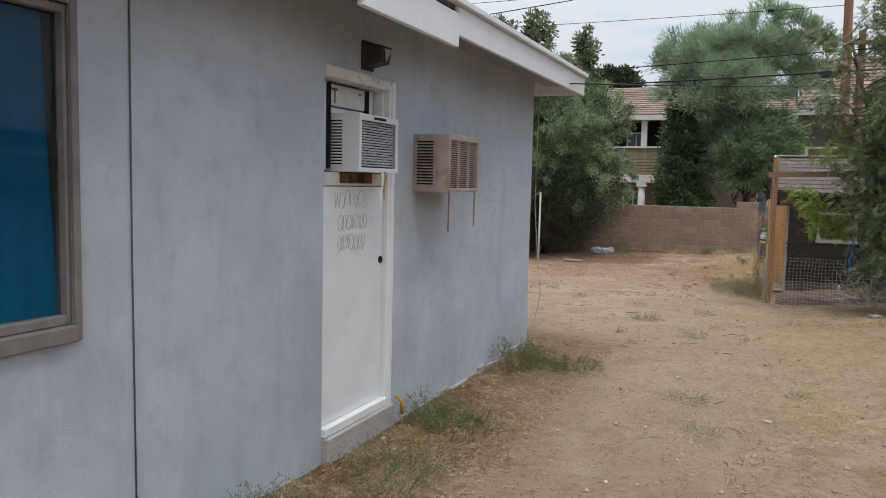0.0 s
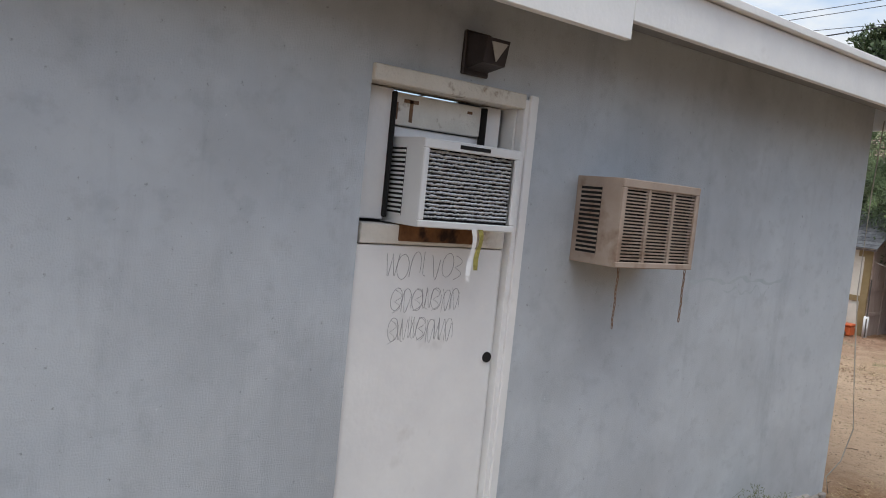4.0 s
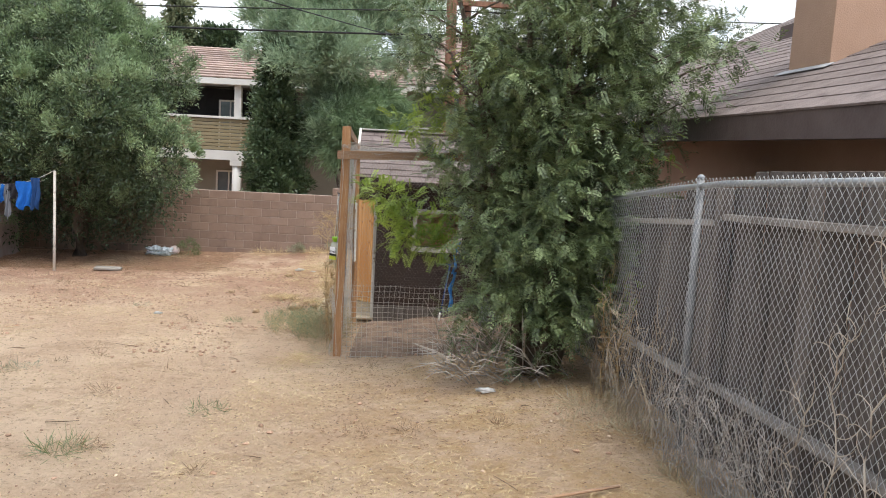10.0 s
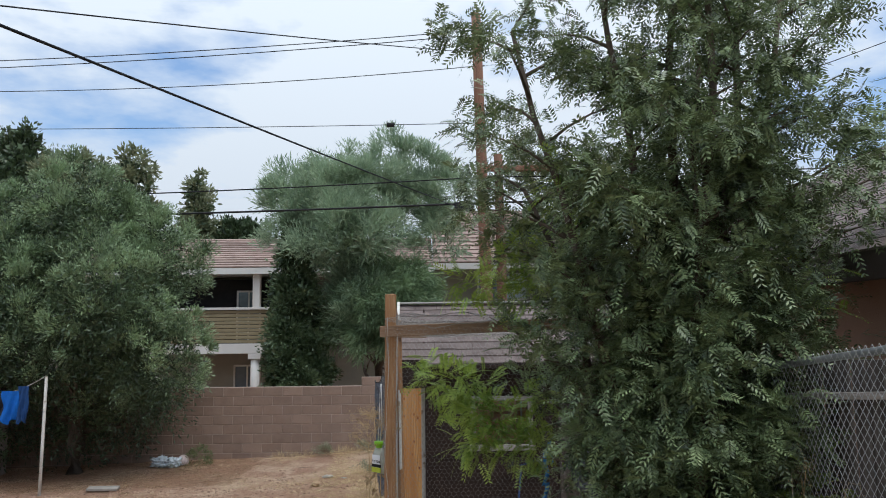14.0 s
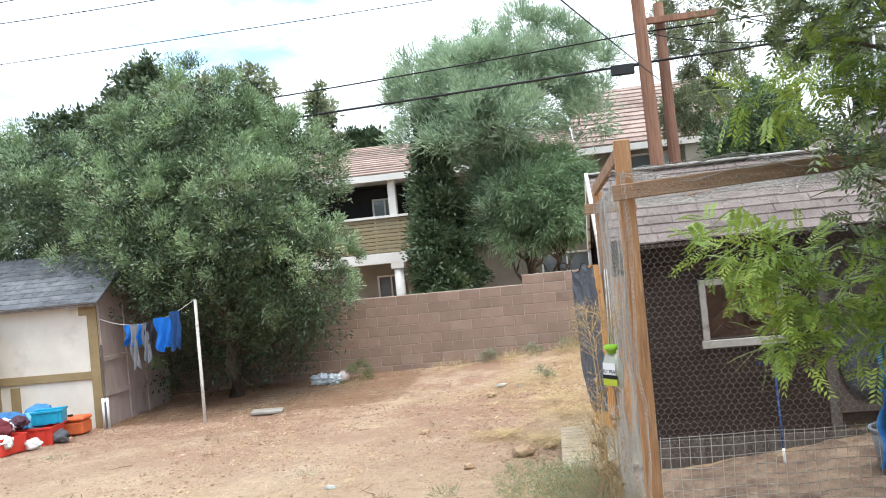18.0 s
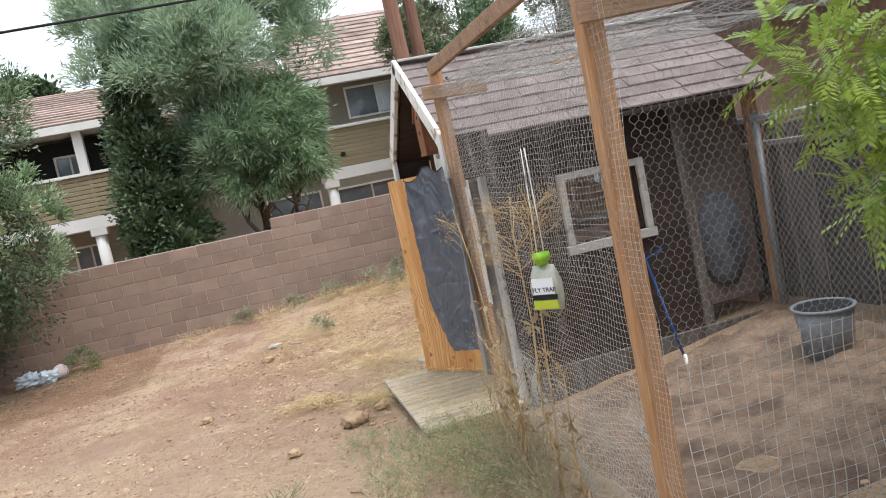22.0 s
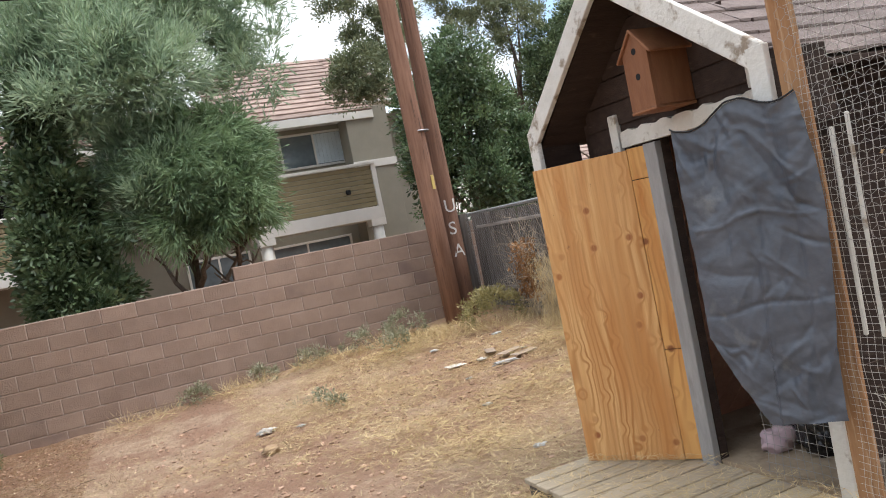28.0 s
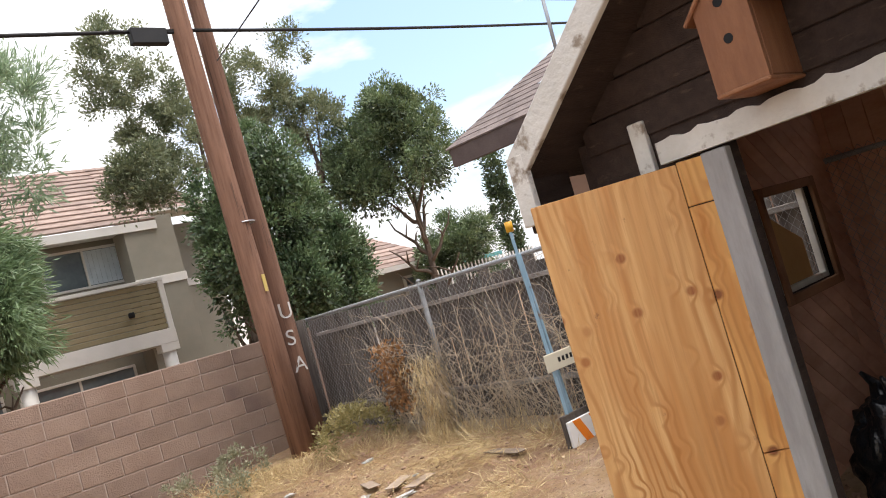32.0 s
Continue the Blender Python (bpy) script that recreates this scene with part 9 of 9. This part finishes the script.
    # rake, bucket, rope in the pen
    BLUEM = mat("blue_metal", (0.010, 0.032, 0.11), (0.016, 0.05, 0.16), 6, 0.5, 0.05)
    k = thing("rake", 3.52, 7.35, ground_z(3.52, 7.35), label="blue garden rake leaning head-up against the wall", category="rake")
    rod("handle", [(0.01, 0.04, 0.10), (0.15, 0.60, 0.70)], 0.009, BLUEM, k, sides=8)
    rod("grip", [(0.0, 0.0, 0.03), (0.01, 0.04, 0.14)], 0.012, OLDWHITE, k, sides=8)
    rod("head", [(0.01, 0.61, 0.69), (0.15, 0.60, 0.70), (0.29, 0.59, 0.75)], 0.008, BLUEM, k, sides=6)
    for q in range(7):
        a = Vector((0.01, 0.61, 0.69)).lerp(Vector((0.29, 0.59, 0.75)), q / 6)
        rod("tine", [a, a + Vector((0.0, -0.02, 0.035))], 0.003, BLUEM, k, sides=5)
    u = thing("bucket", 4.10, 6.76, ground_z(4.1, 6.76), label="grey plastic bucket on the dirt in the pen", category="bucket")
    GP = mat("grey_plastic", (0.17, 0.175, 0.185), (0.23, 0.235, 0.245), 5, 0.5, 0.05)
    rod("body", [(0, 0, 0.0), (0, 0, 0.30)], [0.125, 0.165], GP, u, sides=24)
    bm = bmesh.new()
    pts = [Vector((0.17 * math.cos(a), 0.17 * math.sin(a), 0.30)) for a in [q * math.tau / 24 for q in range(25)]]
    part("rim", tube(bm, pts, 0.010, 6), GP, u)
    # Solid bucket; near-black disc on top paints its shaded inside.
    rod("hollow", [(0, 0, 0.298), (0, 0, 0.303)], [0.152, 0.156], DARK, u, sides=24)
    wr = rod("white_roll", [(3.0, 7.05, 2.03), (3.16, 6.97, 2.035)], 0.018, WHITE, None, "small white paper roll lying on the pen netting", 8)
    tagged(wr, "", "roll")


def text(parent, name, words, size, m, material, bend=0.0, depth=0.001):
    cu = bpy.data.curves.new(name, "FONT")
    cu.body, cu.size, cu.extrude = words, size, depth
    tmp = new("tmp_text", cu)
    dg = bpy.context.evaluated_depsgraph_get()
    me = bpy.data.meshes.new_from_object(tmp.evaluated_get(dg))
    bpy.data.objects.remove(tmp)
    me.transform(m)
    me.materials.clear()
    me.materials.append(material)
    ob = new(name, me)
    ob.parent = parent
    return ob


build_playhouse_things()


def build_barricade():
    b = thing("barricade", 4.22, 11.55, ground_z(4.2, 11.5), label="road barricade with pale blue posts and an orange-striped board", category="barricade")
    BP = mat("pale_blue_metal", (0.22, 0.36, 0.46), (0.30, 0.44, 0.53), 8, 0.5, 0.1, 60, stain=(0.25, 0.20, 0.16), stain_scale=9, stain_at=(0.6, 0.7))
    beam("post", (0, 0, 0), (-0.02, 0.02, 1.62), 0.045, 0.025, BP, b)
    beam("post", (0.10, 0.05, 0), (0.02, 0.05, 1.45), 0.045, 0.025, BP, b)
    slab("sign_plate", -0.10, 0.22, -0.035, -0.02, 0.55, 0.68, mat("cream_sign", (0.58, 0.54, 0.42), (0.64, 0.60, 0.48), 5, 0.6, 0.05), b)
    for k in range(4):
        slab("sign_mark", 0.03 + k * 0.045, 0.055 + k * 0.045, -0.037, -0.0355, 0.60, 0.635, DARK, b, bevel=0)
    slab("back_plate", -0.10, 0.40, -0.02, -0.005, -0.02, 0.22, GREYWOOD, b)
    slab("striped_board", -0.07, 0.45, -0.045, -0.022, -0.02, 0.17, WHITE, b)
    for k in range(3):
        bm = bmesh.new()
        x = -0.02 + k * 0.19
        q = [(x, 0.165), (x + 0.085, 0.165), (x + 0.185, -0.015), (x + 0.10, -0.015)]
        q = [(min(0.448, xx), z) for xx, z in q]
        f = [bm.verts.new((xx, -0.048, z)) for xx, z in q]
        g = [bm.verts.new((xx, -0.046, z)) for xx, z in q]
        bm.faces.new(f)
        bm.faces.new(g[::-1])
        for e in range(4):
            bm.faces.new((g[e], g[(e + 1) % 4], f[(e + 1) % 4], f[e]))
        part("stripe", bm, mat("orange_stripe", (0.75, 0.20, 0.02), (0.80, 0.24, 0.03), 5, 0.5, 0), b)
    rod("lamp", [(-0.02, 0.02, 1.62), (-0.02, 0.02, 1.70)], 0.03, mat("amber_lens", (0.60, 0.30, 0.02), (0.65, 0.35, 0.04), 5, 0.3, 0), b, sides=10)


build_barricade()


# ---- wires overhead, marks on the pole ----
def build_lines():
    poles = [o for o in bpy.data.objects if o.name.startswith("utility_pole")]
    p = poles[0]
    PALE = mat("white_mark", (0.55, 0.52, 0.48), (0.65, 0.62, 0.58), 9, 0.8, 0.1)
    rod("band", [(0, 0, 2.62), (0, 0, 2.635)], 0.141, METAL, p, sides=16)
    q = poles[1]
    for k, ch in enumerate("USA"):
        ob = text(q, "painted_letter", ch, 0.25, Matrix.Identity(4), PALE, depth=0.002)
        zt = 1.50 - k * 0.31
        for v in ob.data.vertices:
            x, z = v.co.x - 0.09, v.co.y
            r = 0.122 + v.co.z
            a = -0.20 + 0.06 * k + x / 0.122
            v.co = Vector((r * math.sin(a), -r * math.cos(a), zt + z))
    o = slab("tag_plate", -0.02, 0.02, -0.138, -0.126, 1.83, 2.02, mat("yellow_tag", (0.55, 0.40, 0.12), (0.60, 0.45, 0.16), 5, 0.5, 0), p)
    o.rotation_euler = (0, 0, 0.05)
    slab("crossarm", -0.40, 1.02, -0.20, -0.10, 5.56, 5.67, POLEWOOD, q)
    for x in (-0.2, 0.55, 0.94):
        rod("insulator", [(x, -0.15, 5.67), (x, -0.15, 5.74), (x, -0.15, 5.78)], [0.03, 0.035, 0.02], PALE, q, sides=8)
    c = thing("splice_box", 3.52, 15.30, 4.80, label="black cable splice box hung on the line", category="box")
    slab("case", -0.20, 0.20, -0.05, 0.05, -0.09, 0.09, CABLE, c, "", 0.01)
    rod("cable_end", [(-0.2, 0, 0.05), (-0.4, 0, 0.06)], 0.02, CABLE, c)
    rod("cable_end", [(0.2, 0, 0.05), (0.35, 0, 0.06)], 0.02, CABLE, c)
    runs = (((-16, 15.6, 4.62), (4.0, 15.3, 4.88), 0.10, 0.022), ((4.0, 15.3, 4.88), (20, 15.8, 5.9), 0.15, 0.022), ((-16, 15.6, 5.0), (4.0, 15.4, 5.45), 0.15, 0.014), ((4.0, 15.4, 5.45), (20, 15.8, 6.2), 0.15, 0.014),
            ((-16, 16.0, 7.9), (4.02, 15.42, 7.9), 0.45, 0.009), ((-16, 15.8, 8.0), (4.1, 15.5, 8.75), 0.25, 0.010), ((-16, 15.8, 7.8), (4.05, 15.4, 8.6), 0.25, 0.010),
            ((0.44, -0.22, 2.74), (4.16, 15.15, 4.46), 0.02, 0.007), ((-6.4, -0.5, 2.92), (4.14, 15.4, 8.15), 0.12, 0.009),
            ((4.75, 15.46, 5.75), (14, 10, 8.0), 0.2, 0.008), ((5.16, 15.46, 5.75), (6.55, 12.4, 4.3), 0.15, 0.010), ((4.0, 15.3, 5.4), (6.5, 12.3, 4.3), 0.2, 0.010))
    for k, (a, b, d, r) in enumerate(runs):
        o = rod("overhead_cable", [v for v in sag(a, b, d, 20)], r, CABLE, None, "black utility cable strung overhead", 5)
        tagged(o, "", "cable", "overhead cables")
    c = thing("line_cable", -16, 16.3, 6.9, label="thin overhead wire with a small black spacer", category="cable")
    run = [v - Vector((-16, 16.3, 6.9)) for v in sag((-16, 16.3, 6.9), (4.0, 15.33, 6.6), 0.1, 20)]
    rod("wire", run, 0.008, CABLE, c, sides=5)
    rod("spacer", [run[18] - Vector((0.08, 0, 0)), run[18] + Vector((0.08, 0, 0))], 0.05, CABLE, c, sides=8)


build_lines()


# ---- palm behind the house, far roofs ----
def build_far():
    p = thing("palm_tree", -5.0, 1.6, -0.3, label="tall palm with a shaggy brown skirt behind the house", category="tree")
    rod("trunk", [(0, 0, 0), (0.0, 0, 3), (0.02, 0, 6), (0.0, 0.0, 9.5)], [0.40, 0.36, 0.38, 0.34], BARK, p, sides=14)
    r = np.random.default_rng(12)
    m = 5200
    a, z = r.uniform(0, math.tau, m), r.uniform(2.8, 9.5, m)
    c = np.stack([np.cos(a) * 0.40, np.sin(a) * 0.40, z], 1)
    o = np.stack([np.cos(a) * 0.35, np.sin(a) * 0.35, np.full(m, -1.6)], 1)
    leaves("skirt", c, o * 1.5, 0.42, 0.03, mat("palm_thatch", (0.13, 0.10, 0.085), (0.24, 0.19, 0.16), 8, 0.95, 0.1), p, r=r)
    m = 900
    a = r.uniform(0, math.tau, m)
    d = np.stack([np.cos(a), np.sin(a), r.uniform(-0.5, 1.0, m)], 1)
    leaves("fronds", np.repeat([[0, 0, 9.6]], m, 0) + d * r.uniform(0.3, 0.9, (m, 1)), d * 3, 0.9, 0.05, CYPRESS, p, r=r)
    h = thing("far_house", 13.4, 25.5, 0.25, 0, "small house with brown tile roof beyond the trees", "house")
    slab("wall", -1.2, 1.1, 0, 4, 0, 2.1, CONDO, h)
    for k in range(9):
        u = k / 9
        slab("tile_course", -1.55 + 0.25 * u, 1.35 - 0.5 * u, -0.6 + 2.6 * u, -0.6 + 2.6 * u + 0.34, 2.1 + 1.2 * u, 2.14 + 1.2 * u, TILE, h, bevel=0.008, m=Matrix.Translation((0, -0.6 + 2.6 * u, 2.1 + 1.2 * u)) @ Matrix.Rotation(0.35, 4, "X") @ Matrix.Translation((0, 0.6 - 2.6 * u, -2.1 - 1.2 * u)))
    slab("fascia", -1.55, 1.35, -0.65, -0.6, 1.98, 2.12, CTRIM, h)
    slab("gable_trim", -1.80, -1.68, -0.80, -0.68, -0.4, 3.6, CTRIM, h)
    w = new("window")
    w.parent = h
    slab("frame", 0.2, 0.9, -0.06, -0.002, 0.9, 1.8, CTRIM, w)
    slab("pane", 0.28, 0.82, -0.066, -0.061, 0.98, 1.72, bpy.data.materials["far_pane"], w, bevel=0)
    g = thing("far_house", 17.2, 27, -0.2, 0, "pale turquoise house far beyond the fence", "house")
    slab("wall", -0.3, 1.6, 0, 2, 0, 2.2, mat("pale_wall", (0.55, 0.55, 0.50), (0.6, 0.6, 0.55), 2, 0.9, 0.1), g)
    slab("roof", -0.5, 1.8, -0.3, 2.3, 2.2, 2.34, mat("turquoise_trim", (0.10, 0.30, 0.30), (0.13, 0.35, 0.35), 2, 0.8, 0.1), g)
    slab("window", 0.2, 0.7, -0.03, -0.002, 1.4, 2.0, bpy.data.materials["far_pane"], g)
    f = thing("picket_fence", 13.2, 23.4, 0, 0, "white picket fence beyond the boards", "fence")
    for k in range(28):
        slab("picket", k * 0.14, k * 0.14 + 0.05, 0, 0.02, -0.3, 1.90, CTRIM, f, bevel=0)
    slab("rail", 0, 3.9, 0.022, 0.05, 1.2, 1.27, CTRIM, f)
    vs, fs = [], []
    nn = 40
    for j in range(nn + 1):
        for i in range(nn + 1):
            x, y = -60 + 260 * i / nn, 150 + 120 * j / nn
            k = math.sin(i / nn * math.pi) * math.sin(j / nn * math.pi)
            vs.append((x, y, -2 + 26 * k * (0.7 + 0.5 * noise.noise((x * 0.02, y * 0.02, 0)))))
    for j in range(nn):
        for i in range(nn):
            fs.append((j * (nn + 1) + i, j * (nn + 1) + i + 1, (j + 1) * (nn + 1) + i + 1, (j + 1) * (nn + 1) + i))
    o = pydata("backdrop_hill", vs, fs, mat("dry_hill", (0.34, 0.31, 0.27), (0.42, 0.38, 0.33), 0.03, 0.95, 0), None, "pale dry hill on the horizon", True)
    tagged(o, "", "hill", kind="structure")


build_far()


build_block_wall()
